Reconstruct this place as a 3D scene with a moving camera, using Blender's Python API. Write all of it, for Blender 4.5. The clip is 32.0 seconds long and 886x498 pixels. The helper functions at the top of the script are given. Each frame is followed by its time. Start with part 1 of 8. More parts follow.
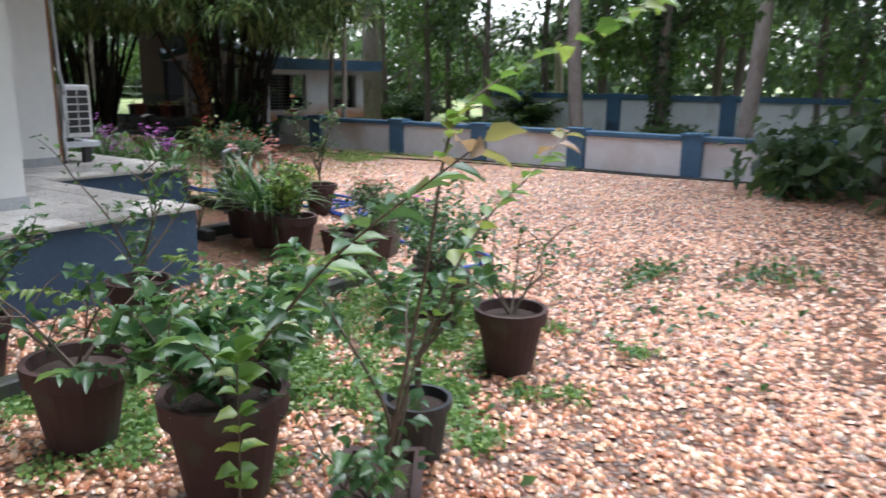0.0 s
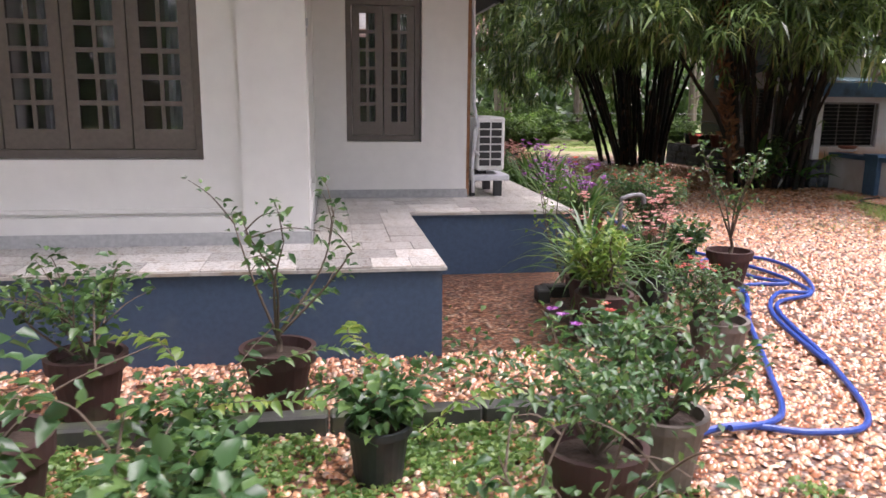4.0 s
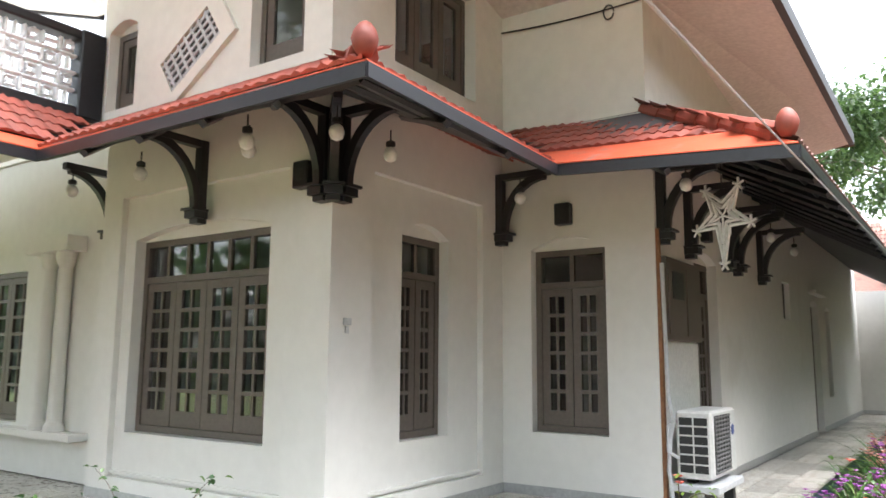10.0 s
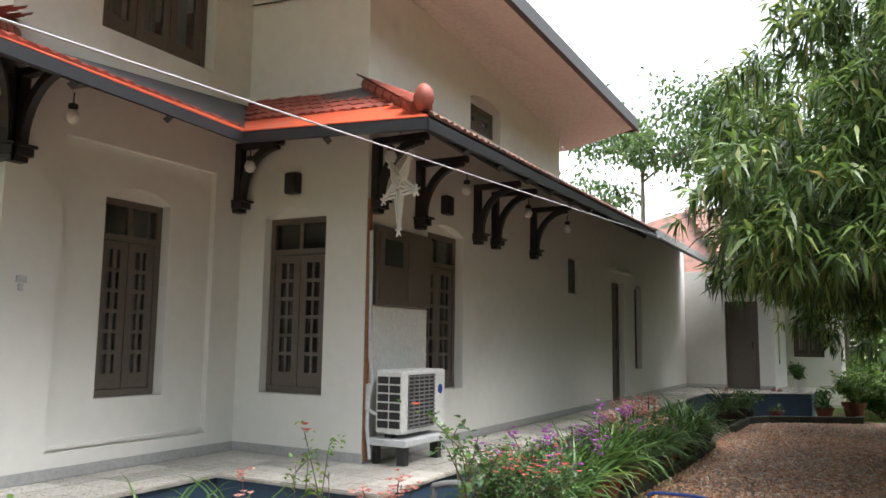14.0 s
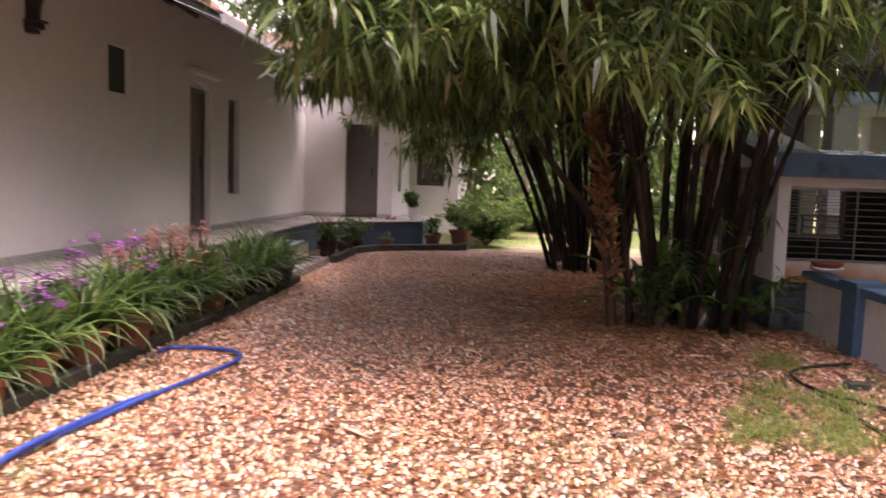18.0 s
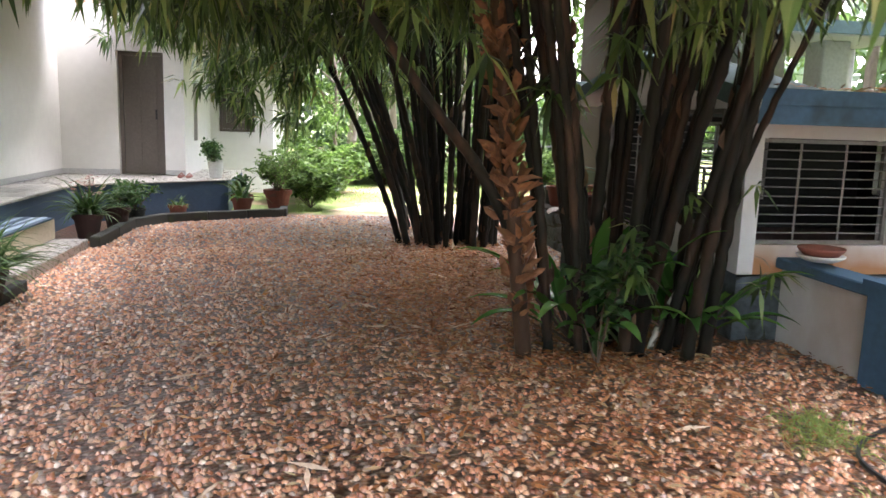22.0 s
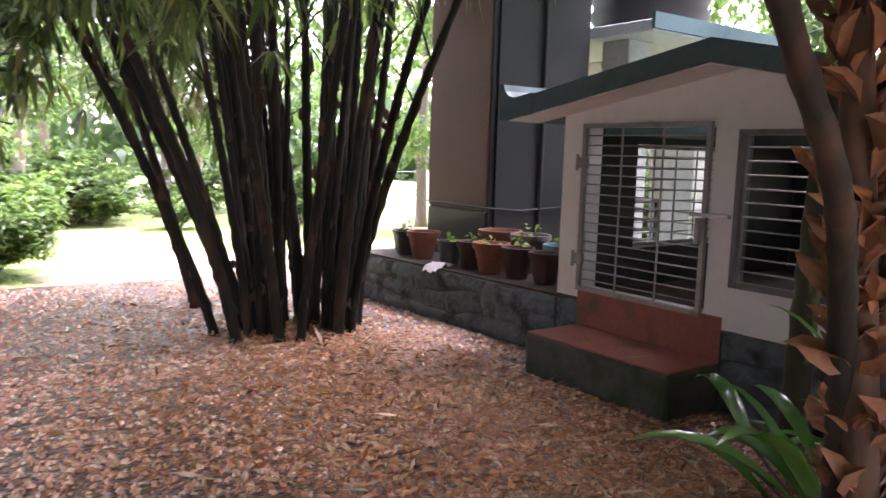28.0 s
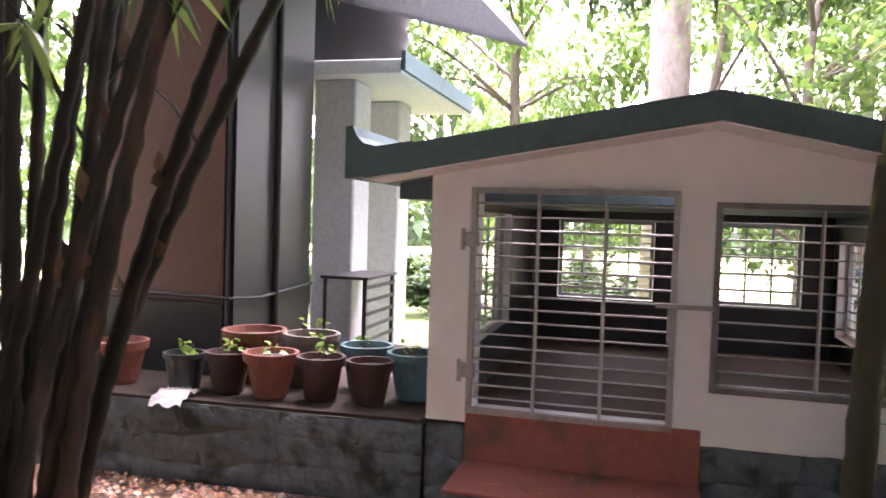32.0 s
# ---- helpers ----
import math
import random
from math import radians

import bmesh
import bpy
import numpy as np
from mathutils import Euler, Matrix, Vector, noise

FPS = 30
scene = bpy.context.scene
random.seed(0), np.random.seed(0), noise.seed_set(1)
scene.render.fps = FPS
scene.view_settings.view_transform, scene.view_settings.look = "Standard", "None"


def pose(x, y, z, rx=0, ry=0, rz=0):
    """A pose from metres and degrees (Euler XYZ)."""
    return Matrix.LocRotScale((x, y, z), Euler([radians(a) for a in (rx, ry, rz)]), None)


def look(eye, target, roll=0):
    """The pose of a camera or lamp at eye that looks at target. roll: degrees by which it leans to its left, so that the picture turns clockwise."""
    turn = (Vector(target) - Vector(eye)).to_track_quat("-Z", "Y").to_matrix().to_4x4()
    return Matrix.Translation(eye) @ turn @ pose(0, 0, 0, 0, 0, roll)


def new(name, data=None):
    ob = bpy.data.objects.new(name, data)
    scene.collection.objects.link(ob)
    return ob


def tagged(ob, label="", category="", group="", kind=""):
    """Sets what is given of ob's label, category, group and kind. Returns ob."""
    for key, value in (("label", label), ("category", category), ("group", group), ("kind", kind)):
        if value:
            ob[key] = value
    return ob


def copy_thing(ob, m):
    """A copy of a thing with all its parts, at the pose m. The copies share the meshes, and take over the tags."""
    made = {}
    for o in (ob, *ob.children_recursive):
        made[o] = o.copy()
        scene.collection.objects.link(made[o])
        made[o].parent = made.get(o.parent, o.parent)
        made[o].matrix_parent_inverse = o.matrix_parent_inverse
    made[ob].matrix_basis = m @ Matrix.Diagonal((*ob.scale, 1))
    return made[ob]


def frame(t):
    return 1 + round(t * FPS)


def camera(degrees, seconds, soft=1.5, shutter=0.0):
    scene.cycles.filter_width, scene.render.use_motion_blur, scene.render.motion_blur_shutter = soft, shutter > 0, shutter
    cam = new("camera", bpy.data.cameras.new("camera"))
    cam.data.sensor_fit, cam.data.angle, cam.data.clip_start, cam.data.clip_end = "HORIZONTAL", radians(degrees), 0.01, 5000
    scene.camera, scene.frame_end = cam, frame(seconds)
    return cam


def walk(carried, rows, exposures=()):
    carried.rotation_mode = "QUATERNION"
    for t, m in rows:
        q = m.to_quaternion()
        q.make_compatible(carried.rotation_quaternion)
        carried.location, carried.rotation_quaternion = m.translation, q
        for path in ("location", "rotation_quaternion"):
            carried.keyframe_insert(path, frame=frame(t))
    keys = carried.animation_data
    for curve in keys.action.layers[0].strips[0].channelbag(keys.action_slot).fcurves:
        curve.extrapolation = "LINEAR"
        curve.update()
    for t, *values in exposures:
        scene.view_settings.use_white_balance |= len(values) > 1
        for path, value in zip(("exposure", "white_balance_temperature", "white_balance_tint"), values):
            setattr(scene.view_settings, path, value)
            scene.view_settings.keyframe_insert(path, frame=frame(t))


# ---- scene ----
cam = camera(60.6, 32.0, 1.5, 0.35)
PATH = [
    (0, (-3.083, -0.402, 1.47), (-1.499, 0.738, 1.034), 0.6),
    (0.5, (-2.712, -0.185, 1.444), (-1.311, 1.156, 0.953), 0.4),
    (1, (-2.351, -0.266, 1.464), (-1.154, 1.25, 0.944), 0.0),
    (1.5, (-2.046, -0.305, 1.484), (-1.086, 1.37, 0.963), -0.3),
    (2, (-1.704, -0.34, 1.508), (-0.953, 1.441, 0.993), -0.1),
    (2.5, (-1.416, -0.339, 1.503), (-0.9, 1.531, 1.014), 0.1),
    (3, (-1.066, -0.293, 1.55), (-0.645, 1.607, 1.088), -0.0),
    (3.5, (-0.75, -0.272, 1.546), (-0.383, 1.647, 1.118), 0.3),
    (5.5, (0.555, 0.017, 1.568), (0.515, 1.999, 1.304), 0.6),
    (6, (0.814, 0.133, 1.569), (0.677, 2.115, 1.336), 0.6),
    (6.5, (1.047, 0.412, 1.601), (0.858, 2.392, 1.39), 0.7),
    (7, (1.263, 0.541, 1.687), (1.009, 2.517, 1.501), 0.8),
    (7.5, (1.553, 0.662, 1.751), (1.181, 2.625, 1.657), 0.9),
    (8, (1.786, 0.804, 1.733), (1.253, 2.732, 1.746), 0.7),
    (8.5, (2.062, 0.977, 1.739), (1.38, 2.854, 1.847), 0.5),
    (9, (2.4, 1.108, 1.738), (1.574, 2.92, 1.927), 0.1),
    (9.5, (2.749, 1.128, 1.757), (1.762, 2.849, 2.009), 0.4),
    (10, (3.073, 1.048, 1.796), (1.948, 2.677, 2.079), 0.4),
    (10.5, (3.356, 1.007, 1.826), (2.138, 2.567, 2.114), 0.5),
    (11, (3.586, 0.969, 1.855), (2.339, 2.506, 2.147), 0.6),
    (11.5, (3.838, 0.911, 1.85), (2.623, 2.47, 2.154), 1.0),
    (12, (4.042, 0.931, 1.869), (2.915, 2.557, 2.164), 1.0),
    (12.5, (4.246, 1.051, 1.828), (3.216, 2.741, 2.116), 1.0),
    (13, (4.411, 1.214, 1.763), (3.456, 2.948, 2.049), 0.9),
    (13.5, (4.565, 1.485, 1.669), (3.624, 3.23, 1.933), 0.8),
    (15.5, (5.287, 2.565, 1.631), (4.26, 4.276, 1.761), 0.6),
    (16, (5.366, 2.798, 1.612), (4.54, 4.618, 1.7), 1.0),
    (16.5, (5.504, 3.145, 1.571), (4.853, 5.035, 1.633), 1.3),
    (17, (5.464, 3.421, 1.546), (4.98, 5.362, 1.565), 1.3),
    (17.5, (5.465, 3.794, 1.528), (5.097, 5.759, 1.451), 1.6),
    (18, (5.409, 4.27, 1.515), (5.262, 6.256, 1.329), 2.0),
    (18.5, (5.404, 4.772, 1.516), (5.448, 6.756, 1.267), 2.2),
    (19, (5.379, 5.137, 1.527), (5.565, 7.109, 1.251), 2.4),
    (19.5, (5.316, 5.513, 1.513), (5.63, 7.465, 1.212), 2.5),
    (20, (5.361, 5.944, 1.491), (5.712, 7.888, 1.176), 2.4),
    (20.5, (5.281, 6.354, 1.535), (5.627, 8.297, 1.205), 2.2),
    (21, (5.285, 6.695, 1.502), (5.621, 8.639, 1.179), 1.8),
    (21.5, (5.297, 7.08, 1.542), (5.629, 9.025, 1.218), 1.8),
    (22, (5.218, 7.454, 1.573), (5.546, 9.401, 1.252), 1.8),
    (22.5, (5.111, 7.79, 1.579), (5.442, 9.738, 1.264), 1.6),
    (23, (4.967, 8.199, 1.573), (5.307, 10.147, 1.271), 1.6),
    (23.5, (4.903, 8.491, 1.609), (5.23, 10.443, 1.321), 1.6),
    (24, (4.583, 8.765, 1.679), (5.02, 10.699, 1.415), 1.7),
    (24.5, (4.354, 9.092, 1.686), (4.861, 11.01, 1.436), 1.8),
    (26.5, (4.116, 10.338, 1.611), (4.843, 12.185, 1.371), 3.2),
    (27, (4.101, 10.667, 1.578), (4.919, 12.477, 1.345), 3.4),
    (27.5, (4.151, 11.011, 1.565), (5.183, 12.708, 1.328), 2.1),
    (28, (4.176, 11.355, 1.571), (5.345, 12.959, 1.323), 1.7),
    (28.5, (4.229, 11.716, 1.531), (5.598, 13.154, 1.29), 2.3),
    (29, (4.277, 12.076, 1.586), (5.816, 13.326, 1.323), 1.3),
    (29.5, (4.34, 12.454, 1.65), (5.984, 13.554, 1.354), 0.3),
    (30, (4.302, 12.926, 1.644), (6.102, 13.758, 1.383), 1.6),
    (30.5, (4.278, 13.332, 1.642), (6.18, 13.907, 1.414), 2.2),
    (31, (4.369, 13.729, 1.633), (6.304, 14.201, 1.451), 2.5),
    (31.5, (4.419, 14.018, 1.644), (6.346, 14.536, 1.513), 2.4),
    (32, (4.299, 14.435, 1.65), (6.231, 14.944, 1.569), 1.8),
]
walk(cam, [(t, look(eye, goal, roll)) for t, eye, goal, roll in PATH], [(0, 1.62, 5800, 14), (3, 1.9, 6250, 28), (6, 2.05, 6600, 24), (9, 2.5, 6300, 14), (11.5, 2.35, 6300, 8), (13, 1.9, 6500, 8), (16, 2.2, 6500, 24), (17, 2.5, 6500, 34), (18, 2.3, 7200, 42), (19, 2.5, 6150, 10), (20, 2.9, 6200, 10), (22, 3.5, 6350, 19), (24, 3.75, 6350, 19), (27, 3.9, 6400, 26), (28, 4.15, 6200, 34), (29, 4.8, 6700, 30), (30, 4.85, 6800, 34), (31, 4.75, 6600, 33), (32, 4.75, 6400, 40)])
SKY, SUN, NPEB = 0.15, 1.5, 110000

# ---- light ----
world = bpy.data.worlds.new("world")
scene.world = world
world.use_nodes = True
wn, wl = world.node_tree.nodes, world.node_tree.links
wn.clear()
sky = wn.new("ShaderNodeTexSky")
sky.sky_type = "NISHITA"
sky.sun_disc = False
sky.sun_elevation, sky.sun_rotation = radians(71), radians(99)
sky.air_density, sky.dust_density = 1.5, 2.0
pale = wn.new("ShaderNodeHueSaturation")
pale.inputs["Saturation"].default_value = 0.3
bg = wn.new("ShaderNodeBackground")
bg.inputs["Strength"].default_value = SKY
wout = wn.new("ShaderNodeOutputWorld")
wl.new(sky.outputs[0], pale.inputs["Color"])
wl.new(pale.outputs[0], bg.inputs["Color"])
wl.new(bg.outputs[0], wout.inputs["Surface"])
sun = new("sun", bpy.data.lights.new("sun", "SUN"))
sun.data.energy, sun.data.angle, sun.data.color = SUN, radians(50), (1.0, 0.98, 0.95)
sun.matrix_world = look((10, 6.5, 30), (0, 8, 0))


# ---- materials ----
def nodes_of(name):
    m = bpy.data.materials.new(name)
    m.use_nodes = True
    nt = m.node_tree
    nt.nodes.clear()
    out = nt.nodes.new("ShaderNodeOutputMaterial")
    return m, nt.nodes, nt.links, out


def ramp(nd, ln, fac, stops):
    r = nd.new("ShaderNodeValToRGB")
    while len(r.color_ramp.elements) < len(stops):
        r.color_ramp.elements.new(0.5)
    for e, (p, c) in zip(r.color_ramp.elements, stops):
        e.position, e.color = p, (*c, 1)
    ln.new(fac, r.inputs[0])
    return r.outputs[0]


def mixc(nd, ln, fac, a, b, mode="MIX"):
    m = nd.new("ShaderNodeMix")
    m.data_type, m.blend_type = "RGBA", mode
    for sock, v in ((m.inputs[0], fac), (m.inputs[6], a), (m.inputs[7], b)):
        if isinstance(v, (int, float)):
            sock.default_value = v
        elif isinstance(v, tuple):
            sock.default_value = (*v, 1)
        else:
            ln.new(v, sock)
    return m.outputs[2]


def noise_of(nd, ln, scale, detail=4.0, stretch=None, src="Object"):
    tc = nd.new("ShaderNodeTexCoord")
    mp = nd.new("ShaderNodeMapping")
    if stretch:
        mp.inputs["Scale"].default_value = stretch
    ln.new(tc.outputs[src], mp.inputs[0])
    n = nd.new("ShaderNodeTexNoise")
    n.inputs["Scale"].default_value, n.inputs["Detail"].default_value = scale, detail
    ln.new(mp.outputs[0], n.inputs["Vector"])
    return n.outputs["Fac"]


def paint(name, a, b, big=0.8, fine=25.0, rough=(0.5, 0.8), bump=0.15, dist=0.004, metal=0.0, stretch=None,
          spot=None, spot_scale=2.0, spot_at=(0.55, 0.72), pieces=0.0, islands=0.0, spec=0.5, coat=0.0, grain=0.35, rise=None):
    """A surface that wanders from colour a to b at a large scale, with fine grain, relief, stains and a spread of tone from piece to piece."""
    m, nd, ln, out = nodes_of(name)
    p = nd.new("ShaderNodeBsdfPrincipled")
    n1, n2 = noise_of(nd, ln, big, 5.0, stretch), noise_of(nd, ln, fine, 6.0, stretch)
    col = mixc(nd, ln, n1, a, b)
    col = mixc(nd, ln, grain, col, ramp(nd, ln, n2, [(0.3, tuple(0.7 * c for c in a)), (0.7, tuple(min(1, 1.15 * c) for c in b))]))
    if spot:
        n3 = noise_of(nd, ln, spot_scale or 2.5, 8.0, stretch)
        if rise:
            # splashed earth, highest where the rain drips
            sx = nd.new("ShaderNodeSeparateXYZ")
            ln.new(nd.new("ShaderNodeTexCoord").outputs["Object"], sx.inputs[0])
            up = nd.new("ShaderNodeMapRange")
            up.inputs["From Min"].default_value, up.inputs["From Max"].default_value = rise
            up.inputs["To Min"].default_value, up.inputs["To Max"].default_value = 0.75, -0.15
            ln.new(sx.outputs["Z"], up.inputs[0])
            ad = nd.new("ShaderNodeMath")
            ln.new(n3, ad.inputs[0])
            ln.new(up.outputs[0], ad.inputs[1])
            hf = nd.new("ShaderNodeMath")
            hf.operation = "MULTIPLY"
            hf.inputs[1].default_value = 0.7
            ln.new(ad.outputs[0], hf.inputs[0])
            n3 = hf.outputs[0]
        r = ramp(nd, ln, n3, [(spot_at[0], (0, 0, 0)), (spot_at[1], (1, 1, 1))])
        col = mixc(nd, ln, r, col, spot)
    for on, kind, sock in ((pieces, "ShaderNodeObjectInfo", "Random"), (islands, "ShaderNodeNewGeometry", "Random Per Island")):
        if on:
            r = nd.new(kind).outputs[sock]
            h = nd.new("ShaderNodeHueSaturation")
            mr = nd.new("ShaderNodeMapRange")
            mr.inputs["To Min"].default_value, mr.inputs["To Max"].default_value = 1 - on, 1 + on
            ln.new(r, mr.inputs[0])
            ln.new(mr.outputs[0], h.inputs["Value"])
            ln.new(col, h.inputs["Color"])
            col = h.outputs[0]
    ln.new(col, p.inputs["Base Color"])
    mr = nd.new("ShaderNodeMapRange")
    mr.inputs["To Min"].default_value, mr.inputs["To Max"].default_value = rough
    ln.new(n2, mr.inputs[0])
    ln.new(mr.outputs[0], p.inputs["Roughness"])
    p.inputs["Metallic"].default_value = metal
    p.inputs["Specular IOR Level"].default_value = spec
    p.inputs["Coat Weight"].default_value = coat
    if bump:
        bp = nd.new("ShaderNodeBump")
        bp.inputs["Strength"].default_value, bp.inputs["Distance"].default_value = bump, dist
        ln.new(n2, bp.inputs["Height"])
        ln.new(bp.outputs[0], p.inputs["Normal"])
    ln.new(p.outputs[0], out.inputs[0])
    return m


def leafy(name, stops, through_light=0.35, rough=0.4, spec=0.5):
    """Leaves: each one its own tone out of the stops, with light that comes through."""
    m, nd, ln, out = nodes_of(name)
    rnd = nd.new("ShaderNodeNewGeometry").outputs["Random Per Island"]
    col = ramp(nd, ln, rnd, stops)
    col = mixc(nd, ln, noise_of(nd, ln, 1.3, 3.0), col, mixc(nd, ln, 1.0, col, (0.62, 0.72, 0.6), "MULTIPLY"))
    p = nd.new("ShaderNodeBsdfPrincipled")
    ln.new(col, p.inputs["Base Color"])
    p.inputs["Roughness"].default_value = rough
    p.inputs["Specular IOR Level"].default_value = spec
    t = nd.new("ShaderNodeBsdfTranslucent")
    ln.new(mixc(nd, ln, 1.0, col, (1.12, 1.15, 0.85), "MULTIPLY"), t.inputs["Color"])
    mx = nd.new("ShaderNodeMixShader")
    mx.inputs[0].default_value = through_light
    ln.new(p.outputs[0], mx.inputs[1])
    ln.new(t.outputs[0], mx.inputs[2])
    ln.new(mx.outputs[0], out.inputs[0])
    return m


def pebbly(name, stops, by, scale=0.0, rough=(0.14, 0.55), bump=0.6):
    """Wet river pebbles: by 'island' each stone has its tone; by 'cells' the sheet below carries small stones."""
    m, nd, ln, out = nodes_of(name)
    p = nd.new("ShaderNodeBsdfPrincipled")
    tc = nd.new("ShaderNodeTexCoord")
    if by == "island":
        r = nd.new("ShaderNodeNewGeometry").outputs["Random Per Island"]
        col = ramp(nd, ln, r, [(q, tuple(min(0.85, 1.06 * v) for v in c)) for q, c in stops])
        n = noise_of(nd, ln, 60.0, 4.0)
        col = mixc(nd, ln, 0.5, col, mixc(nd, ln, n, tuple([0.55] * 3), tuple([1.35] * 3)), "MULTIPLY")
        h = n
    else:
        v = nd.new("ShaderNodeTexVoronoi")
        v.inputs["Scale"].default_value = scale
        ln.new(tc.outputs["Object"], v.inputs["Vector"])
        sep = nd.new("ShaderNodeSeparateColor")
        ln.new(v.outputs["Color"], sep.inputs[0])
        col = ramp(nd, ln, sep.outputs[0], stops)
        dist = ramp(nd, ln, v.outputs["Distance"], [(0.0, (1, 1, 1)), (0.75, (0.15, 0.12, 0.1))])
        col = mixc(nd, ln, 1.0, col, dist, "MULTIPLY")
        h = ramp(nd, ln, v.outputs["Distance"], [(0.0, (1, 1, 1)), (0.8, (0, 0, 0))])
    damp = noise_of(nd, ln, 0.45, 4.0)
    dark = ramp(nd, ln, damp, [(0.36, (1, 1, 1)), (0.66, (0.8, 0.78, 0.77))])
    col = mixc(nd, ln, 1.0, col, dark, "MULTIPLY")
    # an oval, noise-broken patch of darker chippings in the middle of the yard
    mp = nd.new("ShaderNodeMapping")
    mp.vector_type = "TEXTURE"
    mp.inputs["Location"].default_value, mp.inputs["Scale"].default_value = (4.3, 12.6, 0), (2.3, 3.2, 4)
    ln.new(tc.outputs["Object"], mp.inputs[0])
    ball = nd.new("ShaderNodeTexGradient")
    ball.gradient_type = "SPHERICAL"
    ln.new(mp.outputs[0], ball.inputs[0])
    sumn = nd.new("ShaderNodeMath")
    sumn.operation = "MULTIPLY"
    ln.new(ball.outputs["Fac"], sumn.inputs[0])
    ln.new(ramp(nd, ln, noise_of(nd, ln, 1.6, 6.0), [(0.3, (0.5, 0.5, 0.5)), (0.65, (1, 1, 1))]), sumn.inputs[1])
    dark_patch = ramp(nd, ln, sumn.outputs[0], [(0.05, (0, 0, 0)), (0.3, (1, 1, 1))])
    col = mixc(nd, ln, dark_patch, col, mixc(nd, ln, 1.0, col, (0.78, 0.84, 0.92), "MULTIPLY"))
    ln.new(col, p.inputs["Base Color"])
    mr = nd.new("ShaderNodeMapRange")
    mr.inputs["To Min"].default_value, mr.inputs["To Max"].default_value = rough[1], rough[0]
    ln.new(damp, mr.inputs[0])
    ln.new(mr.outputs[0], p.inputs["Roughness"])
    bp = nd.new("ShaderNodeBump")
    p.inputs["Coat Weight"].default_value, p.inputs["Coat Roughness"].default_value = 0.9 if by == "island" else 0.05, 0.1
    bp.inputs["Strength"].default_value, bp.inputs["Distance"].default_value = bump, 0.012 if by != "island" else 0.002
    ln.new(h, bp.inputs["Height"])
    ln.new(bp.outputs[0], p.inputs["Normal"])
    ln.new(p.outputs[0], out.inputs[0])
    return m


def glassy(name, tint):
    m, nd, ln, out = nodes_of(name)
    p = nd.new("ShaderNodeBsdfPrincipled")
    p.inputs["Base Color"].default_value = (*tint, 1)
    p.inputs["Roughness"].default_value = 0.02
    p.inputs["Transmission Weight"].default_value = 1.0
    p.inputs["IOR"].default_value = 1.45
    ln.new(p.outputs[0], out.inputs[0])
    return m


STONES = [(0.0, (0.19, 0.07, 0.035)), (0.13, (0.44, 0.175, 0.085)), (0.27, (0.64, 0.32, 0.165)), (0.4, (0.52, 0.2, 0.1)), (0.5, (0.33, 0.27, 0.22)),
          (0.62, (0.7, 0.4, 0.225)), (0.75, (0.6, 0.28, 0.15)), (0.88, (0.7, 0.44, 0.26)), (1.0, (0.78, 0.62, 0.47))]
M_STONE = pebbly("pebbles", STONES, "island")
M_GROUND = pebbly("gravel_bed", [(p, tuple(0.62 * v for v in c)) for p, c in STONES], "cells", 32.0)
M_PLASTER = paint("white_plaster", (0.68, 0.67, 0.64), (0.74, 0.73, 0.7), 0.5, 9, (0.75, 0.9), 0.05, 0.002, grain=0.1, spot=(0.62, 0.6, 0.55), spot_scale=0.9, spot_at=(0.62, 0.8), spec=0.25)
M_UPPER = paint("cream_plaster", (0.74, 0.7, 0.64), (0.8, 0.77, 0.71), 0.6, 9, (0.75, 0.9), 0.05, 0.002, grain=0.12, spot=(0.55, 0.5, 0.44), spot_scale=1.1, spot_at=(0.62, 0.85), spec=0.25)
M_SKIRT = paint("grey_marble_skirting", (0.36, 0.37, 0.37), (0.5, 0.5, 0.5), 4, 30, (0.3, 0.45), 0.05, 0.002, pieces=0.25)
M_MARBLE = paint("marble_paving", (0.4, 0.385, 0.355), (0.56, 0.54, 0.5), 3, 22, (0.18, 0.4), 0.05, 0.002, spot=(0.3, 0.24, 0.17), spot_scale=4, spot_at=(0.5, 0.72), pieces=0.36)
M_BLUE = paint("blue_paint", (0.035, 0.065, 0.11), (0.05, 0.088, 0.145), 1.0, 30, (0.45, 0.65), 0.1, 0.003, spot=(0.09, 0.12, 0.15), spot_scale=3, spot_at=(0.62, 0.85))
M_BLUECAP = paint("weathered_blue_paint", (0.05, 0.12, 0.2), (0.075, 0.16, 0.26), 1.2, 25, (0.5, 0.75), 0.2, 0.004, spot=(0.03, 0.05, 0.06), spot_scale=2.5, spot_at=(0.55, 0.75))
M_WOOD = paint("brown_grey_paint", (0.1, 0.082, 0.07), (0.135, 0.112, 0.096), 1.5, 30, (0.4, 0.6), 0.1, 0.002)
M_BLACK = paint("black_painted_timber", (0.012, 0.012, 0.016), (0.025, 0.024, 0.028), 2, 30, (0.3, 0.5), 0.1, 0.003)
M_GLASS = glassy("window_glass", (0.8, 0.84, 0.86))
M_TILE = paint("red_roof_tile", (0.22, 0.05, 0.035), (0.32, 0.08, 0.055), 2, 20, (0.45, 0.7), 0.3, 0.004, spot=(0.1, 0.05, 0.04), spot_scale=3, spot_at=(0.55, 0.75), pieces=0.25, islands=0.25)
M_OLDTILE = paint("mossy_roof_tile", (0.16, 0.075, 0.055), (0.25, 0.12, 0.09), 2, 20, (0.6, 0.85), 0.3, 0.004, spot=(0.06, 0.05, 0.04), spot_scale=3, spot_at=(0.5, 0.7), islands=0.3)
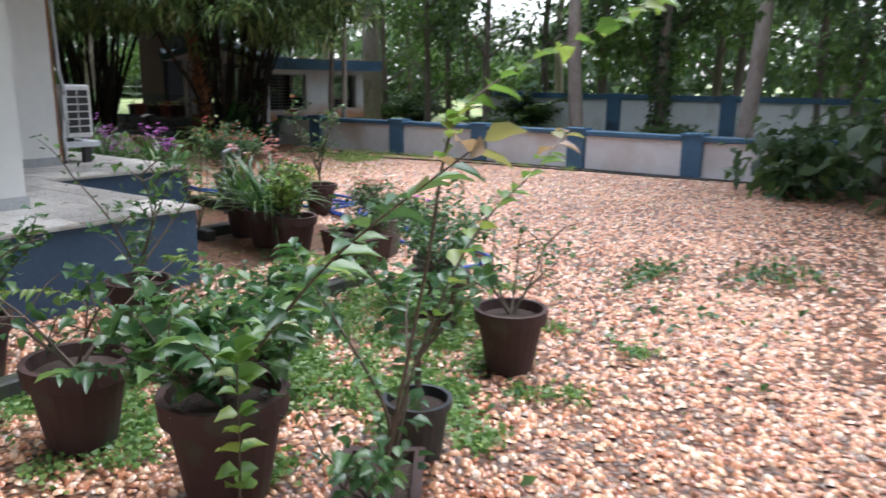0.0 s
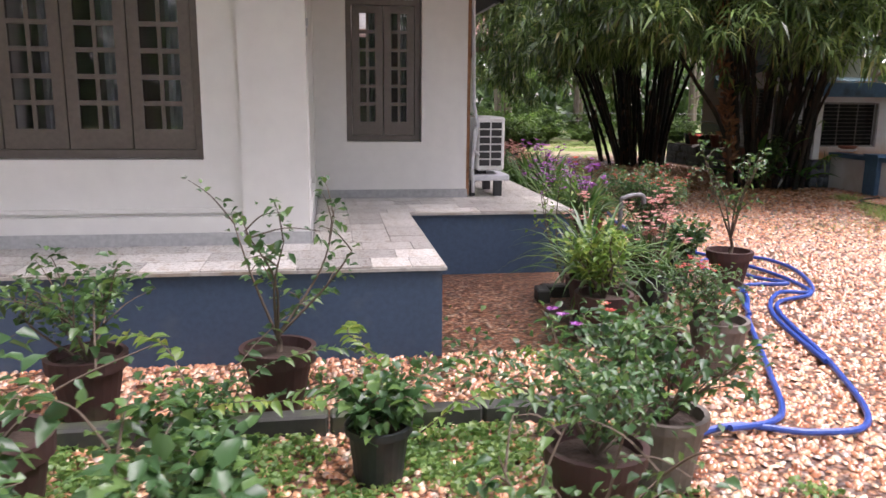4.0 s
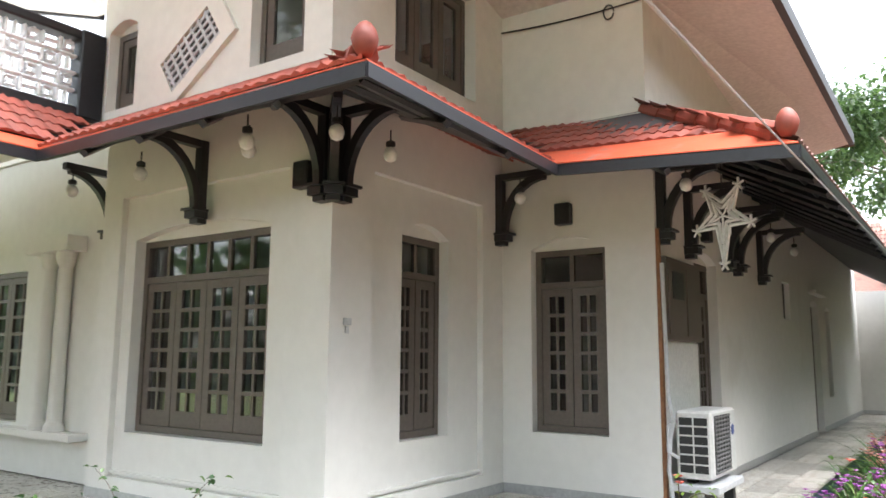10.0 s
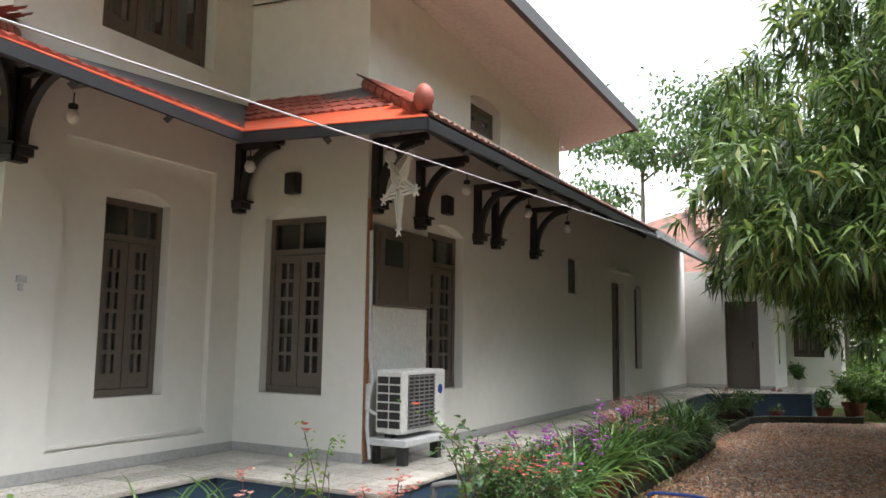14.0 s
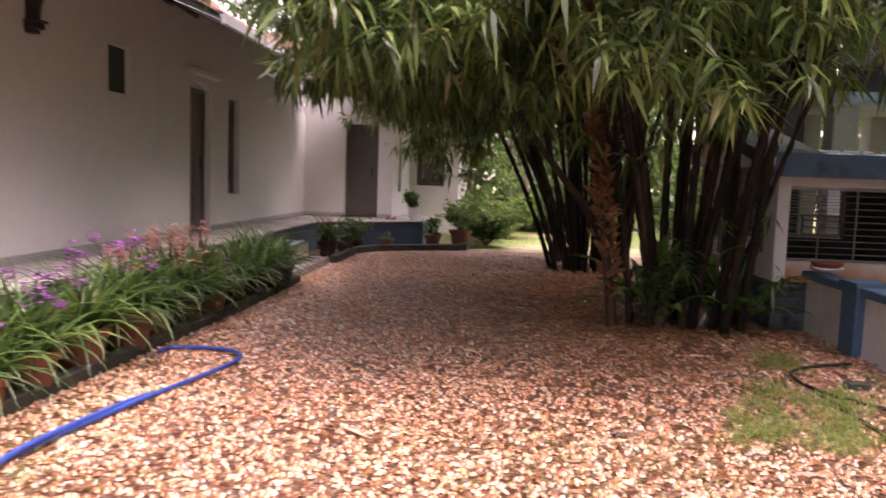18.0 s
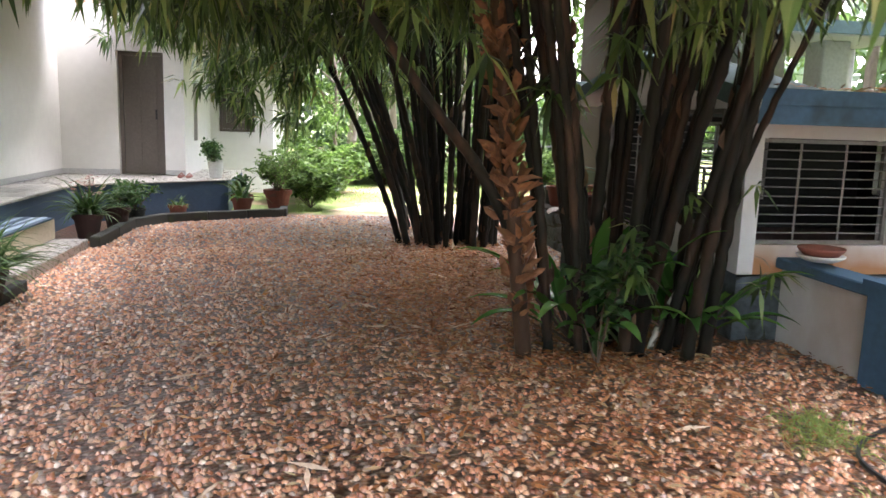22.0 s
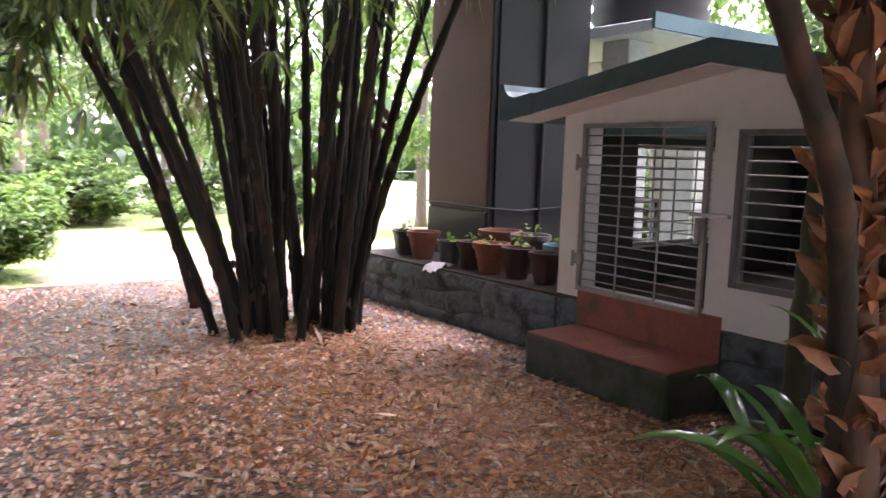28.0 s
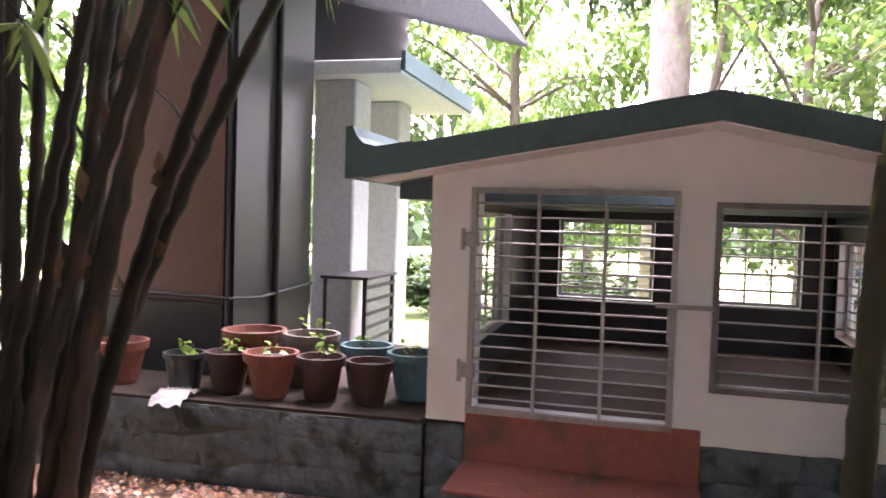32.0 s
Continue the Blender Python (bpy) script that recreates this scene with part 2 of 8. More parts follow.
M_FLASH = paint("orange_red_sheet", (0.62, 0.09, 0.04), (0.72, 0.14, 0.07), 2, 20, (0.3, 0.5), 0.1, 0.003, spot=(0.3, 0.22, 0.2), spot_scale=4, spot_at=(0.6, 0.75))
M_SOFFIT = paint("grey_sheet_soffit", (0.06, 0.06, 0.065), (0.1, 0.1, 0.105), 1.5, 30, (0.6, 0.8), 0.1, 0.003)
M_GREYSHEET = paint("grey_cement_sheet", (0.17, 0.17, 0.175), (0.25, 0.25, 0.25), 1.5, 30, (0.6, 0.85), 0.15, 0.003, spot=(0.1, 0.1, 0.1), spot_scale=2)
M_ROOFSOFFIT = paint("pinkish_soffit", (0.72, 0.66, 0.62), (0.78, 0.73, 0.69), 0.8, 20, (0.75, 0.9), 0.1, 0.003)
M_WHITE = paint("white_enamel", (0.66, 0.66, 0.64), (0.74, 0.74, 0.72), 2, 30, (0.3, 0.45), 0.03, 0.002)
M_DARK = paint("black_plastic", (0.015, 0.015, 0.016), (0.03, 0.03, 0.032), 4, 60, (0.4, 0.6), 0.05, 0.002)
M_STEEL = paint("galvanised_steel", (0.24, 0.235, 0.23), (0.36, 0.355, 0.345), 4, 40, (0.35, 0.55), 0.1, 0.002, metal=0.75, spot=(0.18, 0.14, 0.11), spot_scale=6, spot_at=(0.6, 0.75))
M_IRON = paint("grey_painted_iron", (0.12, 0.12, 0.125), (0.18, 0.18, 0.18), 4, 40, (0.45, 0.6), 0.1, 0.002, spot=(0.12, 0.07, 0.045), spot_scale=6)
M_CLAY = paint("terracotta", (0.17, 0.055, 0.036), (0.26, 0.09, 0.06), 4, 40, (0.6, 0.85), 0.25, 0.004, spot=(0.13, 0.08, 0.06), spot_scale=6, pieces=0.2)
M_CLAYDARK = paint("weathered_brown_clay", (0.03, 0.014, 0.012), (0.06, 0.026, 0.021), 4, 40, (0.6, 0.85), 0.25, 0.004, spot=(0.05, 0.06, 0.035), spot_scale=5, pieces=0.2)
M_POTBLACK = paint("black_plastic_pot", (0.012, 0.016, 0.016), (0.025, 0.03, 0.03), 4, 40, (0.4, 0.6), 0.05, 0.002, spot=(0.07, 0.06, 0.05), spot_scale=7)
M_POTGREY = paint("grey_brown_pot", (0.12, 0.1, 0.085), (0.17, 0.145, 0.12), 4, 40, (0.6, 0.8), 0.15, 0.003, spot=(0.07, 0.06, 0.045), spot_scale=6)
M_POTBLUE = paint("dull_turquoise_pot", (0.07, 0.16, 0.18), (0.1, 0.21, 0.235), 4, 40, (0.5, 0.7), 0.1, 0.003, spot=(0.06, 0.08, 0.07), spot_scale=6)
M_SOIL = paint("dark_soil", (0.035, 0.022, 0.015), (0.06, 0.04, 0.028), 8, 60, (0.8, 1.0), 0.8, 0.012)
M_HOSE = paint("blue_hose", (0.018, 0.05, 0.25), (0.028, 0.075, 0.33), 4, 60, (0.3, 0.45), 0.0)
M_BLACKHOSE = paint("black_pipe", (0.01, 0.01, 0.01), (0.02, 0.02, 0.02), 4, 60, (0.4, 0.55), 0.0)
M_KERB = paint("mossy_dark_edging", (0.025, 0.026, 0.024), (0.05, 0.052, 0.042), 3, 30, (0.6, 0.85), 0.4, 0.006, spot=(0.06, 0.08, 0.03), spot_scale=4)
M_SLATE = paint("blue_grey_stone_cladding", (0.065, 0.088, 0.102), (0.13, 0.162, 0.178), 5, 15, (0.5, 0.8), 0.9, 0.03, spot=(0.02, 0.026, 0.024), spot_scale=5, spot_at=(0.5, 0.66), pieces=0.15)
M_REDFLOOR = paint("red_oxide_floor", (0.24, 0.075, 0.055), (0.31, 0.1, 0.075), 2, 30, (0.35, 0.6), 0.1, 0.003, spot=(0.12, 0.07, 0.05), spot_scale=3)
# the red oxide darkened, with the kennel's inside shade put into the colour
M_DIMFLOOR = paint("dim_red_floor", (0.075, 0.036, 0.028), (0.12, 0.055, 0.042), 2, 30, (0.6, 0.85), 0.2, 0.003, spot=(0.06, 0.05, 0.04), spot_scale=3)
M_MOSSCONC = paint("mossy_concrete", (0.04, 0.043, 0.036), (0.09, 0.095, 0.075), 5, 22, (0.7, 0.9), 0.6, 0.012, spot=(0.025, 0.05, 0.02), spot_scale=5, spot_at=(0.48, 0.64))
M_WALLPAINT = paint("stained_white_paint", (0.74, 0.75, 0.76), (0.79, 0.8, 0.8), 0.7, 9, (0.7, 0.9), 0.06, 0.003, grain=0.12, spot=(0.55, 0.47, 0.38), spot_scale=1.1, spot_at=(0.62, 0.9))
M_GREEN = paint("green_blue_fascia", (0.055, 0.105, 0.115), (0.075, 0.135, 0.145), 1.2, 25, (0.55, 0.75), 0.2, 0.004, spot=(0.035, 0.055, 0.045), spot_scale=3)
M_TERRA = paint("dark_red_brown_cladding", (0.095, 0.045, 0.035), (0.13, 0.065, 0.05), 1.0, 30, (0.45, 0.65), 0.15, 0.004)
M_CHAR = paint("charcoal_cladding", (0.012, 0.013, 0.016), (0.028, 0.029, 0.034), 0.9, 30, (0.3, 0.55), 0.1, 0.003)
M_CONC = paint("white_washed_concrete", (0.45, 0.46, 0.48), (0.55, 0.56, 0.58), 1.0, 25, (0.7, 0.9), 0.2, 0.004)
M_CULM = paint("dark_bamboo_culm", (0.009, 0.01, 0.008), (0.02, 0.019, 0.014), 2.0, 18, (0.6, 0.85), 0.6, 0.006, stretch=(1, 1, 0.25), spot=(0.05, 0.031, 0.02), spot_scale=7, spot_at=(0.5, 0.66), pieces=0.5, spec=0.3)
M_BROWNCULM = paint("brown_fibrous_culm", (0.045, 0.024, 0.014), (0.11, 0.06, 0.034), 3.5, 20, (0.7, 0.9), 0.6, 0.008, stretch=(1, 1, 0.3), spot=(0.17, 0.095, 0.05), spot_scale=7)
M_LICHEN = paint("white_lichen_on_bark", (0.03, 0.028, 0.02), (0.06, 0.055, 0.04), 3.5, 20, (0.7, 0.9), 0.4, 0.006, spot=(0.62, 0.62, 0.55), spot_scale=9, spot_at=(0.48, 0.56))
M_POLE = paint("lichen_covered_trunk", (0.022, 0.026, 0.014), (0.06, 0.062, 0.032), 3.5, 20, (0.6, 0.85), 0.5, 0.008, stretch=(1, 1, 0.5), spot=(0.2, 0.2, 0.075), spot_scale=6, spot_at=(0.52, 0.62))
M_BOUND = paint("rain_stained_white_paint", (0.66, 0.67, 0.68), (0.76, 0.77, 0.78), 0.7, 9, (0.7, 0.9), 0.08, 0.003, grain=0.15, stretch=(1, 1, 0.7), spot=(0.42, 0.31, 0.21), spot_scale=0.9, spot_at=(0.5, 0.8))
M_OLDHUSK = paint("weathered_bamboo_sheath", (0.05, 0.028, 0.016), (0.13, 0.075, 0.042), 3, 25, (0.7, 0.9), 0.2, 0.003, islands=0.35)
M_SPLASH = paint("earth_splashed_white_paint", (0.7, 0.71, 0.72), (0.77, 0.78, 0.79), 0.7, 9, (0.7, 0.9), 0.08, 0.003, grain=0.15, spot=(0.5, 0.26, 0.13), spot_scale=0.0, spot_at=(0.3, 0.75), rise=(0.5, 0.95))
M_HUSK = paint("dry_bamboo_sheath", (0.13, 0.055, 0.025), (0.34, 0.165, 0.08), 3, 25, (0.7, 0.9), 0.2, 0.003, islands=0.3)
M_BARK = paint("tree_bark", (0.11, 0.085, 0.065), (0.2, 0.165, 0.13), 2.5, 20, (0.75, 0.95), 0.7, 0.015, stretch=(1, 1, 0.35), spot=(0.3, 0.28, 0.24), spot_scale=3, spot_at=(0.58, 0.66))
M_PALEBARK = paint("pale_blotched_bark", (0.26, 0.21, 0.18), (0.4, 0.34, 0.3), 2.5, 20, (0.75, 0.95), 0.5, 0.01, stretch=(1, 1, 0.5), spot=(0.16, 0.1, 0.08), spot_scale=3)
M_TWIG = paint("shrub_stem", (0.07, 0.05, 0.035), (0.13, 0.1, 0.07), 6, 40, (0.7, 0.9), 0.3, 0.003)
M_SAND = paint("pale_sandy_path", (0.34, 0.26, 0.17), (0.46, 0.36, 0.25), 1.2, 30, (0.8, 0.95), 0.4, 0.008, spot=(0.2, 0.25, 0.09), spot_scale=1.6, spot_at=(0.5, 0.62))
M_LAWN = paint("lawn_soil", (0.14, 0.2, 0.055), (0.22, 0.28, 0.085), 0.7, 20, (0.8, 0.95), 0.5, 0.01, spot=(0.36, 0.25, 0.17), spot_scale=0.5, spot_at=(0.52, 0.62))
L_BAMBOO = leafy("bamboo_leaves", [(0.0, (0.035, 0.065, 0.022)), (0.45, (0.09, 0.15, 0.045)), (0.8, (0.21, 0.31, 0.1)), (0.95, (0.38, 0.45, 0.17)), (1.0, (0.38, 0.27, 0.14))], 0.35, 0.3)
L_TREE = leafy("tree_leaves", [(0.0, (0.05, 0.085, 0.04)), (0.5, (0.085, 0.14, 0.06)), (1.0, (0.15, 0.22, 0.085))], 0.5)
L_BRIGHT = leafy("sunlit_garden_leaves", [(0.0, (0.07, 0.125, 0.035)), (0.5, (0.125, 0.21, 0.06)), (1.0, (0.23, 0.33, 0.1))], 0.5)
L_SHRUB = leafy("shrub_leaves", [(0.0, (0.045, 0.105, 0.045)), (0.6, (0.08, 0.165, 0.065)), (1.0, (0.16, 0.26, 0.08))], 0.4, 0.3)
L_YOUNG = leafy("young_leaves", [(0.0, (0.12, 0.22, 0.05)), (0.6, (0.2, 0.32, 0.07)), (1.0, (0.32, 0.38, 0.1))], 0.45, 0.35)
L_STRAP = leafy("strap_leaves", [(0.0, (0.04, 0.095, 0.03)), (0.6, (0.08, 0.16, 0.045)), (1.0, (0.19, 0.27, 0.08))], 0.3, 0.3)
L_GRASS = leafy("grass_blades", [(0.0, (0.19, 0.28, 0.08)), (0.6, (0.3, 0.4, 0.12)), (1.0, (0.46, 0.5, 0.2))], 0.5)
L_MOSS = leafy("ground_weeds", [(0.0, (0.1, 0.2, 0.055)), (0.6, (0.18, 0.3, 0.085)), (1.0, (0.3, 0.4, 0.13))], 0.4)
P_PINK = leafy("pink_petals", [(0.0, (0.6, 0.2, 0.24)), (0.6, (0.72, 0.36, 0.36)), (1.0, (0.8, 0.55, 0.5))], 0.35, 0.5)
P_PALEPINK = leafy("pale_pink_petals", [(0.0, (0.66, 0.36, 0.4)), (0.6, (0.76, 0.52, 0.54)), (1.0, (0.82, 0.68, 0.68))], 0.35, 0.5)
P_PURPLE = leafy("purple_petals", [(0.0, (0.3, 0.06, 0.38)), (0.6, (0.45, 0.12, 0.52)), (1.0, (0.55, 0.25, 0.6))], 0.35, 0.5)
P_RED = leafy("coral_red_petals", [(0.0, (0.5, 0.05, 0.05)), (0.6, (0.65, 0.12, 0.1)), (1.0, (0.75, 0.25, 0.2))], 0.3, 0.5)
L_DRY = leafy("dry_litter", [(0.0, (0.2, 0.068, 0.024)), (0.6, (0.4, 0.155, 0.055)), (0.95, (0.45, 0.33, 0.2)), (1.0, (0.6, 0.2, 0.03))], 0.1, 0.6)
M_CREAM = paint("cream_paint", (0.5, 0.42, 0.3), (0.58, 0.49, 0.36), 2, 30, (0.6, 0.8), 0.1, 0.003)
M_HOSEPALE = paint("pale_blue_cloth", (0.3, 0.4, 0.5), (0.4, 0.5, 0.58), 4, 60, (0.7, 0.9), 0.1, 0.002)
M_RAG = paint("white_pink_cloth", (0.62, 0.5, 0.5), (0.75, 0.7, 0.68), 9, 40, (0.8, 0.95), 0.2, 0.003)
M_BANK = paint("leafy_earth", (0.09, 0.06, 0.04), (0.17, 0.11, 0.07), 3, 30, (0.8, 0.95), 0.8, 0.02, spot=(0.25, 0.16, 0.1), spot_scale=6)


# ---- builders ----
RNG = np.random.default_rng(7)


def link(name, verts, faces, material, parent=None, label="", smooth=False):
    me = bpy.data.meshes.new(name)
    me.from_pydata(verts, [], faces)
    me.materials.append(material)
    if smooth:
        me.polygons.foreach_set("use_smooth", [True] * len(me.polygons))
    ob = new(name, me)
    if parent:
        ob.parent = parent
    if label:
        tagged(ob, label)
    return ob


def twin(ob, m, parent=None):
    """Another object on the same mesh, under the same parent."""
    o = ob.copy()
    scene.collection.objects.link(o)
    if parent:
        o.parent = parent
    o.matrix_basis = m
    return o


def empty(name, x=0, y=0, z=0, label="", category="", group="", kind=""):
    e = new(name)
    e.empty_display_size = 0.1
    e.location = (x, y, z)
    return tagged(e, label, category, group, kind)


class Mesh:
    """Collects verts and faces, then links them as one mesh."""

    def __init__(self):
        self.v, self.f = [], []

    def add(self, vs, fs):
        k = len(self.v)
        self.v += [tuple(p) for p in vs]
        self.f += [tuple(k + i for i in q) for q in fs]
        return self

    def box(self, x0, x1, y0, y1, z0, z1, m=None):
        vs = [(x, y, z) for z in (z0, z1) for x, y in ((x0, y0), (x1, y0), (x1, y1), (x0, y1))]
        if m:
            vs = [m @ Vector(p) for p in vs]
        return self.add(vs, [(3, 2, 1, 0), (4, 5, 6, 7), (0, 1, 5, 4), (1, 2, 6, 5), (2, 3, 7, 6), (3, 0, 4, 7)])

    def brick(self, x0, x1, y0, y1, z0, z1, c=0.006, m=None):
        """A box with chamfered long edges on every side."""
        bm = bmesh.new()
        bmesh.ops.create_cube(bm, size=1.0)
        for v in bm.verts:
            v.co = Vector(((x0 + x1) / 2 + v.co.x * (x1 - x0), (y0 + y1) / 2 + v.co.y * (y1 - y0), (z0 + z1) / 2 + v.co.z * (z1 - z0)))
        bmesh.ops.bevel(bm, geom=list(bm.edges), offset=c, segments=1, affect="EDGES")
        bm.verts.index_update()
        self.add([(m @ v.co if m else v.co) for v in bm.verts], [[v.index for v in f.verts] for f in bm.faces])
        bm.free()
        return self

    def prism(self, poly, a0, a1, axis="y"):
        """poly: points in the two other axes, in order; swept from a0 to a1 along axis."""
        n = len(poly)
        put = {"x": lambda p, a: (a, p[0], p[1]), "y": lambda p, a: (p[0], a, p[1]), "z": lambda p, a: (p[0], p[1], a)}[axis]
        vs = [put(p, a0) for p in poly] + [put(p, a1) for p in poly]
        return self.add(vs, [tuple(range(n)), tuple(range(2 * n - 1, n - 1, -1))] + [(i, (i + 1) % n, n + (i + 1) % n, n + i) for i in range(n)])

    def lathe(self, profile, n=20, at=(0, 0, 0), wob=0.0):
        """profile: (radius, z) from bottom to top."""
        vs, fs = [], []
        for r, z in profile:
            for i in range(n):
                a = 2 * math.pi * i / n
                q = 1 + wob * math.sin(3 * a + z * 9)
                vs.append((at[0] + r * q * math.cos(a), at[1] + r * q * math.sin(a), at[2] + z))
        for k in range(len(profile) - 1):
            for i in range(n):
                j = (i + 1) % n
                fs.append((k * n + i, k * n + j, (k + 1) * n + j, (k + 1) * n + i))
        fs.append(tuple(range(n - 1, -1, -1)))
        fs.append(tuple((len(profile) - 1) * n + i for i in range(n)))
        return self.add(vs, fs)

    def tube(self, path, radius, n=7):
        """A round bar along path; radius: one number or one for each point."""
        path = [Vector(p) for p in path]
        k = len(path)
        rs = radius if isinstance(radius, (list, tuple)) else [radius] * k
        vs, fs = [], []
        ref = None
        for i, p in enumerate(path):
            d = (path[min(i + 1, k - 1)] - path[max(i - 1, 0)]).normalized()
            if ref is None:
                ref = Vector((0, 0, 1)) if abs(d.z) < 0.9 else Vector((1, 0, 0))
            s = d.cross(ref).normalized()
            ref = s.cross(d).normalized()
            for j in range(n):
                a = 2 * math.pi * j / n
                vs.append(p + rs[i] * (math.cos(a) * s + math.sin(a) * ref))
        for i in range(k - 1):
            for j in range(n):
                q = (j + 1) % n
                fs.append((i * n + j, i * n + q, (i + 1) * n + q, (i + 1) * n + j))
        fs += [tuple(range(n - 1, -1, -1)), tuple((k - 1) * n + j for j in range(n))]
        return self.add(vs, fs)

    def ob(self, name, material, parent=None, label="", smooth=False, fix=False):
        o = link(name, self.v, self.f, material, parent, label, smooth)
        if fix:
            bm = bmesh.new()
            bm.from_mesh(o.data)
            bmesh.ops.recalc_face_normals(bm, faces=bm.faces)
            bm.to_mesh(o.data)
            bm.free()
        return o


def unit(a):
    return a / np.maximum(np.linalg.norm(a, axis=-1, keepdims=True), 1e-9)


def leaf_mesh(name, base, way, length, width, material, parent=None, label="", droop=0.25, fold=0.25, fine=False, up=None):
    """Leaves: base points, directions, lengths and widths as arrays; each one a folded blade."""
    base, way = np.asarray(base, float), unit(np.asarray(way, float))
    n = len(base)
    length, width = np.broadcast_to(length, n)[:, None], np.broadcast_to(width, n)[:, None]
    ref = np.array([0, 0, 1.0]) + RNG.normal(0, 0.35, (n, 3)) if up is None else up
    side = unit(np.cross(way, ref))
    nor = np.cross(side, way)
    down = np.array([0, 0, -1.0])
    if not fine:
        mid = base + way * length * 0.42
        tip = base + way * length + down * length * droop
        vs = np.stack([base, mid + side * width / 2 + nor * width * fold, tip, mid - side * width / 2 + nor * width * fold], 1).reshape(-1, 3)
        k = np.arange(n)[:, None] * 4
        fs = np.concatenate([k + [0, 1, 3], k + [1, 2, 3]], 0)
    else:
        m1, m2 = base + way * length * 0.3 + down * length * droop * 0.1, base + way * length * 0.66 + down * length * droop * 0.4
        tip = base + way * length + down * length * droop
        e1, e2 = side * width / 2, side * width * 0.36
        lift = nor * width * fold
        vs = np.stack([base, m1, m2, tip, m1 + e1 + lift, m2 + e2 + lift, m1 - e1 + lift, m2 - e2 + lift], 1).reshape(-1, 3)
        k = np.arange(n)[:, None] * 8
        fs = np.concatenate([k + q for q in ([0, 1, 4], [1, 2, 5], [1, 5, 4], [2, 3, 5], [0, 6, 1], [1, 7, 2], [1, 6, 7], [2, 7, 3])], 0)
    me = bpy.data.meshes.new(name)
    me.vertices.add(len(vs))
    me.vertices.foreach_set("co", vs.ravel())
    me.loops.add(fs.size)
    me.loops.foreach_set("vertex_index", fs.ravel().astype(np.int32))
    me.polygons.add(len(fs))
    me.polygons.foreach_set("loop_start", np.arange(0, fs.size, 3, dtype=np.int32))
    me.polygons.foreach_set("loop_total", np.full(len(fs), 3, np.int32))
    me.materials.append(material)
    me.update(calc_edges=True)
    ob = new(name, me)
    if parent:
        ob.parent = parent
    if label:
        tagged(ob, label)
    return ob


def wall_panel(mesh, axis, face, back, a0, a1, z0, z1, openings=()):
    """A wall slab in one plane (axis: the axis it faces) with openings (a0, a1, z0, z1, rise) that go right through; rise: a low arch above."""
    n = 10
    acut, zcut, arches = {a0, a1}, {z0, z1}, []
    for o0, o1, b0, b1, rise in openings:
        acut |= {max(o0, a0), min(o1, a1)}
        zcut |= {max(b0, z0), b1}
        if rise > 0:
            zcut.add(b1 + rise)
            steps_ = [o0 + (o1 - o0) * k / n for k in range(n + 1)]
            acut |= set(steps_[1:-1])
            arches.append((o0, o1, b1, rise))
    A, Z = sorted(acut), sorted(zcut)
    def state(i, j):
        """0 open, 1 wall, 2 the band of an arch."""
        if not (0 <= i < len(A) - 1 and 0 <= j < len(Z) - 1):
            return 0
        ca, cz = (A[i] + A[i + 1]) / 2, (Z[j] + Z[j + 1]) / 2
        for o0, o1, b0, b1, rise in openings:
            if o0 < ca < o1 and b0 < cz < b1 + rise:
                return 2 if cz > b1 else 0
        return 1
    index = {}
    def at(a, z, side):
        key = (round(a, 4), round(z, 4), side)
        if key not in index:
            index[key] = len(mesh.v)
            d = face if side == 0 else back
            mesh.v.append((a, d, z) if axis == "y" else (d, a, z))
        return index[key]
    def skin(p, q):
        mesh.f.append((at(*p, 0), at(*q, 0), at(*q, 1), at(*p, 1)))
    for i in range(len(A) - 1):
        for j in range(len(Z) - 1):
            if state(i, j) != 1:
                continue
            c = [(A[i], Z[j]), (A[i + 1], Z[j]), (A[i + 1], Z[j + 1]), (A[i], Z[j + 1])]
            mesh.f += [tuple(at(*p, 0) for p in c), tuple(at(*p, 1) for p in c[::-1])]
            for di, dj, p, q in ((-1, 0, c[3], c[0]), (1, 0, c[1], c[2]), (0, -1, c[0], c[1]), (0, 1, c[2], c[3])):
                if state(i + di, j + dj) == 0:
                    skin(p, q)
    for o0, o1, b1, rise in arches:
        for k in range(n):
            p0, p1 = o0 + (o1 - o0) * k / n, o0 + (o1 - o0) * (k + 1) / n
            h0, h1 = (b1 + rise * (1 - (2 * q / n - 1) ** 2) for q in (k, k + 1))
            c = [(p0, h0), (p1, h1), (p1, b1 + rise), (p0, b1 + rise)]
            mesh.f += [tuple(at(*p, 0) for p in c), tuple(at(*p, 1) for p in c[::-1])]
            skin(c[0], c[1])


# ---- the bungalow ----
PZ = 0.575
house = empty("house", 0, 0, 0, "white plastered bungalow with red tiled eaves and a blue plinth", "house")


# walls with their panels and openings
def wall_slab(material, *args):
    m_ = Mesh()
    wall_panel(m_, *args)
    return m_.ob("wall", material, house)


wall_slab(M_PLASTER, "y", 4.94, 5.0, -3.42, -0.57, PZ, 3.95, [(-3.13, -1.005, 0.767, 3.2, 0)])
wall_slab(M_PLASTER, "y", 5.0, 5.3, -3.42, -0.63, PZ, 3.95, [(-2.985, -1.255, 1.14, 2.805, 0.1)])
Mesh().box(-3.13, -1.005, 4.972, 5.0, 0.79, 0.815).ob("ledge", M_PLASTER, house, "moulded ledge below the window")
wall_slab(M_PLASTER, "x", -0.57, -0.63, 5.0, 7.33, PZ, 3.95, [(5.4, 6.97, 0.767, 3.2, 0)])
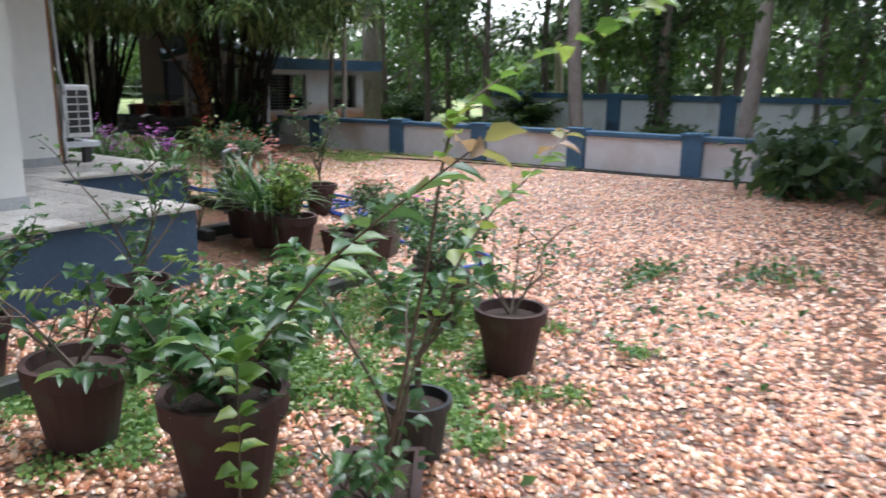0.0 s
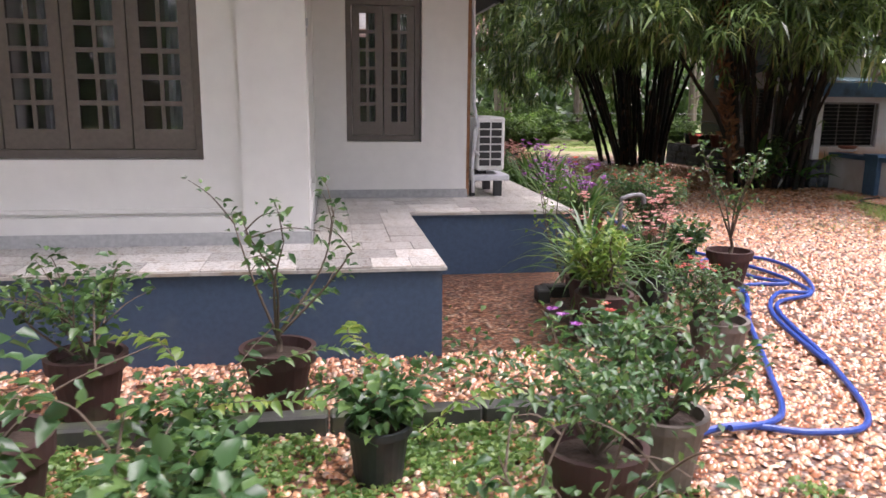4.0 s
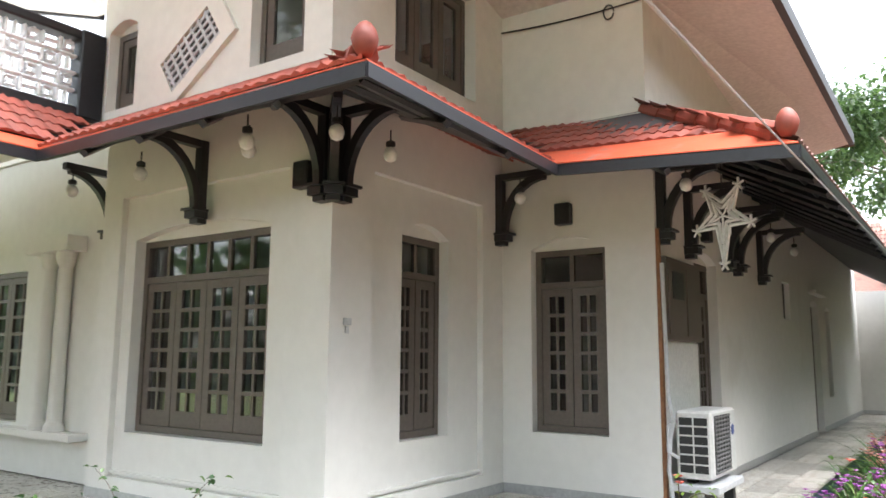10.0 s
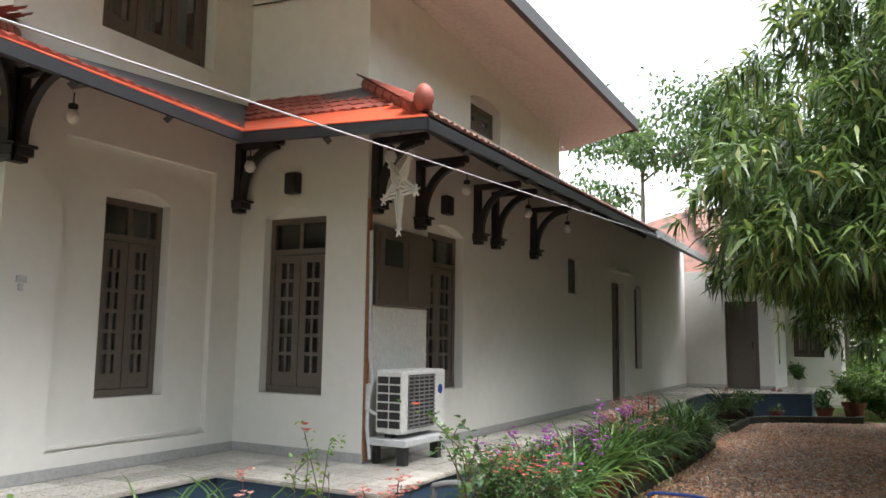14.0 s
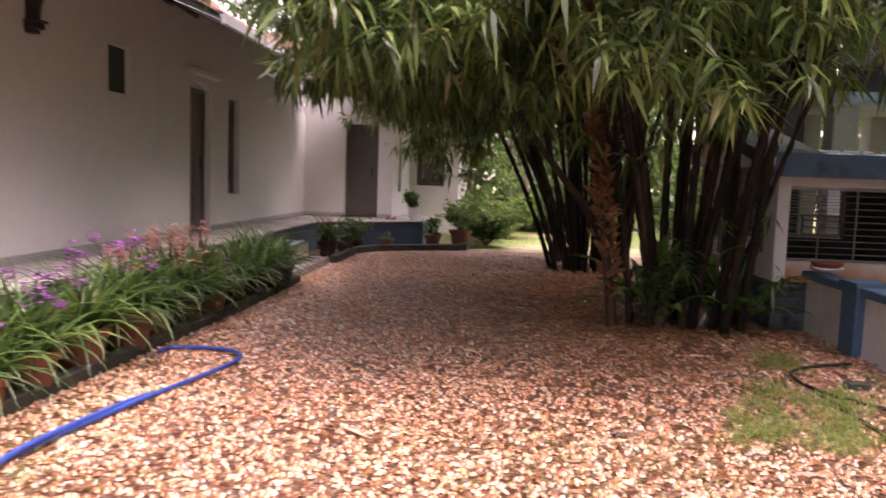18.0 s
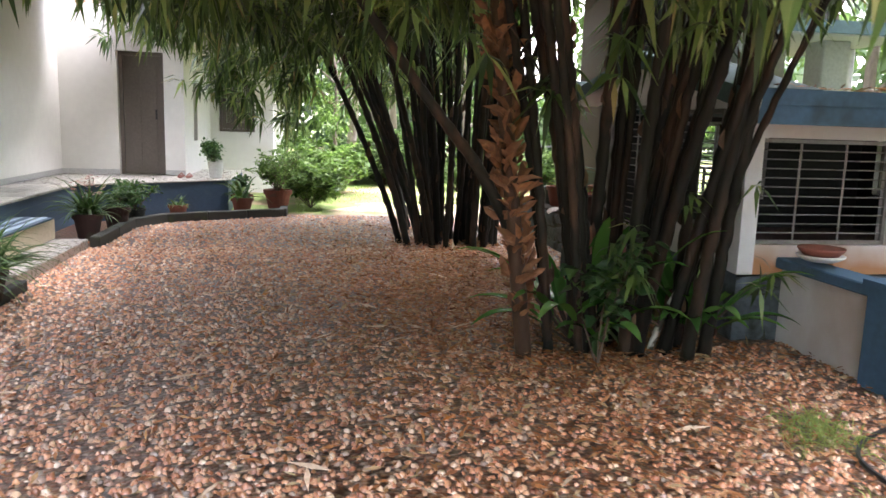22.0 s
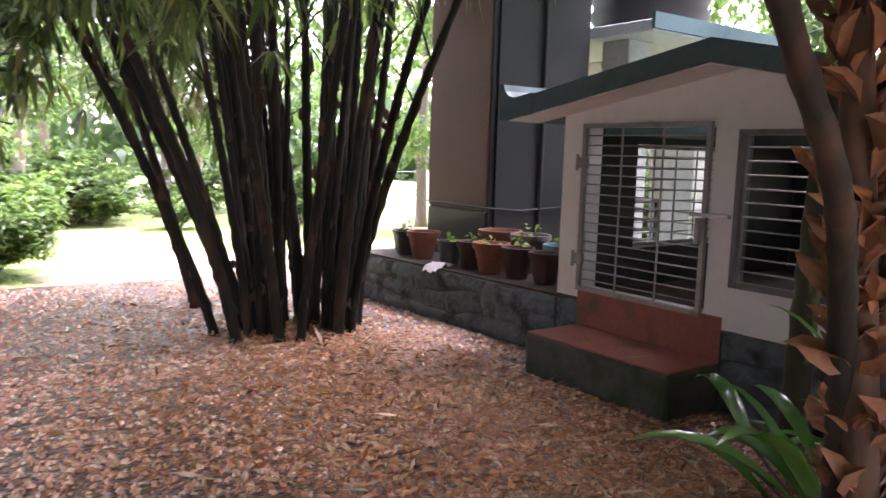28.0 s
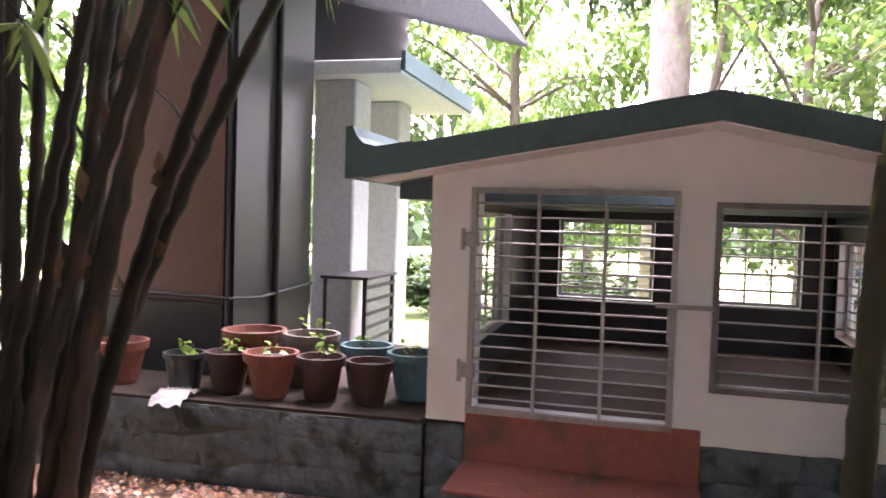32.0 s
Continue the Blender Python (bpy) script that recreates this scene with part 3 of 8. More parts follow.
wall_slab(M_PLASTER, "x", -0.63, -0.93, 5.3, 7.33, PZ, 3.95, [(5.83, 6.5, 1.14, 2.805, 0.1)])
Mesh().box(-0.63, -0.602, 5.4, 6.97, 0.79, 0.815).ob("ledge", M_PLASTER, house, "moulded ledge below the window")
wall_slab(M_PLASTER, "y", 7.33, 7.63, -0.93, 0.93, PZ, 3.95, [(-0.262, 0.476, 1.13, 2.795, 0.1)])
wall_slab(M_PLASTER, "x", 0.93, 0.63, 7.63, 21.3, PZ, 3.95, [(8.42, 9.22, 1.13, 2.77, 0.09), (12.66, 13.17, 2.37, 2.91, 0), (14.93, 15.72, PZ, 2.72, 0.07), (16.46, 17.0, 1.13, 2.7, 0.05)])
wall_slab(M_PLASTER, "y", 5.25, 5.55, -10.0, -3.42, PZ, 3.95, [(-7.5, -5.33, 1.08, 2.72, 0.5)])
wall_slab(M_PLASTER, "y", 21.3, 21.6, 0.63, 2.95, PZ, 3.4, [(1.865, 2.617, PZ, 2.66, 0)])
wall_slab(M_PLASTER, "x", 2.95, 2.65, 21.6, 24.5, 0, 3.4, [(22.3, 22.75, 1.15, 2.45, 0)])
wall_slab(M_PLASTER, "y", 24.5, 24.8, 2.65, 4.27, 0, 3.4, [(3.13, 3.88, 1.3, 2.4, 0)])
Mesh().box(4.0, 4.27, 24.8, 30, 0, 3.4).ob("wall", M_PLASTER, house)
# closing walls, ceiling and floor of the dark rooms
for q in ((-10, -9.7, 5.55, 24, 0, 3.95), (-10, 4.0, 29.7, 30, 0, 3.4), (-10, 0.63, 21.7, 22.0, 0, 3.95), (-3.8, -3.5, 5.55, 21.7, 0, 3.95)):
    Mesh().box(*q).ob("inner_wall", M_UPPER, house)
for q in ((-10.0, -0.9, 5.22, 7.7, 3.96, 4.02), (-10.0, 0.57, 7.7, 21.6, 3.96, 4.02), (-10, 4.2, 22.0, 29.7, 3.41, 3.45)):
    Mesh().box(*q).ob("inner_ceiling", M_UPPER, house)

# upper storey
wall_slab(M_UPPER, "y", 4.92, 5.2, -3.6, -0.6, 3.96, 6.0, [(-3.5, -3.05, 4.06, 4.85, 0.08), (-1.49, -0.89, 4.07, 5.25, 0)])
wall_slab(M_UPPER, "x", -0.6, -0.88, 5.2, 7.4, 3.96, 6.0, [(5.66, 6.89, 4.18, 5.22, 0)])
wall_slab(M_UPPER, "y", 7.4, 7.68, -0.6, 0.86, 3.96, 5.22)
wall_slab(M_UPPER, "x", 0.86, 0.58, 7.68, 12.2, 3.96, 5.1, [(9.5, 10.35, 4.1, 4.5, 0.08)])
Mesh().box(-3.6, 0.86, 12.2, 12.5, 3.96, 5.0).ob("wall", M_UPPER, house)
Mesh().box(-3.6, -3.3, 5.2, 12.2, 3.96, 5.15).ob("wall", M_UPPER, house)
s = Mesh()
s.add([(0.8, 7.45, 5.2), (0.8, 13.02, 4.64), (1.89, 13.02, 4.87), (1.89, 7.0, 4.96)], [(0, 1, 2, 3)])
s.add([(-3.62, 7.45, 5.2), (0.8, 7.45, 5.2), (1.89, 7.0, 4.96), (1.89, 3.6, 6.1), (-4.4, 3.9, 6.03), (-6.0, 4.65, 5.85), (-5.65, 5.1, 5.75), (-4.9, 5.56, 5.64), (-3.62, 5.7, 5.61)], [(0, 1, 2, 3, 4, 5, 6, 7, 8)])
s.add([(-3.6, 12.4, 4.7), (-3.6, 13.02, 4.64), (0.8, 13.02, 4.64), (0.8, 12.2, 4.7)], [(0, 1, 2, 3)])
s.ob("soffit", M_ROOFSOFFIT, house, "pinkish plastered soffit of the upper roof")
v_ = Mesh()
for a_, b_ in (((1.93, 3.56, 6.09), (1.93, 7.0, 4.95)), ((1.93, 7.0, 4.95), (1.93, 13.06, 4.85))):
    v_.add([a_, b_, (b_[0], b_[1], b_[2] + 0.16), (a_[0], a_[1], a_[2] + 0.16), (1.86, a_[1], a_[2]), (1.86, b_[1], b_[2]), (1.86, b_[1], b_[2] + 0.16), (1.86, a_[1], a_[2] + 0.16)],
          [(0, 1, 2, 3), (7, 6, 5, 4), (0, 4, 5, 1), (3, 2, 6, 7)])
for a_, b_ in (((1.93, 3.56, 6.09), (-4.4, 3.85, 6.02)), ((-4.4, 3.85, 6.02), (-6.05, 4.6, 5.84)), ((-6.05, 4.6, 5.84), (-5.7, 5.12, 5.74)), ((-5.7, 5.12, 5.74), (-4.9, 5.6, 5.63))):
    v_.add([a_, b_, (b_[0], b_[1], b_[2] + 0.16), (a_[0], a_[1], a_[2] + 0.16), (a_[0], a_[1] + 0.06, a_[2]), (b_[0], b_[1] + 0.06, b_[2]), (b_[0], b_[1] + 0.06, b_[2] + 0.16), (a_[0], a_[1] + 0.06, a_[2] + 0.16)],
          [(0, 1, 2, 3), (7, 6, 5, 4), (0, 4, 5, 1), (3, 2, 6, 7)])
v_.ob("verge", M_SOFFIT, house, "dark weathered verge board")
r = Mesh()
r.add([(1.93, 3.56, 6.25), (1.93, 7.0, 5.11), (1.93, 13.06, 5.01), (-2.0, 9.0, 7.2), (-3.7, 9.0, 7.2), (-3.7, 13.06, 5.01), (-6.05, 4.6, 6.0), (1.93, 13.06, 4.83), (-3.7, 13.06, 4.83), (-4.4, 3.85, 6.18), (-3.7, 5.7, 5.75)],
      [(0, 1, 3), (1, 2, 3), (2, 5, 4, 3), (0, 3, 4, 6, 9), (4, 10, 6), (4, 5, 10), (7, 8, 5, 2)])
r.ob("roof", M_OLDTILE, house, "upper tiled roof with a dark weathered edge")


# lower pent roof: eave line and wall line, joined facet by facet
EZ, TZ, RZ = 3.17, 3.98, 5.03
EAVE = [(-2.55, 0.9, 3.3), (-2.55, 3.85, 3.29), (0.66, 3.85, 3.27), (0.66, 6.02, 3.2), (2.3, 6.02, 3.1), (2.3, 12.45, 3.15)]
LINE = [(-3.6, 0.9, TZ), (-3.6, 4.92, 3.92), (-0.6, 4.92, 3.76), (-0.6, 7.4, TZ), (0.86, 7.4, TZ), (0.86, 12.45, TZ)]
under = Mesh()
ne = len(EAVE)
under.v = [(p[0], p[1], p[2] - dz) for dz in (0.05, 0.0) for row in (EAVE, LINE) for p in row]
for i in range(ne - 1):
    lo = (i, i + 1, ne + i + 1, ne + i)
    hi = tuple(2 * ne + q for q in lo)
    under.f += [lo[::-1], hi, (lo[0], lo[1], hi[1], hi[0]), (lo[2], lo[3], hi[3], hi[2])]
under.f += [(0, ne, 3 * ne, 2 * ne), (ne - 1, 2 * ne - 1, 4 * ne - 1, 3 * ne - 1)]
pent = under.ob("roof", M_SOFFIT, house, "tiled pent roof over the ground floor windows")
for i in range(5):
    a, b, c, d = (Vector(EAVE[i]), Vector(EAVE[i + 1]), Vector(LINE[i + 1]), Vector(LINE[i]))
    for k in (0.12, 0.4, 0.7):
        p, q = a.lerp(d, k) - Vector((0, 0, 0.075)), b.lerp(c, k) - Vector((0, 0, 0.075))
        Mesh().tube([p, q], 0.022, 4).ob("batten", M_BLACK, pent)
    n = max(2, int((b - a).length / 0.55))
    for k in range(1, n):
        e, g = a.lerp(b, k / n), d.lerp(c, k / n)
        Mesh().tube([e - Vector((0, 0, 0.1)), g - Vector((0, 0, 0.1))], 0.03, 4).ob("rafter", M_BLACK, pent)
for i in range(5):
    a, b = Vector(EAVE[i]), Vector(EAVE[i + 1])
    d = (b - a).normalized()
    o = Vector((d.y, -d.x, 0)) * 0.012
    lo, hi = Vector((0, 0, -0.07)), Vector((0, 0, 0.01))
    Mesh().add([a + o + lo, b + o + lo, b + o + hi, a + o + hi, a - o + lo, b - o + lo, b - o + hi, a - o + hi],
               [(0, 1, 2, 3), (7, 6, 5, 4), (0, 4, 5, 1), (3, 2, 6, 7), (0, 3, 7, 4), (1, 5, 6, 2)]).ob("fascia", M_BLACK, pent)
for i, k in ((0, 0.2), (1, 0.03), (2, 0.07), (3, 0.28)):
    a, b, c, d = (Vector(EAVE[i]), Vector(EAVE[i + 1]), Vector(LINE[i + 1]), Vector(LINE[i]))
    up = Vector((0, 0, 0.02))
    Mesh().add([a + up, b + up, b.lerp(c, k) + up, a.lerp(d, k) + up, a + up * 1.4, b + up * 1.4, b.lerp(c, k) + up * 1.4, a.lerp(d, k) + up * 1.4],
               [(3, 2, 1, 0), (4, 5, 6, 7), (0, 1, 5, 4), (1, 2, 6, 5), (2, 3, 7, 6), (3, 0, 4, 7)]).ob("flashing", M_FLASH, pent, "orange-red flashing sheet along the eave")

# roof tiles: one curved tile, laid in rows
tile = Mesh()
for k in range(5):
    x0, x1 = -0.1 + 0.04 * k, -0.1 + 0.04 * (k + 1)
    h = [0.012 + 0.022 * math.cos(math.pi * (q - 0.02) / 0.1) ** 2 for q in (x0, x1)]
    tile.add([(x0, 0, h[0]), (x1, 0, h[1]), (x1, 0.3, h[1] - 0.012), (x0, 0.3, h[0] - 0.012), (x0, 0, 0), (x1, 0, 0)], [(0, 1, 2, 3), (4, 5, 1, 0)])
tile_v, tile_f = [Vector(p) for p in tile.v], tile.f


def facet(i):
    return (Vector(EAVE[i]), Vector(EAVE[i + 1]), Vector(LINE[i + 1]), Vector(LINE[i]))


def tile_poses(a, b, c, d, lift=0.03, start=0.16):
    """Poses that cover a facet: eave a-b, wall line d-c; up the slope is local y."""
    ex = (b - a).normalized()
    slope = (d - a) - ex * (d - a).dot(ex)
    run = slope.length
    ey = slope.normalized()
    ez = ex.cross(ey)
    sl, sr = (d - a).dot(ex) / run, (c - b).dot(ex) / run
    out = []
    y = start * run
    while y < run - 0.1:
        x = sl * y + 0.1
        while x < (b - a).length + sr * y - 0.02:
            p = a + ex * x + ey * y + ez * lift
            out.append(Matrix(((ex.x, ey.x, ez.x, p.x), (ex.y, ey.y, ez.y, p.y), (ex.z, ey.z, ez.z, p.z), (0, 0, 0, 1))))
            x += 0.2
        y += 0.24
    return out


one = None
for i, st in ((0, 0.2), (1, 0.04), (2, 0.07), (3, 0.28)):
    for m in tile_poses(*facet(i), start=st):
        if one is None:
            one = link("roof_tile", tile_v, tile_f, M_TILE, pent)
            one.matrix_basis = m
        else:
            twin(one, m)
far_tiles = Mesh()
for m in tile_poses(*facet(4), start=0.02):
    far_tiles.add([m @ p for p in tile_v], tile_f)
tagged(far_tiles.ob("roof_tiles", M_OLDTILE, pent), kind="stuff")
# hip tiles and finials
for i in (2, 4):
    a, b = Vector(EAVE[i]) + Vector((0, 0, 0.05)), Vector(LINE[i]) + Vector((0, 0, 0.05 if i == 2 else -0.02))
    n = 6
    for k in range(n):
        p, q = a.lerp(b, 0.08 + 0.9 * k / n), a.lerp(b, 0.08 + 0.9 * (k + 1.15) / n)
        Mesh().tube([p, p.lerp(q, 0.5) + Vector((0, 0, 0.01)), q + Vector((0, 0, 0.02))], [0.085, 0.078, 0.07], 10).ob("hip_tile", M_TILE, pent, smooth=False)
    e = a.lerp(b, 0.05)
    Mesh().lathe([(0.04, -0.03), (0.065, 0.02), (0.075, 0.06), (0.06, 0.11), (0.035, 0.145), (0.01, 0.16)], 14, e + Vector((0, 0, 0.03))).ob("finial", M_TILE, pent, "red clay finial", smooth=True)

# the long single-storey roof and the roof of the far wing
r = Mesh()
r.add([(2.3, 12.45, EZ), (2.3, 20.9, EZ), (-1.0, 20.9, RZ), (-1.0, 12.45, RZ), (-8, 20.9, 3.9), (-8, 12.45, 3.9),
       (2.3, 12.45, EZ - 0.06), (2.3, 20.9, EZ - 0.06), (-1.0, 20.9, RZ - 0.06), (-1.0, 12.45, RZ - 0.06), (-8, 20.9, 3.84), (-8, 12.45, 3.84)],
      [(0, 1, 2, 3), (3, 2, 4, 5), (9, 8, 7, 6), (11, 10, 8, 9), (0, 6, 7, 1), (1, 7, 8, 2), (2, 8, 10, 4), (3, 9, 6, 0), (5, 11, 9, 3), (4, 10, 11, 5)])
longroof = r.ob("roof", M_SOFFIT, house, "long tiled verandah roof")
far_tiles = Mesh()
for m in tile_poses(Vector((2.3, 12.45, EZ)), Vector((2.3, 20.9, EZ)), Vector((-1.0, 20.9, RZ)), Vector((-1.0, 12.45, RZ)), start=0.0):
    far_tiles.add([m @ p for p in tile_v], tile_f)
tagged(far_tiles.ob("roof_tiles", M_OLDTILE, longroof), kind="stuff")
Mesh().box(2.3, 2.36, 12.45, 20.9, EZ - 0.07, EZ + 0.03).ob("gutter", M_CONC, longroof, "pale gutter along the eave")
for k in range(28):
    y = 12.5 + 0.3 * k
    Mesh().tube([(-1.0, y, RZ + 0.02), (-1.0, y + 0.15, RZ + 0.03), (-1.0, y + 0.33, RZ + 0.04)], [0.1, 0.095, 0.085], 9).ob("ridge_tile", M_OLDTILE, longroof)
Mesh().lathe([(0.08, 0), (0.09, 0.05), (0.05, 0.1), (0.04, 0.2), (0.085, 0.26), (0.05, 0.32), (0.045, 0.42), (0.02, 0.5)], 12, (-1.0, 17.5, RZ + 0.06)).ob("finial", M_OLDTILE, longroof, "weathered clay ridge finial", smooth=True)
r = Mesh()
r.add([(2.2, 20.65, 3.2), (5.0, 20.65, 3.2), (5.0, 30, 3.2), (-6, 30, 3.2), (2.2, 21.4, 3.2), (0.66, 24.2, 5.5), (0.66, 27, 5.5), (-6, 21.4, 3.2)],
      [(0, 1, 5), (1, 2, 6, 5), (2, 3, 6), (3, 7, 5, 6), (7, 4, 0, 5), (0, 4, 7, 3, 2, 1)])
wing = r.ob("roof", M_OLDTILE, house, "hipped tile roof of the far wing")
Mesh().box(2.18, 5.02, 20.6, 20.65, 3.1, 3.22).box(5.0, 5.04, 20.65, 30, 3.1, 3.22).ob("fascia", M_WHITE, wing, "white painted eaves board")
far_tiles = Mesh()
for m in tile_poses(Vector((2.2, 20.65, 3.22)), Vector((5.0, 20.65, 3.22)), Vector((0.9, 24.0, 5.45)), Vector((0.4, 24.0, 5.45)), start=0.0):
    far_tiles.add([m @ p for p in tile_v], tile_f)
tagged(far_tiles.ob("roof_tiles", M_OLDTILE, wing), kind="stuff")

# plaster hood over the door of the long wall
Mesh().brick(0.932, 1.06, 14.8, 15.82, 2.88, 2.95, 0.01).ob("door_hood", M_PLASTER, house, "thin plaster ledge over the door")

# timber brackets: post, arm, curved brace and foot
k = Mesh()
k.box(0.0, 0.07, -0.04, 0.04, 0.0, 0.62)
k.box(0.07, 0.56, -0.035, 0.035, 0.56, 0.62)
arc = [(0.075 + 0.44 * (1 - math.cos(a)), 0.06 + 0.5 * math.sin(a)) for a in [math.pi / 2 * j / 8 for j in range(9)]]
for j, ((x0, z0), (x1, z1)) in enumerate(zip(arc, arc[1:])):
    a0, a1 = math.pi / 2 * j / 8, math.pi / 2 * (j + 1) / 8
    o0, o1 = (0.035 * math.cos(a0), -0.035 * math.sin(a0)), (0.035 * math.cos(a1), -0.035 * math.sin(a1))
    k.add([(x, y, z) for y in (-0.03, 0.03) for x, z in ((x0 - o0[0], z0 - o0[1]), (x0 + o0[0], z0 + o0[1]), (x1 + o1[0], z1 + o1[1]), (x1 - o1[0], z1 - o1[1]))],
          [(3, 2, 1, 0), (4, 5, 6, 7), (0, 1, 5, 4), (1, 2, 6, 5), (2, 3, 7, 6), (3, 0, 4, 7)])
k.box(-0.0, 0.13, -0.065, 0.065, -0.03, 0.03).box(0.0, 0.09, -0.05, 0.05, -0.07, -0.03).box(0.0, 0.16, -0.075, 0.075, 0.03, 0.05)
brk = k.ob("bracket", M_BLACK, house, "black timber eave bracket with a curved brace")
BR = [(0.93, 7.42, 2.84, 0), (0.93, 8.2, 2.8, 0), (0.93, 9.5, 2.8, 0), (0.93, 9.98, 2.8, 0), (0.93, 11.2, 2.8, 0), (-0.57, 7.24, 2.92, 0),
      (-0.57, 5.0, 2.95, 0), (-0.63, 4.94, 2.95, -90), (-0.57, 4.94, 2.95, -45), (-2.0, 4.94, 2.92, -90), (-3.62, 5.2, 2.92, -90)]
brk.matrix_basis = pose(*BR[0][:3], 0, 0, BR[0][3])
for x, y, z, a in BR[1:]:
    twin(brk, pose(x, y, z, 0, 0, a))


# windows: frame, transom panes, shutters with small panes
def window(axis, face, a0, a1, z0, z1, sashes, label, transom=0.3, rows=6, cols=2):
    """A painted timber window in a wall that faces axis; local u runs along the wall, v goes in."""
    W, H = a1 - a0, z1 - z0
    def local(u, v, z):
        return (a0 + u, face + v, z0 + z) if axis == "y" else (face - v, a0 + u, z0 + z)
    def boxes(mesh, u0, u1, v0, v1, q0, q1):
        p, q = local(u0, v0, q0), local(u1, v1, q1)
        mesh.box(min(p[0], q[0]), max(p[0], q[0]), min(p[1], q[1]), max(p[1], q[1]), p[2], q[2])
    F = 0.055
    m = Mesh()
    rim = [(0, 0), (W, 0), (W, H), (0, H), (F, F), (W - F, F), (W - F, H - F), (F, H - F)]
    m.add([local(u, v, z) for v in (0.0, 0.09) for u, z in rim],
          [q for i in range(4) for j in [(i + 1) % 4] for q in ((i, j, 4 + j, 4 + i), (8 + j, 8 + i, 12 + i, 12 + j), (4 + i, 4 + j, 12 + j, 12 + i), (j, i, 8 + i, 8 + j))])
    win = m.ob("window", M_WOOD, house, label, fix=True)
    if transom:
        m = Mesh()
        boxes(m, F, W - F, 0.0, 0.088, H - transom - F, H - transom)
        m.ob("transom", M_WOOD, win)
    top_z = H - transom - F if transom else H - F
    pw = (W - 2 * F) / sashes
    for k in range(sashes):
        u0, u1 = F + k * pw + 0.004, F + (k + 1) * pw - 0.004
        s = Mesh()
        st = 0.075
        o_ = [(u0, F + 0.004), (u1, F + 0.004), (u1, top_z - 0.004), (u0, top_z - 0.004), (u0 + st, F + st + 0.06), (u1 - st, F + st + 0.06), (u1 - st, top_z - st), (u0 + st, top_z - st)]
        s.add([local(u, v, z) for v in (0.012, 0.05) for u, z in o_],
              [q for i in range(4) for j in [(i + 1) % 4] for q in ((i, j, 4 + j, 4 + i), (8 + j, 8 + i, 12 + i, 12 + j), (4 + i, 4 + j, 12 + j, 12 + i), (j, i, 8 + i, 8 + j))])
        s.ob("shutter", M_WOOD, win, fix=True)
        iw, ih = u1 - u0 - 2 * st, top_z - F - 2 * st - 0.06
        for c in range(1, cols):
            x = u0 + st + iw * c / cols
            s = Mesh()
            boxes(s, x - 0.013, x + 0.013, 0.014, 0.045, F + st + 0.06, top_z - st)
            s.ob("muntin", M_WOOD, win)
        for r_ in range(1, rows):
            z = F + st + 0.06 + ih * r_ / rows
            s = Mesh()
            boxes(s, u0 + st, u1 - st, 0.015, 0.044, z - 0.016, z + 0.016)
            s.ob("muntin", M_WOOD, win)
        g = Mesh()
        boxes(g, u0 + st, u1 - st, 0.028, 0.032, F + st + 0.06, top_z - st)
        g.ob("pane", M_GLASS, win).visible_shadow = False
        c_ = Mesh()
        q0, q1 = u0 + st + iw * 0.55, u1 - st + 0.05
        n = 7
        for j in range(n):
            a, b = q0 + (q1 - q0) * j / n, q0 + (q1 - q0) * (j + 1) / n
            va, vb = 0.17 + 0.015 * (j % 2), 0.17 + 0.015 * ((j + 1) % 2)
            pts = [local(a, va, F), local(b, vb, F), local(b, vb, top_z), local(a, va, top_z), local(a, va + 0.01, F), local(b, vb + 0.01, F), local(b, vb + 0.01, top_z), local(a, va + 0.01, top_z)]
            c_.add(pts, [(0, 1, 2, 3), (7, 6, 5, 4)])
        c_.ob("curtain", M_CURTAIN, win, "pale curtain behind the panes")
    if transom:
        n = sashes if sashes < 4 else 6
        for c in range(1, n):
            s = Mesh()
            x = F + (W - 2 * F) * c / n
            boxes(s, x - 0.02, x + 0.02, 0.012, 0.05, H - transom, H - F)
            s.ob("mullion", M_WOOD, win)
        g = Mesh()
        boxes(g, F, W - F, 0.028, 0.032, H - transom, H - F)
        g.ob("pane", M_GLASS, win).visible_shadow = False
    return win


M_CURTAIN = paint("pale_curtain", (0.3, 0.32, 0.34), (0.42, 0.43, 0.44), 3, 30, (0.8, 0.95), 0.05)
GREY = "brown-grey painted window with many small panes"
window("y", 5.1, -2.98, -1.26, 1.145, 2.8, 4, "wide brown-grey window with four many-paned shutters", 0.32)
window("x", -0.73, 5.835, 6.495, 1.145, 2.8, 2, GREY, 0.3)
window("y", 7.42, -0.257, 0.471, 1.135, 2.79, 2, GREY, 0.3)
window("x", 0.83, 8.425, 9.215, 1.135, 2.765, 2, GREY, 0.3)
window("x", 0.83, 16.465, 16.995, 1.135, 2.695, 1, "narrow brown-grey casement window", 0.0, 4, 2)
window("y", 5.36, -7.495, -5.335, 1.085, 2.715, 4, "brown-grey window under a moulded arch", 0.0, 7, 2)
window("x", -0.72, 5.665, 6.885, 4.185, 5.215, 3, "three-light upper window with grey frames", 0.0, 1, 1)
window("y", 5.02, -1.485, -0.895, 4.075, 5.245, 1, "upper casement window with a grey frame", 0.0, 1, 1)
window("y", 5.02, -3.495, -3.055, 4.065, 4.845, 1, "narrow arched upper window", 0.0, 1, 1)
window("x", 0.75, 9.505, 10.345, 4.105, 4.495, 2, "small arched upper window", 0.0, 1, 1)
window("y", 24.6, 3.135, 3.875, 1.305, 2.395, 2, "grey window with iron bars", 0.0, 1, 4)
window("x", 2.84, 22.305, 22.745, 1.155, 2.445, 1, "narrow grey side window", 0.0, 1, 1)
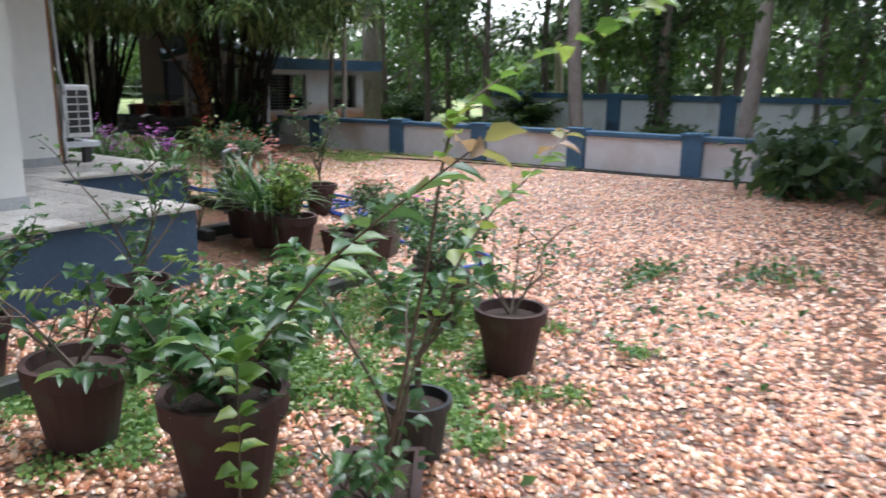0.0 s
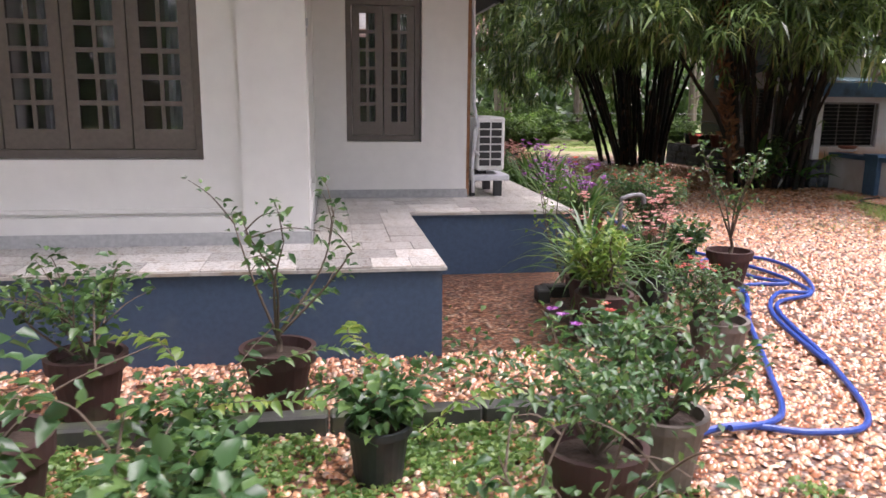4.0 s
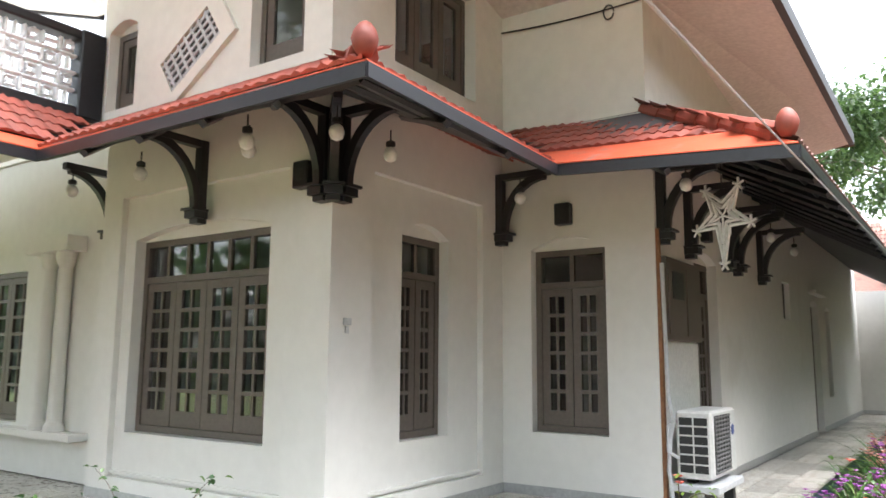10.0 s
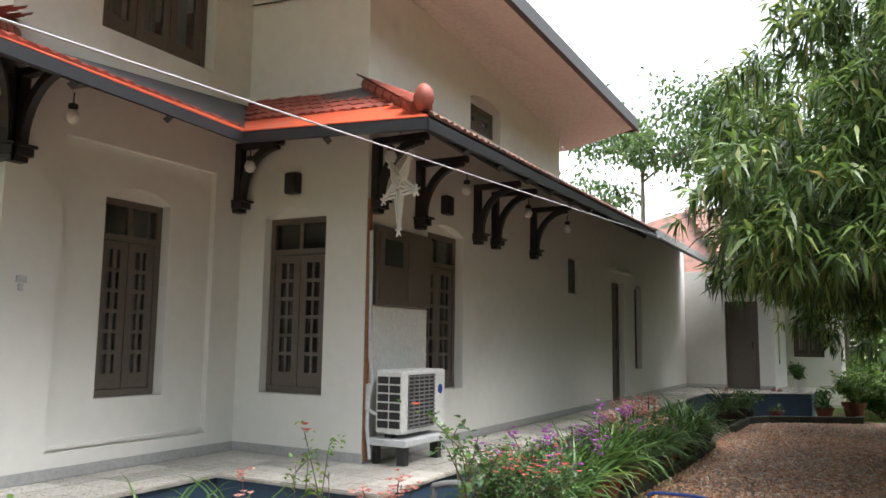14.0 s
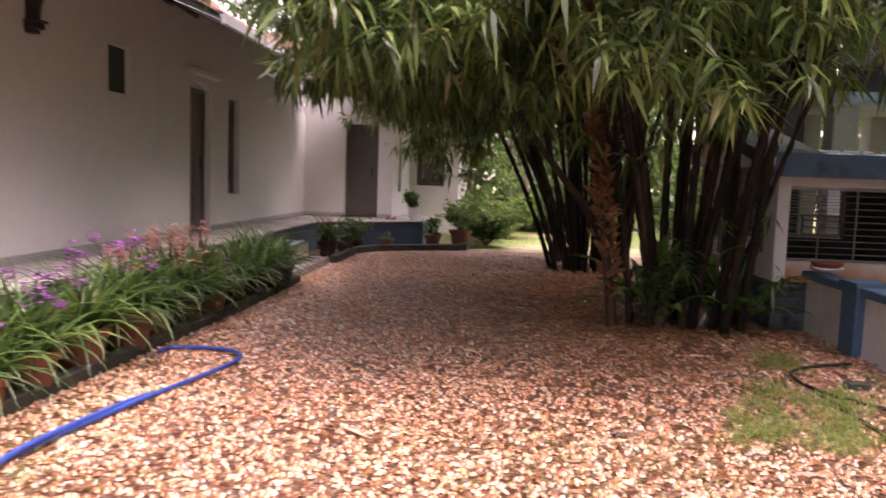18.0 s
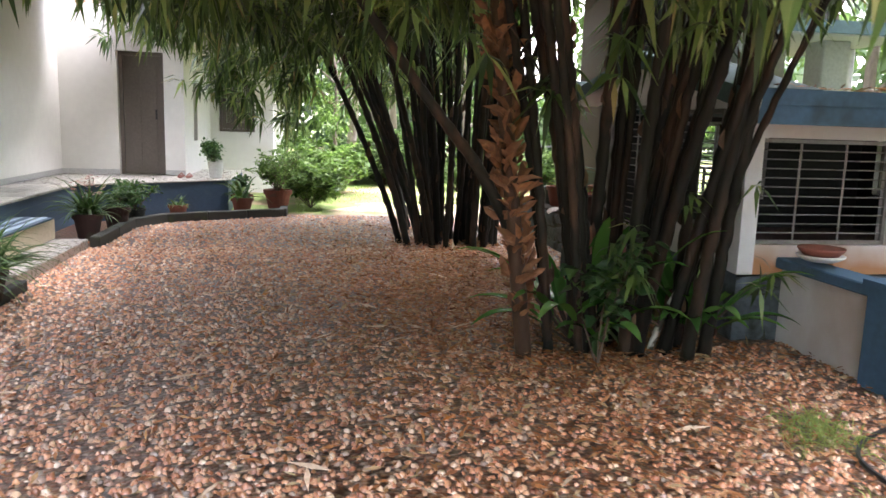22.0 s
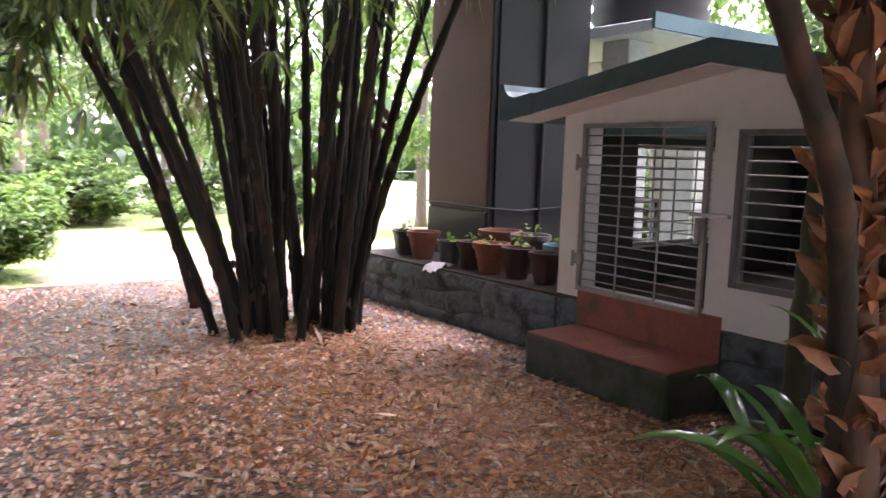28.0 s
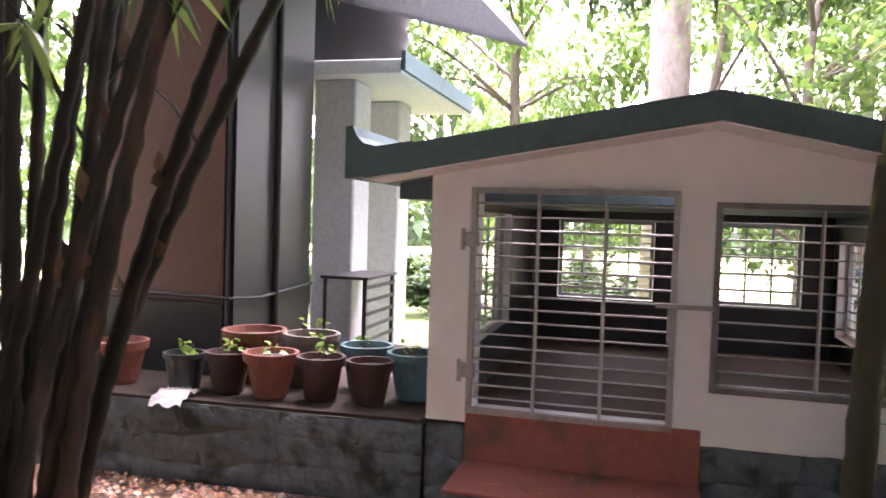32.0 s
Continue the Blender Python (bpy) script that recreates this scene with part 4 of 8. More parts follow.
# plaster in the low arches above the frames
for q in ((-2.985, -1.255, 5.09, 5.15, 2.802, 2.905), (-0.78, -0.72, 5.83, 6.5, 2.802, 2.905), (-0.262, 0.476, 7.42, 7.47, 2.792, 2.895), (0.77, 0.83, 8.42, 9.22, 2.768, 2.86),
          (0.77, 0.83, 14.93, 15.72, 2.722, 2.79), (0.77, 0.83, 16.46, 17.0, 2.702, 2.75), (-7.5, -5.33, 5.36, 5.42, 2.722, 3.22), (-3.5, -3.05, 5.02, 5.08, 4.852, 4.93), (0.68, 0.75, 9.5, 10.35, 4.502, 4.58)):
    Mesh().box(*q).ob("arch_infill", M_PLASTER, house)


def door(axis, face, a0, a1, z0, z1, label):
    m = Mesh()
    def bx(u0, u1, v0, v1, q0, q1):
        if axis == "y":
            m.box(a0 + u0, a0 + u1, face + v0, face + v1, z0 + q0, z0 + q1)
        else:
            m.box(face - v1, face - v0, a0 + u0, a0 + u1, z0 + q0, z0 + q1)
    W, H = a1 - a0, z1 - z0
    bx(0, 0.06, 0, 0.09, 0, H)
    bx(W - 0.06, W, 0, 0.09, 0, H)
    bx(0.06, W - 0.06, 0, 0.09, H - 0.06, H)
    d = m.ob("door", M_WOOD, house, label)
    m = Mesh()
    bx(0.063, W - 0.063, 0.03, 0.07, 0.01, H - 0.063)
    for q0, q1 in ((0.12, 0.55), (0.68, 1.2), (1.32, H - 0.18)):
        for u0, u1 in ((0.14, W / 2 - 0.03), (W / 2 + 0.03, W - 0.14)):
            bx(u0, u1, 0.018, 0.03, q0, q1)
    m.ob("leaf", M_WOOD, d)
    m = Mesh()
    bx(W - 0.16, W - 0.13, 0.0, 0.018, 0.95, 1.12)
    m.ob("handle", M_DARK, d, "dark metal bolt handle")
    return d


door("x", 0.83, 14.935, 15.715, PZ, 2.715, "closed brown-grey panelled door")
door("y", 21.4, 1.87, 2.612, PZ, 2.655, "closed brown-grey panelled wooden door")
# small vent opening, hatch board
m = Mesh()
m.box(0.8, 0.86, 12.665, 13.165, 2.375, 2.905)
m.ob("hatch", M_CHAR, house, "small dark square hatch")

# plinth, edging and paving
OUT = [(-10, 4.17), (0.23, 4.17), (0.23, 6.35), (1.74, 6.35), (1.74, 19.2), (3.73, 20.72), (3.73, 23.2), (-10, 23.2)]
m = Mesh()
m.prism(OUT, 0, 0.545, "z")
plinth = m.ob("plinth", M_BLUE, house, "dark blue painted plinth", fix=True)
m = Mesh()
m.prism([(-10, 4.145), (0.255, 4.145), (0.255, 6.325), (1.765, 6.325), (1.765, 19.19), (3.755, 20.71), (3.755, 23.2), (-10, 23.2)], 0.545, 0.564, "z")
paving = m.ob("paving", M_MARBLE, house, "pale marble paving of the verandah edge", fix=True)
Mesh().box(0.232, 0.234, 5.05, 5.058, 0.05, 0.545).ob("crack", M_WHITE, plinth, "pale crack line")
one = None


def lay(x0, x1, y0, y1, along, step, length):
    """Paving slabs in courses of uneven length."""
    global one
    rnd = random.Random(int(1000 * (x0 + y0 * 7)))
    lo, hi = (x0, x1) if along == "x" else (y0, y1)
    c0, c1 = (y0, y1) if along == "x" else (x0, x1)
    rows_ = max(1, round((c1 - c0) / step))
    for r_ in range(rows_):
        p, q = c0 + (c1 - c0) * r_ / rows_, c0 + (c1 - c0) * (r_ + 1) / rows_
        u = lo
        while u < hi - 0.01:
            v = min(hi, u + length * rnd.choice((0.7, 1.0, 1.3, 1.6)))
            if hi - v < 0.12:
                v = hi
            b = (u, v, p, q) if along == "x" else (p, q, u, v)
            sx, sy = b[1] - b[0] - 0.005, b[3] - b[2] - 0.005
            if one is None:
                t_ = Mesh().brick(-0.5, 0.5, -0.5, 0.5, -0.5, 0.5, 0.02)
                one = t_.ob("paving_slab", M_MARBLE, paving)
                o = one
            else:
                o = twin(one, Matrix())
            o.matrix_basis = Matrix.Translation(((b[0] + b[1]) / 2, (b[2] + b[3]) / 2, 0.567 + rnd.uniform(0, 0.002))) @ Matrix.Diagonal((sx, sy, 0.014, 1))
            u = v


lay(-4.0, 0.25, 4.15, 4.94, "x", 0.26, 0.34)
lay(-0.55, 0.25, 4.94, 6.33, "y", 0.27, 0.34)
lay(-0.55, 1.76, 6.33, 7.33, "x", 0.25, 0.36)
lay(0.95, 1.76, 7.33, 19.0, "y", 0.27, 0.42)
# skirting slabs
for q in ((-3.42, -0.57, 4.928, 4.94), (-0.57, -0.558, 4.928, 7.32), (-0.558, 0.93, 7.318, 7.33), (0.93, 0.942, 7.318, 14.93), (0.93, 0.942, 15.72, 21.29), (0.942, 1.865, 21.288, 21.3), (2.617, 2.95, 21.288, 21.3)):
    Mesh().box(*q, PZ, 0.66).ob("skirting", M_SKIRT, house, "grey marble skirting")
# moulded columns and sill of the porch bay
m = Mesh()
for x in (-4.72, -4.42):
    m.lathe([(0.1, 0), (0.1, 0.05), (0.075, 0.09), (0.07, 0.12), (0.065, 1.62), (0.085, 1.66), (0.1, 1.72), (0.1, 1.78)], 16, (x, 5.17, 1.05))
m.box(-7.4, -3.95, 5.06, 5.26, 0.98, 1.05).box(-5.0, -4.2, 5.04, 5.26, 2.83, 2.98)
m.ob("pilaster", M_PLASTER, house, "paired white columns beside the arch", smooth=False)
# flat porch roof with its pillar, and the balcony parapet that runs along it
Mesh().box(-9.7, -3.63, 0.95, 4.9, 3.84, 3.97).ob("porch_slab", M_UPPER, house, "flat cream porch slab")
Mesh().brick(-4.2, -3.85, 1.1, 1.45, 0, 3.84, 0.02).ob("porch_pillar", M_PLASTER, house, "square white porch pillar")
m = Mesh()
m.brick(-3.68, -3.54, 0.95, 4.66, 3.97, 4.06, 0.01).brick(-3.7, -3.52, 0.95, 4.66, 4.71, 4.8, 0.015).brick(-3.71, -3.51, 4.66, 4.9, 3.97, 4.81, 0.012)
m.ob("parapet_rail", M_CHAR, house, "dark painted balcony rail and end post")
m = Mesh()
def rib(y0, y1, z0, z1):
    m.brick(-3.65, -3.57, y0, y1, z0, z1, 0.012)
for i in range(21):
    for j in range(4):
        y, z = 4.66 - 0.1625 * (i + 1), 4.06 + 0.1625 * j
        rib(y, y + 0.1625, z - 0.016, z + 0.016)
        rib(y - 0.016, y + 0.016, z + 0.016, z + 0.147)
        if (i + j) % 2:
            rib(y + 0.03, y + 0.13, z + 0.03, z + 0.055)
            rib(y + 0.03, y + 0.13, z + 0.108, z + 0.133)
            rib(y + 0.03, y + 0.055, z + 0.055, z + 0.108)
            rib(y + 0.108, y + 0.13, z + 0.055, z + 0.108)
            rib(y + 0.07, y + 0.092, z + 0.016, z + 0.03)
            rib(y + 0.07, y + 0.092, z + 0.133, z + 0.147)
        elif i % 3 == 0:
            rib(y + 0.07, y + 0.092, z + 0.016, z + 0.147)
        else:
            rib(y + 0.016, y + 0.1465, z + 0.07, z + 0.092)
m.ob("lattice", M_WALLPAINT, house, "pierced white concrete lattice of the balcony")
# tilted square vent with its frame
m = Mesh()
R = Matrix.Translation((-2.22, 4.9, 4.38)) @ Matrix.Rotation(radians(-33), 4, "Y")
m.box(-0.52, 0.52, -0.02, 0.03, -0.28, -0.17, R).box(-0.52, 0.52, -0.02, 0.03, 0.17, 0.28, R).box(-0.52, -0.36, -0.02, 0.03, -0.17, 0.17, R).box(0.36, 0.52, -0.02, 0.03, -0.17, 0.17, R)
v = m.ob("vent", M_UPPER, house, "tilted lattice vent in the upper wall")
m = Mesh()
for i in range(7):
    m.box(-0.36 + 0.72 * i / 7 + 0.03, -0.36 + 0.72 * i / 7 + 0.06, -0.008, 0.01, -0.17, 0.17, R)
for i in range(5):
    m.box(-0.36, 0.36, -0.006, 0.008, -0.17 + 0.34 * i / 5 + 0.02, -0.17 + 0.34 * i / 5 + 0.045, R)
m.ob("grid", M_CONC, v)
Mesh().box(-0.36, 0.36, 0.011, 0.014, -0.17, 0.17, R).ob("backing", M_CHAR, v)


# ---- ground ----
def sheet(name, x0, x1, y0, y1, z, material, n=1, **tags):
    o = link(name, [(x0, y0, z), (x1, y0, z), (x1, y1, z), (x0, y1, z)], [(0, 1, 2, 3)], material)
    return tagged(o, **tags)


sheet("ground", -400, 400, -400, 400, -0.012, M_LAWN, label="grassy earth of the garden", category="ground", kind="structure")
link("sandy_path", [(4.9, 20.58, -0.005), (9.4, 20.28, -0.005), (13.0, 21.6, -0.005), (12.6, 23.2, -0.005), (9.0, 22.9, -0.005), (6.6, 22.6, -0.005), (5.6, 21.6, -0.005)], [(0, 1, 2, 3, 4, 5, 6)], M_SAND)
tagged(bpy.data.objects["sandy_path"], "pale sandy path across the lawn", "path", kind="structure")
link("gravel_yard", [(-8, -7, 0), (9.4, -7, 0), (9.4, 20.3, 0), (4.7, 20.6, 0), (-8, 20.6, 0)], [(0, 1, 2, 3, 4)], M_GROUND)
tagged(bpy.data.objects["gravel_yard"], "wet reddish river gravel covering the yard", "gravel", kind="structure")


def pebbles(name, n, inside, size, label):
    """Loose stones as low domes, each turned and scaled at random."""
    pts = inside(n)
    n = len(pts)
    k = 5
    ang = np.arange(k) * 2 * np.pi / k
    r = size * RNG.uniform(0.6, 1.35, n)
    el = RNG.uniform(0.6, 1.0, n)
    th = RNG.uniform(0, 2 * np.pi, n)
    h = r * RNG.uniform(0.5, 0.95, n)
    tx, ty = RNG.normal(0, 0.22, n), RNG.normal(0, 0.22, n)
    def ring(scale, hz):
        w_ = 1 + RNG.normal(0, 0.1, (n, k))
        lx, ly = scale * w_ * r[:, None] * np.cos(ang), scale * w_ * (r * el)[:, None] * np.sin(ang)
        x = lx * np.cos(th)[:, None] - ly * np.sin(th)[:, None]
        y = lx * np.sin(th)[:, None] + ly * np.cos(th)[:, None]
        z = (hz * h)[:, None] + x * tx[:, None] + y * ty[:, None]
        return np.stack([pts[:, :1] + x, pts[:, 1:2] + y, pts[:, 2:3] + z], -1)
    a, b = ring(1.0, 0.15), ring(0.66, 0.85)
    c = np.concatenate([pts[:, :2], pts[:, 2:3] + h[:, None] * 1.05], 1)[:, None]
    vs = np.concatenate([a, b, c], 1).reshape(-1, 3)
    base = np.arange(n)[:, None] * (2 * k + 1)
    fs = []
    for i in range(k):
        j = (i + 1) % k
        fs += [base + [i, j, k + j], base + [i, k + j, k + i], base + [k + i, k + j, 2 * k]]
    fs = np.concatenate(fs, 0)
    me = bpy.data.meshes.new(name)
    me.vertices.add(len(vs))
    me.vertices.foreach_set("co", vs.ravel())
    me.loops.add(fs.size)
    me.loops.foreach_set("vertex_index", fs.ravel().astype(np.int32))
    me.polygons.add(len(fs))
    me.polygons.foreach_set("loop_start", np.arange(0, fs.size, 3, dtype=np.int32))
    me.polygons.foreach_set("loop_total", np.full(len(fs), 3, np.int32))
    me.polygons.foreach_set("use_smooth", np.ones(len(fs), bool))
    me.materials.append(M_STONE)
    me.update(calc_edges=True)
    return tagged(new(name, me), label, "gravel", kind="stuff")


def yard(n):
    # dense where the way leads, thin in the far corners
    p = np.concatenate([np.stack([RNG.uniform(x0, x1, int(n * q)), RNG.uniform(y0, y1, int(n * q)), np.zeros(int(n * q))], 1)
                        for q, x0, x1, y0, y1 in ((0.16, -3.2, 2.4, 0.3, 4.2), (0.07, -3.2, 1.0, -1.5, 0.3), (0.08, 1.0, 8.8, -1.5, 1.2), (0.57, 2.4, 8.8, 1.2, 17.0), (0.1, 2.4, 9.2, 16.5, 20.4), (0.02, -4.5, 9.0, -3.5, -1.5))])
    x, y = p[:, 0], p[:, 1]
    house_ = ((x < 0.23) & (y > 4.17)) | ((x < 1.74) & (y > 6.35)) | ((y > 19.2 + (x - 1.74) * 0.76) & (x < 3.73))
    kennel_ = (x > 8.3) & (y > 12.6)
    return p[~house_ & ~kennel_]


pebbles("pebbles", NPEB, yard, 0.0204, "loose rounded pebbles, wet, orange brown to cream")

tagged(Mesh().brick(8.12, 8.3, 10.18, 10.28, -0.01, 0.06, 0.01).ob("loose_brick", M_MOSSCONC, fix=False), "dark mossy brick lying on the gravel", "brick")

# ---- boundary wall ----
bw = empty("boundary_wall", 8.8, 5, 0, "low white boundary wall with blue coping and blue pillars", "wall")
m = Mesh()
m.box(-0.06, 0.06, -12, 7.67, 0, 0.58)
m.ob("panel", M_BOUND, bw)
m = Mesh()
m.brick(-0.12, 0.12, -12, 7.68, 0.58, 0.66, 0.01)
m.ob("coping", M_BLUECAP, bw, "weathered blue coping")
p = Mesh().brick(-0.14, 0.14, -0.16, 0.16, 0, 0.67, 0.012).box(-0.16, 0.16, -0.18, 0.18, 0.66, 0.7).ob("pillar", M_BLUECAP, bw, "blue pillar")
p.location = (0, 6.5, 0)
for y in (4.25, 2.3, 0.33, -1.64, -3.6, -5.6, -7.6):
    twin(p, pose(0, y, 0))

# ---- kennel ----
kennel = empty("kennel", 8.38, 14.1, 0, "small white kennel with barred gate, windows and a gabled roof", "kennel")
KX, KY0, KY1 = 8.38, 12.7, 15.58
KB = 11.6 - 8.38
m = Mesh()
wall_panel(m, "x", 0, 0.13, KY0 - 14.1, KY1 - 14.1, 0.52, 1.86, [(13.06 - 14.1, 14.08 - 14.1, 0.8, 1.775, 0), (14.25 - 14.1, 15.31 - 14.1, 0.6, 1.8, 0)])
m.ob("front_wall", M_WALLPAINT, kennel)
m = Mesh()
m.prism([(KY0 - 14.1, 1.86), (KY1 - 14.1, 1.86), (KY1 - 14.1, 1.92), (0, 2.16), (KY0 - 14.1, 1.92)], 0, 0.13, "x")
m.ob("gable", M_WALLPAINT, kennel)
m = Mesh()
wall_panel(m, "y", KY0 - 14.1, KY0 - 14.1 + 0.13, 0.13, KB, 0.52, 1.9, [(0.06, 1.25, 0.75, 1.56, 0), (2.07, 2.95, 0.75, 1.56, 0)])
m.ob("side_wall", M_SPLASH, kennel, "white wall stained orange by splashed earth")
m = Mesh()
wall_panel(m, "y", KY1 - 14.1, KY1 - 14.1 - 0.13, 0.13, KB, 0.52, 1.9, [(0.7, 1.9, 0.85, 1.7, 0)])
m.ob("side_wall", M_BOUND, kennel)
m = Mesh()
wall_panel(m, "x", KB, KB - 0.13, KY0 - 14.1 + 0.13, KY1 - 14.1 - 0.13, 0.52, 1.9, [(-1.02, -0.1, 0.95, 1.68, 0), (0.23, 1.1, 0.95, 1.68, 0)])
m.ob("back_wall", M_WALLPAINT, kennel)
m = Mesh()
m.box(0.0, KB, KY0 - 14.1, KY1 - 14.1, 0, 0.5)
base = m.ob("base", M_MOSSCONC, kennel, "dark stone-clad base")
Mesh().box(0.13, KB - 0.13, KY0 - 13.97, KY1 - 14.23, 0.5, 0.53).ob("floor", M_DIMFLOOR, kennel, "red oxide floor darkened for the dim interior")
# roof slab with fascia
m = Mesh()
for s in (-1, 1):
    e, drop = 1.77 * s, 0.09 if s < 0 else 0.0
    pts = [(0, 2.15), (e, 1.85 - drop), (e, 1.99 - drop), (0, 2.29)]
    m.prism(pts if s < 0 else pts[::-1], -0.33, 0.3, "x")
m.box(0.3, KB + 0.3, -1.77, 1.77, 1.76, 1.885)
roof = m.ob("roof", M_GREEN, kennel, "low gabled roof slab with green-blue fascia", fix=True)
for s_ in (-1, 1):
    e, drop = 1.765 * s_, 0.09 if s_ < 0 else 0.0
    q = [(0, 2.138), (e, 1.838 - drop), (e, 1.847 - drop), (0, 2.147)]
    Mesh().prism(q if s_ < 0 else q[::-1], -0.325, -0.002, "x").ob("soffit", M_WALLPAINT, roof, "white painted soffit", fix=True)
m = Mesh()
m.prism([(1.5, 1.885), (1.87, 1.845), (1.87, 2.12), (1.83, 2.12), (1.81, 2.07), (1.77, 2.03), (1.7, 2.015), (1.5, 2.045)], -0.335, KB + 0.305, "x")
m.ob("gutter", M_GREEN, roof, "upturned gutter edge", fix=True)


def grille(name, parent, axis, at, a0, a1, z0, z1, uprights, bars, label, frame_=0.018, rod=0.006, flats=0.01):
    """A welded grille: flat frame, uprights and round cross bars."""
    def P(a, z, o=0.0):
        return (at + o, a, z) if axis == "x" else (a, at + o, z)
    f_ = Mesh()
    w_ = frame_ * 0.8
    rim = [(a0 - w_, z0 - w_), (a1 + w_, z0 - w_), (a1 + w_, z1 + w_), (a0 - w_, z1 + w_), (a0 + w_, z0 + w_), (a1 - w_, z0 + w_), (a1 - w_, z1 - w_), (a0 + w_, z1 - w_)]
    f_.add([P(a, z, o) for o in (-w_, w_) for a, z in rim],
           [q for i in range(4) for j in [(i + 1) % 4] for q in ((i, j, 4 + j, 4 + i), (8 + j, 8 + i, 12 + i, 12 + j), (4 + i, 4 + j, 12 + j, 12 + i), (j, i, 8 + i, 8 + j))])
    g = f_.ob(name, M_STEEL, parent, label, fix=True)
    for k in range(1, uprights + 1):
        a = a0 + (a1 - a0) * k / (uprights + 1)
        Mesh().tube([P(a, z0), P(a, z1)], flats, 4).ob("upright", M_STEEL, g)
    for k in range(1, bars + 1):
        z = z0 + (z1 - z0) * k / (bars + 1)
        Mesh().tube([P(a0, z, 0.006), P(a1, z, 0.006)], rod, 5).ob("bar", M_STEEL, g)
    return g


# linings added inside the walls, coloured dark to stand for the interior's shade
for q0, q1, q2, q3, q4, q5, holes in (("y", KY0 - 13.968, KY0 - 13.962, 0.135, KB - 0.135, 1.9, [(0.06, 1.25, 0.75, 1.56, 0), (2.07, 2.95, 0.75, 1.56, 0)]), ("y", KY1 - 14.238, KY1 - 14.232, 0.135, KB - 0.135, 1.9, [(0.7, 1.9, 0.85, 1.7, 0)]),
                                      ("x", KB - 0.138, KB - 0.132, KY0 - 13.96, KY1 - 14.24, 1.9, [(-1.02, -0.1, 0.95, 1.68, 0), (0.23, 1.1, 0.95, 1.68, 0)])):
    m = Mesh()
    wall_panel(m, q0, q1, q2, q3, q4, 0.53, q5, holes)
    m.ob("inner_face", M_CHAR, kennel, "inner wall lining coloured dark for the shaded interior")
gate = grille("gate", kennel, "x", -0.03, 14.27 - 14.1, 15.33 - 14.1, 0.6, 1.81, 2, 16, "closed barred steel gate", 0.02)
Mesh().box(-0.07, -0.03, -0.02, 0.26, 1.225, 1.25).box(-0.09, -0.05, 0.17, 0.2, 1.05, 1.22).ob("latch", M_STEEL, gate, "sliding bolt latch")
for z in (0.78, 1.5):
    Mesh().brick(-0.05, -0.01, 1.2, 1.29, z, z + 0.08, 0.006).tube([(-0.05, 1.285, z - 0.02), (-0.05, 1.285, z + 0.1)], 0.012, 8).ob("hinge", M_STEEL, gate)
grille("window_grille", kennel, "x", 0.04, 13.08 - 14.1, 14.06 - 14.1, 0.82, 1.755, 1, 10, "barred window in a dark steel frame", 0.02)
f_ = Mesh()
f_.box(-0.015, 0.1, 13.06 - 14.1, 13.09 - 14.1, 0.8, 1.775).box(-0.015, 0.1, 14.05 - 14.1, 14.08 - 14.1, 0.8, 1.775).box(-0.015, 0.1, 13.09 - 14.1, 14.05 - 14.1, 0.8, 0.83).box(-0.015, 0.1, 13.09 - 14.1, 14.05 - 14.1, 1.745, 1.775)
f_.ob("window_frame", M_IRON, kennel)
grille("window_grille", kennel, "y", KY0 - 14.06, 0.08, 1.23, 0.77, 1.54, 2, 10, "barred side window")
grille("window_grille", kennel, "y", KY0 - 14.06, 2.09, 2.93, 0.77, 1.54, 2, 10, "barred side window")
grille("window_grille", kennel, "y", KY1 - 14.16, 0.72, 1.88, 0.87, 1.68, 3, 8, "barred side window")
grille("window_grille", kennel, "x", KB - 0.06, -1.0, -0.12, 0.97, 1.66, 3, 10, "barred back window")
grille("window_grille", kennel, "x", KB - 0.06, 0.25, 1.08, 0.97, 1.66, 3, 10, "barred back window")
Mesh().box(-0.3, KB + 0.28, -1.79, -1.772, 1.79, 1.895).box(-0.3, KB + 0.28, -1.774, -1.7, 1.655, 1.79).ob("fascia", M_BLUECAP, roof, "deep blue fascia board along the side")
# step before the gate
m = Mesh()
m.brick(7.86 - 8.38, -0.002, 14.1 - 14.1, 15.36 - 14.1, 0, 0.3, 0.02)
step = m.ob("step", M_MOSSCONC, kennel, "mossy concrete step")
Mesh().box(7.87 - 8.38, -0.012, 0.01, 1.25, 0.3, 0.312).box(-0.012, -0.002, 0.01, 1.25, 0.312, 0.6).ob("red_top", M_REDFLOOR, step, "red oxide tread and riser")

# dark stone bed with pots beside the kennel
bed = empty("raised_bed", 8.4, 15.6, 0, "low dark stone bed wall carrying a row of pots", "planter")
m = Mesh()
m.prism([(-0.02, 0.0), (-0.15, 3.0), (2.4, 3.0), (2.4, 0.0)], 0, 0.48, "z")
m.ob("body", M_MOSSCONC, bed, fix=True)
Mesh().prism([(0.0, 0.02), (-0.13, 2.98), (2.38, 2.98), (2.38, 0.02)], 0.48, 0.5, "z").ob("earth", M_SOIL, bed, fix=True)


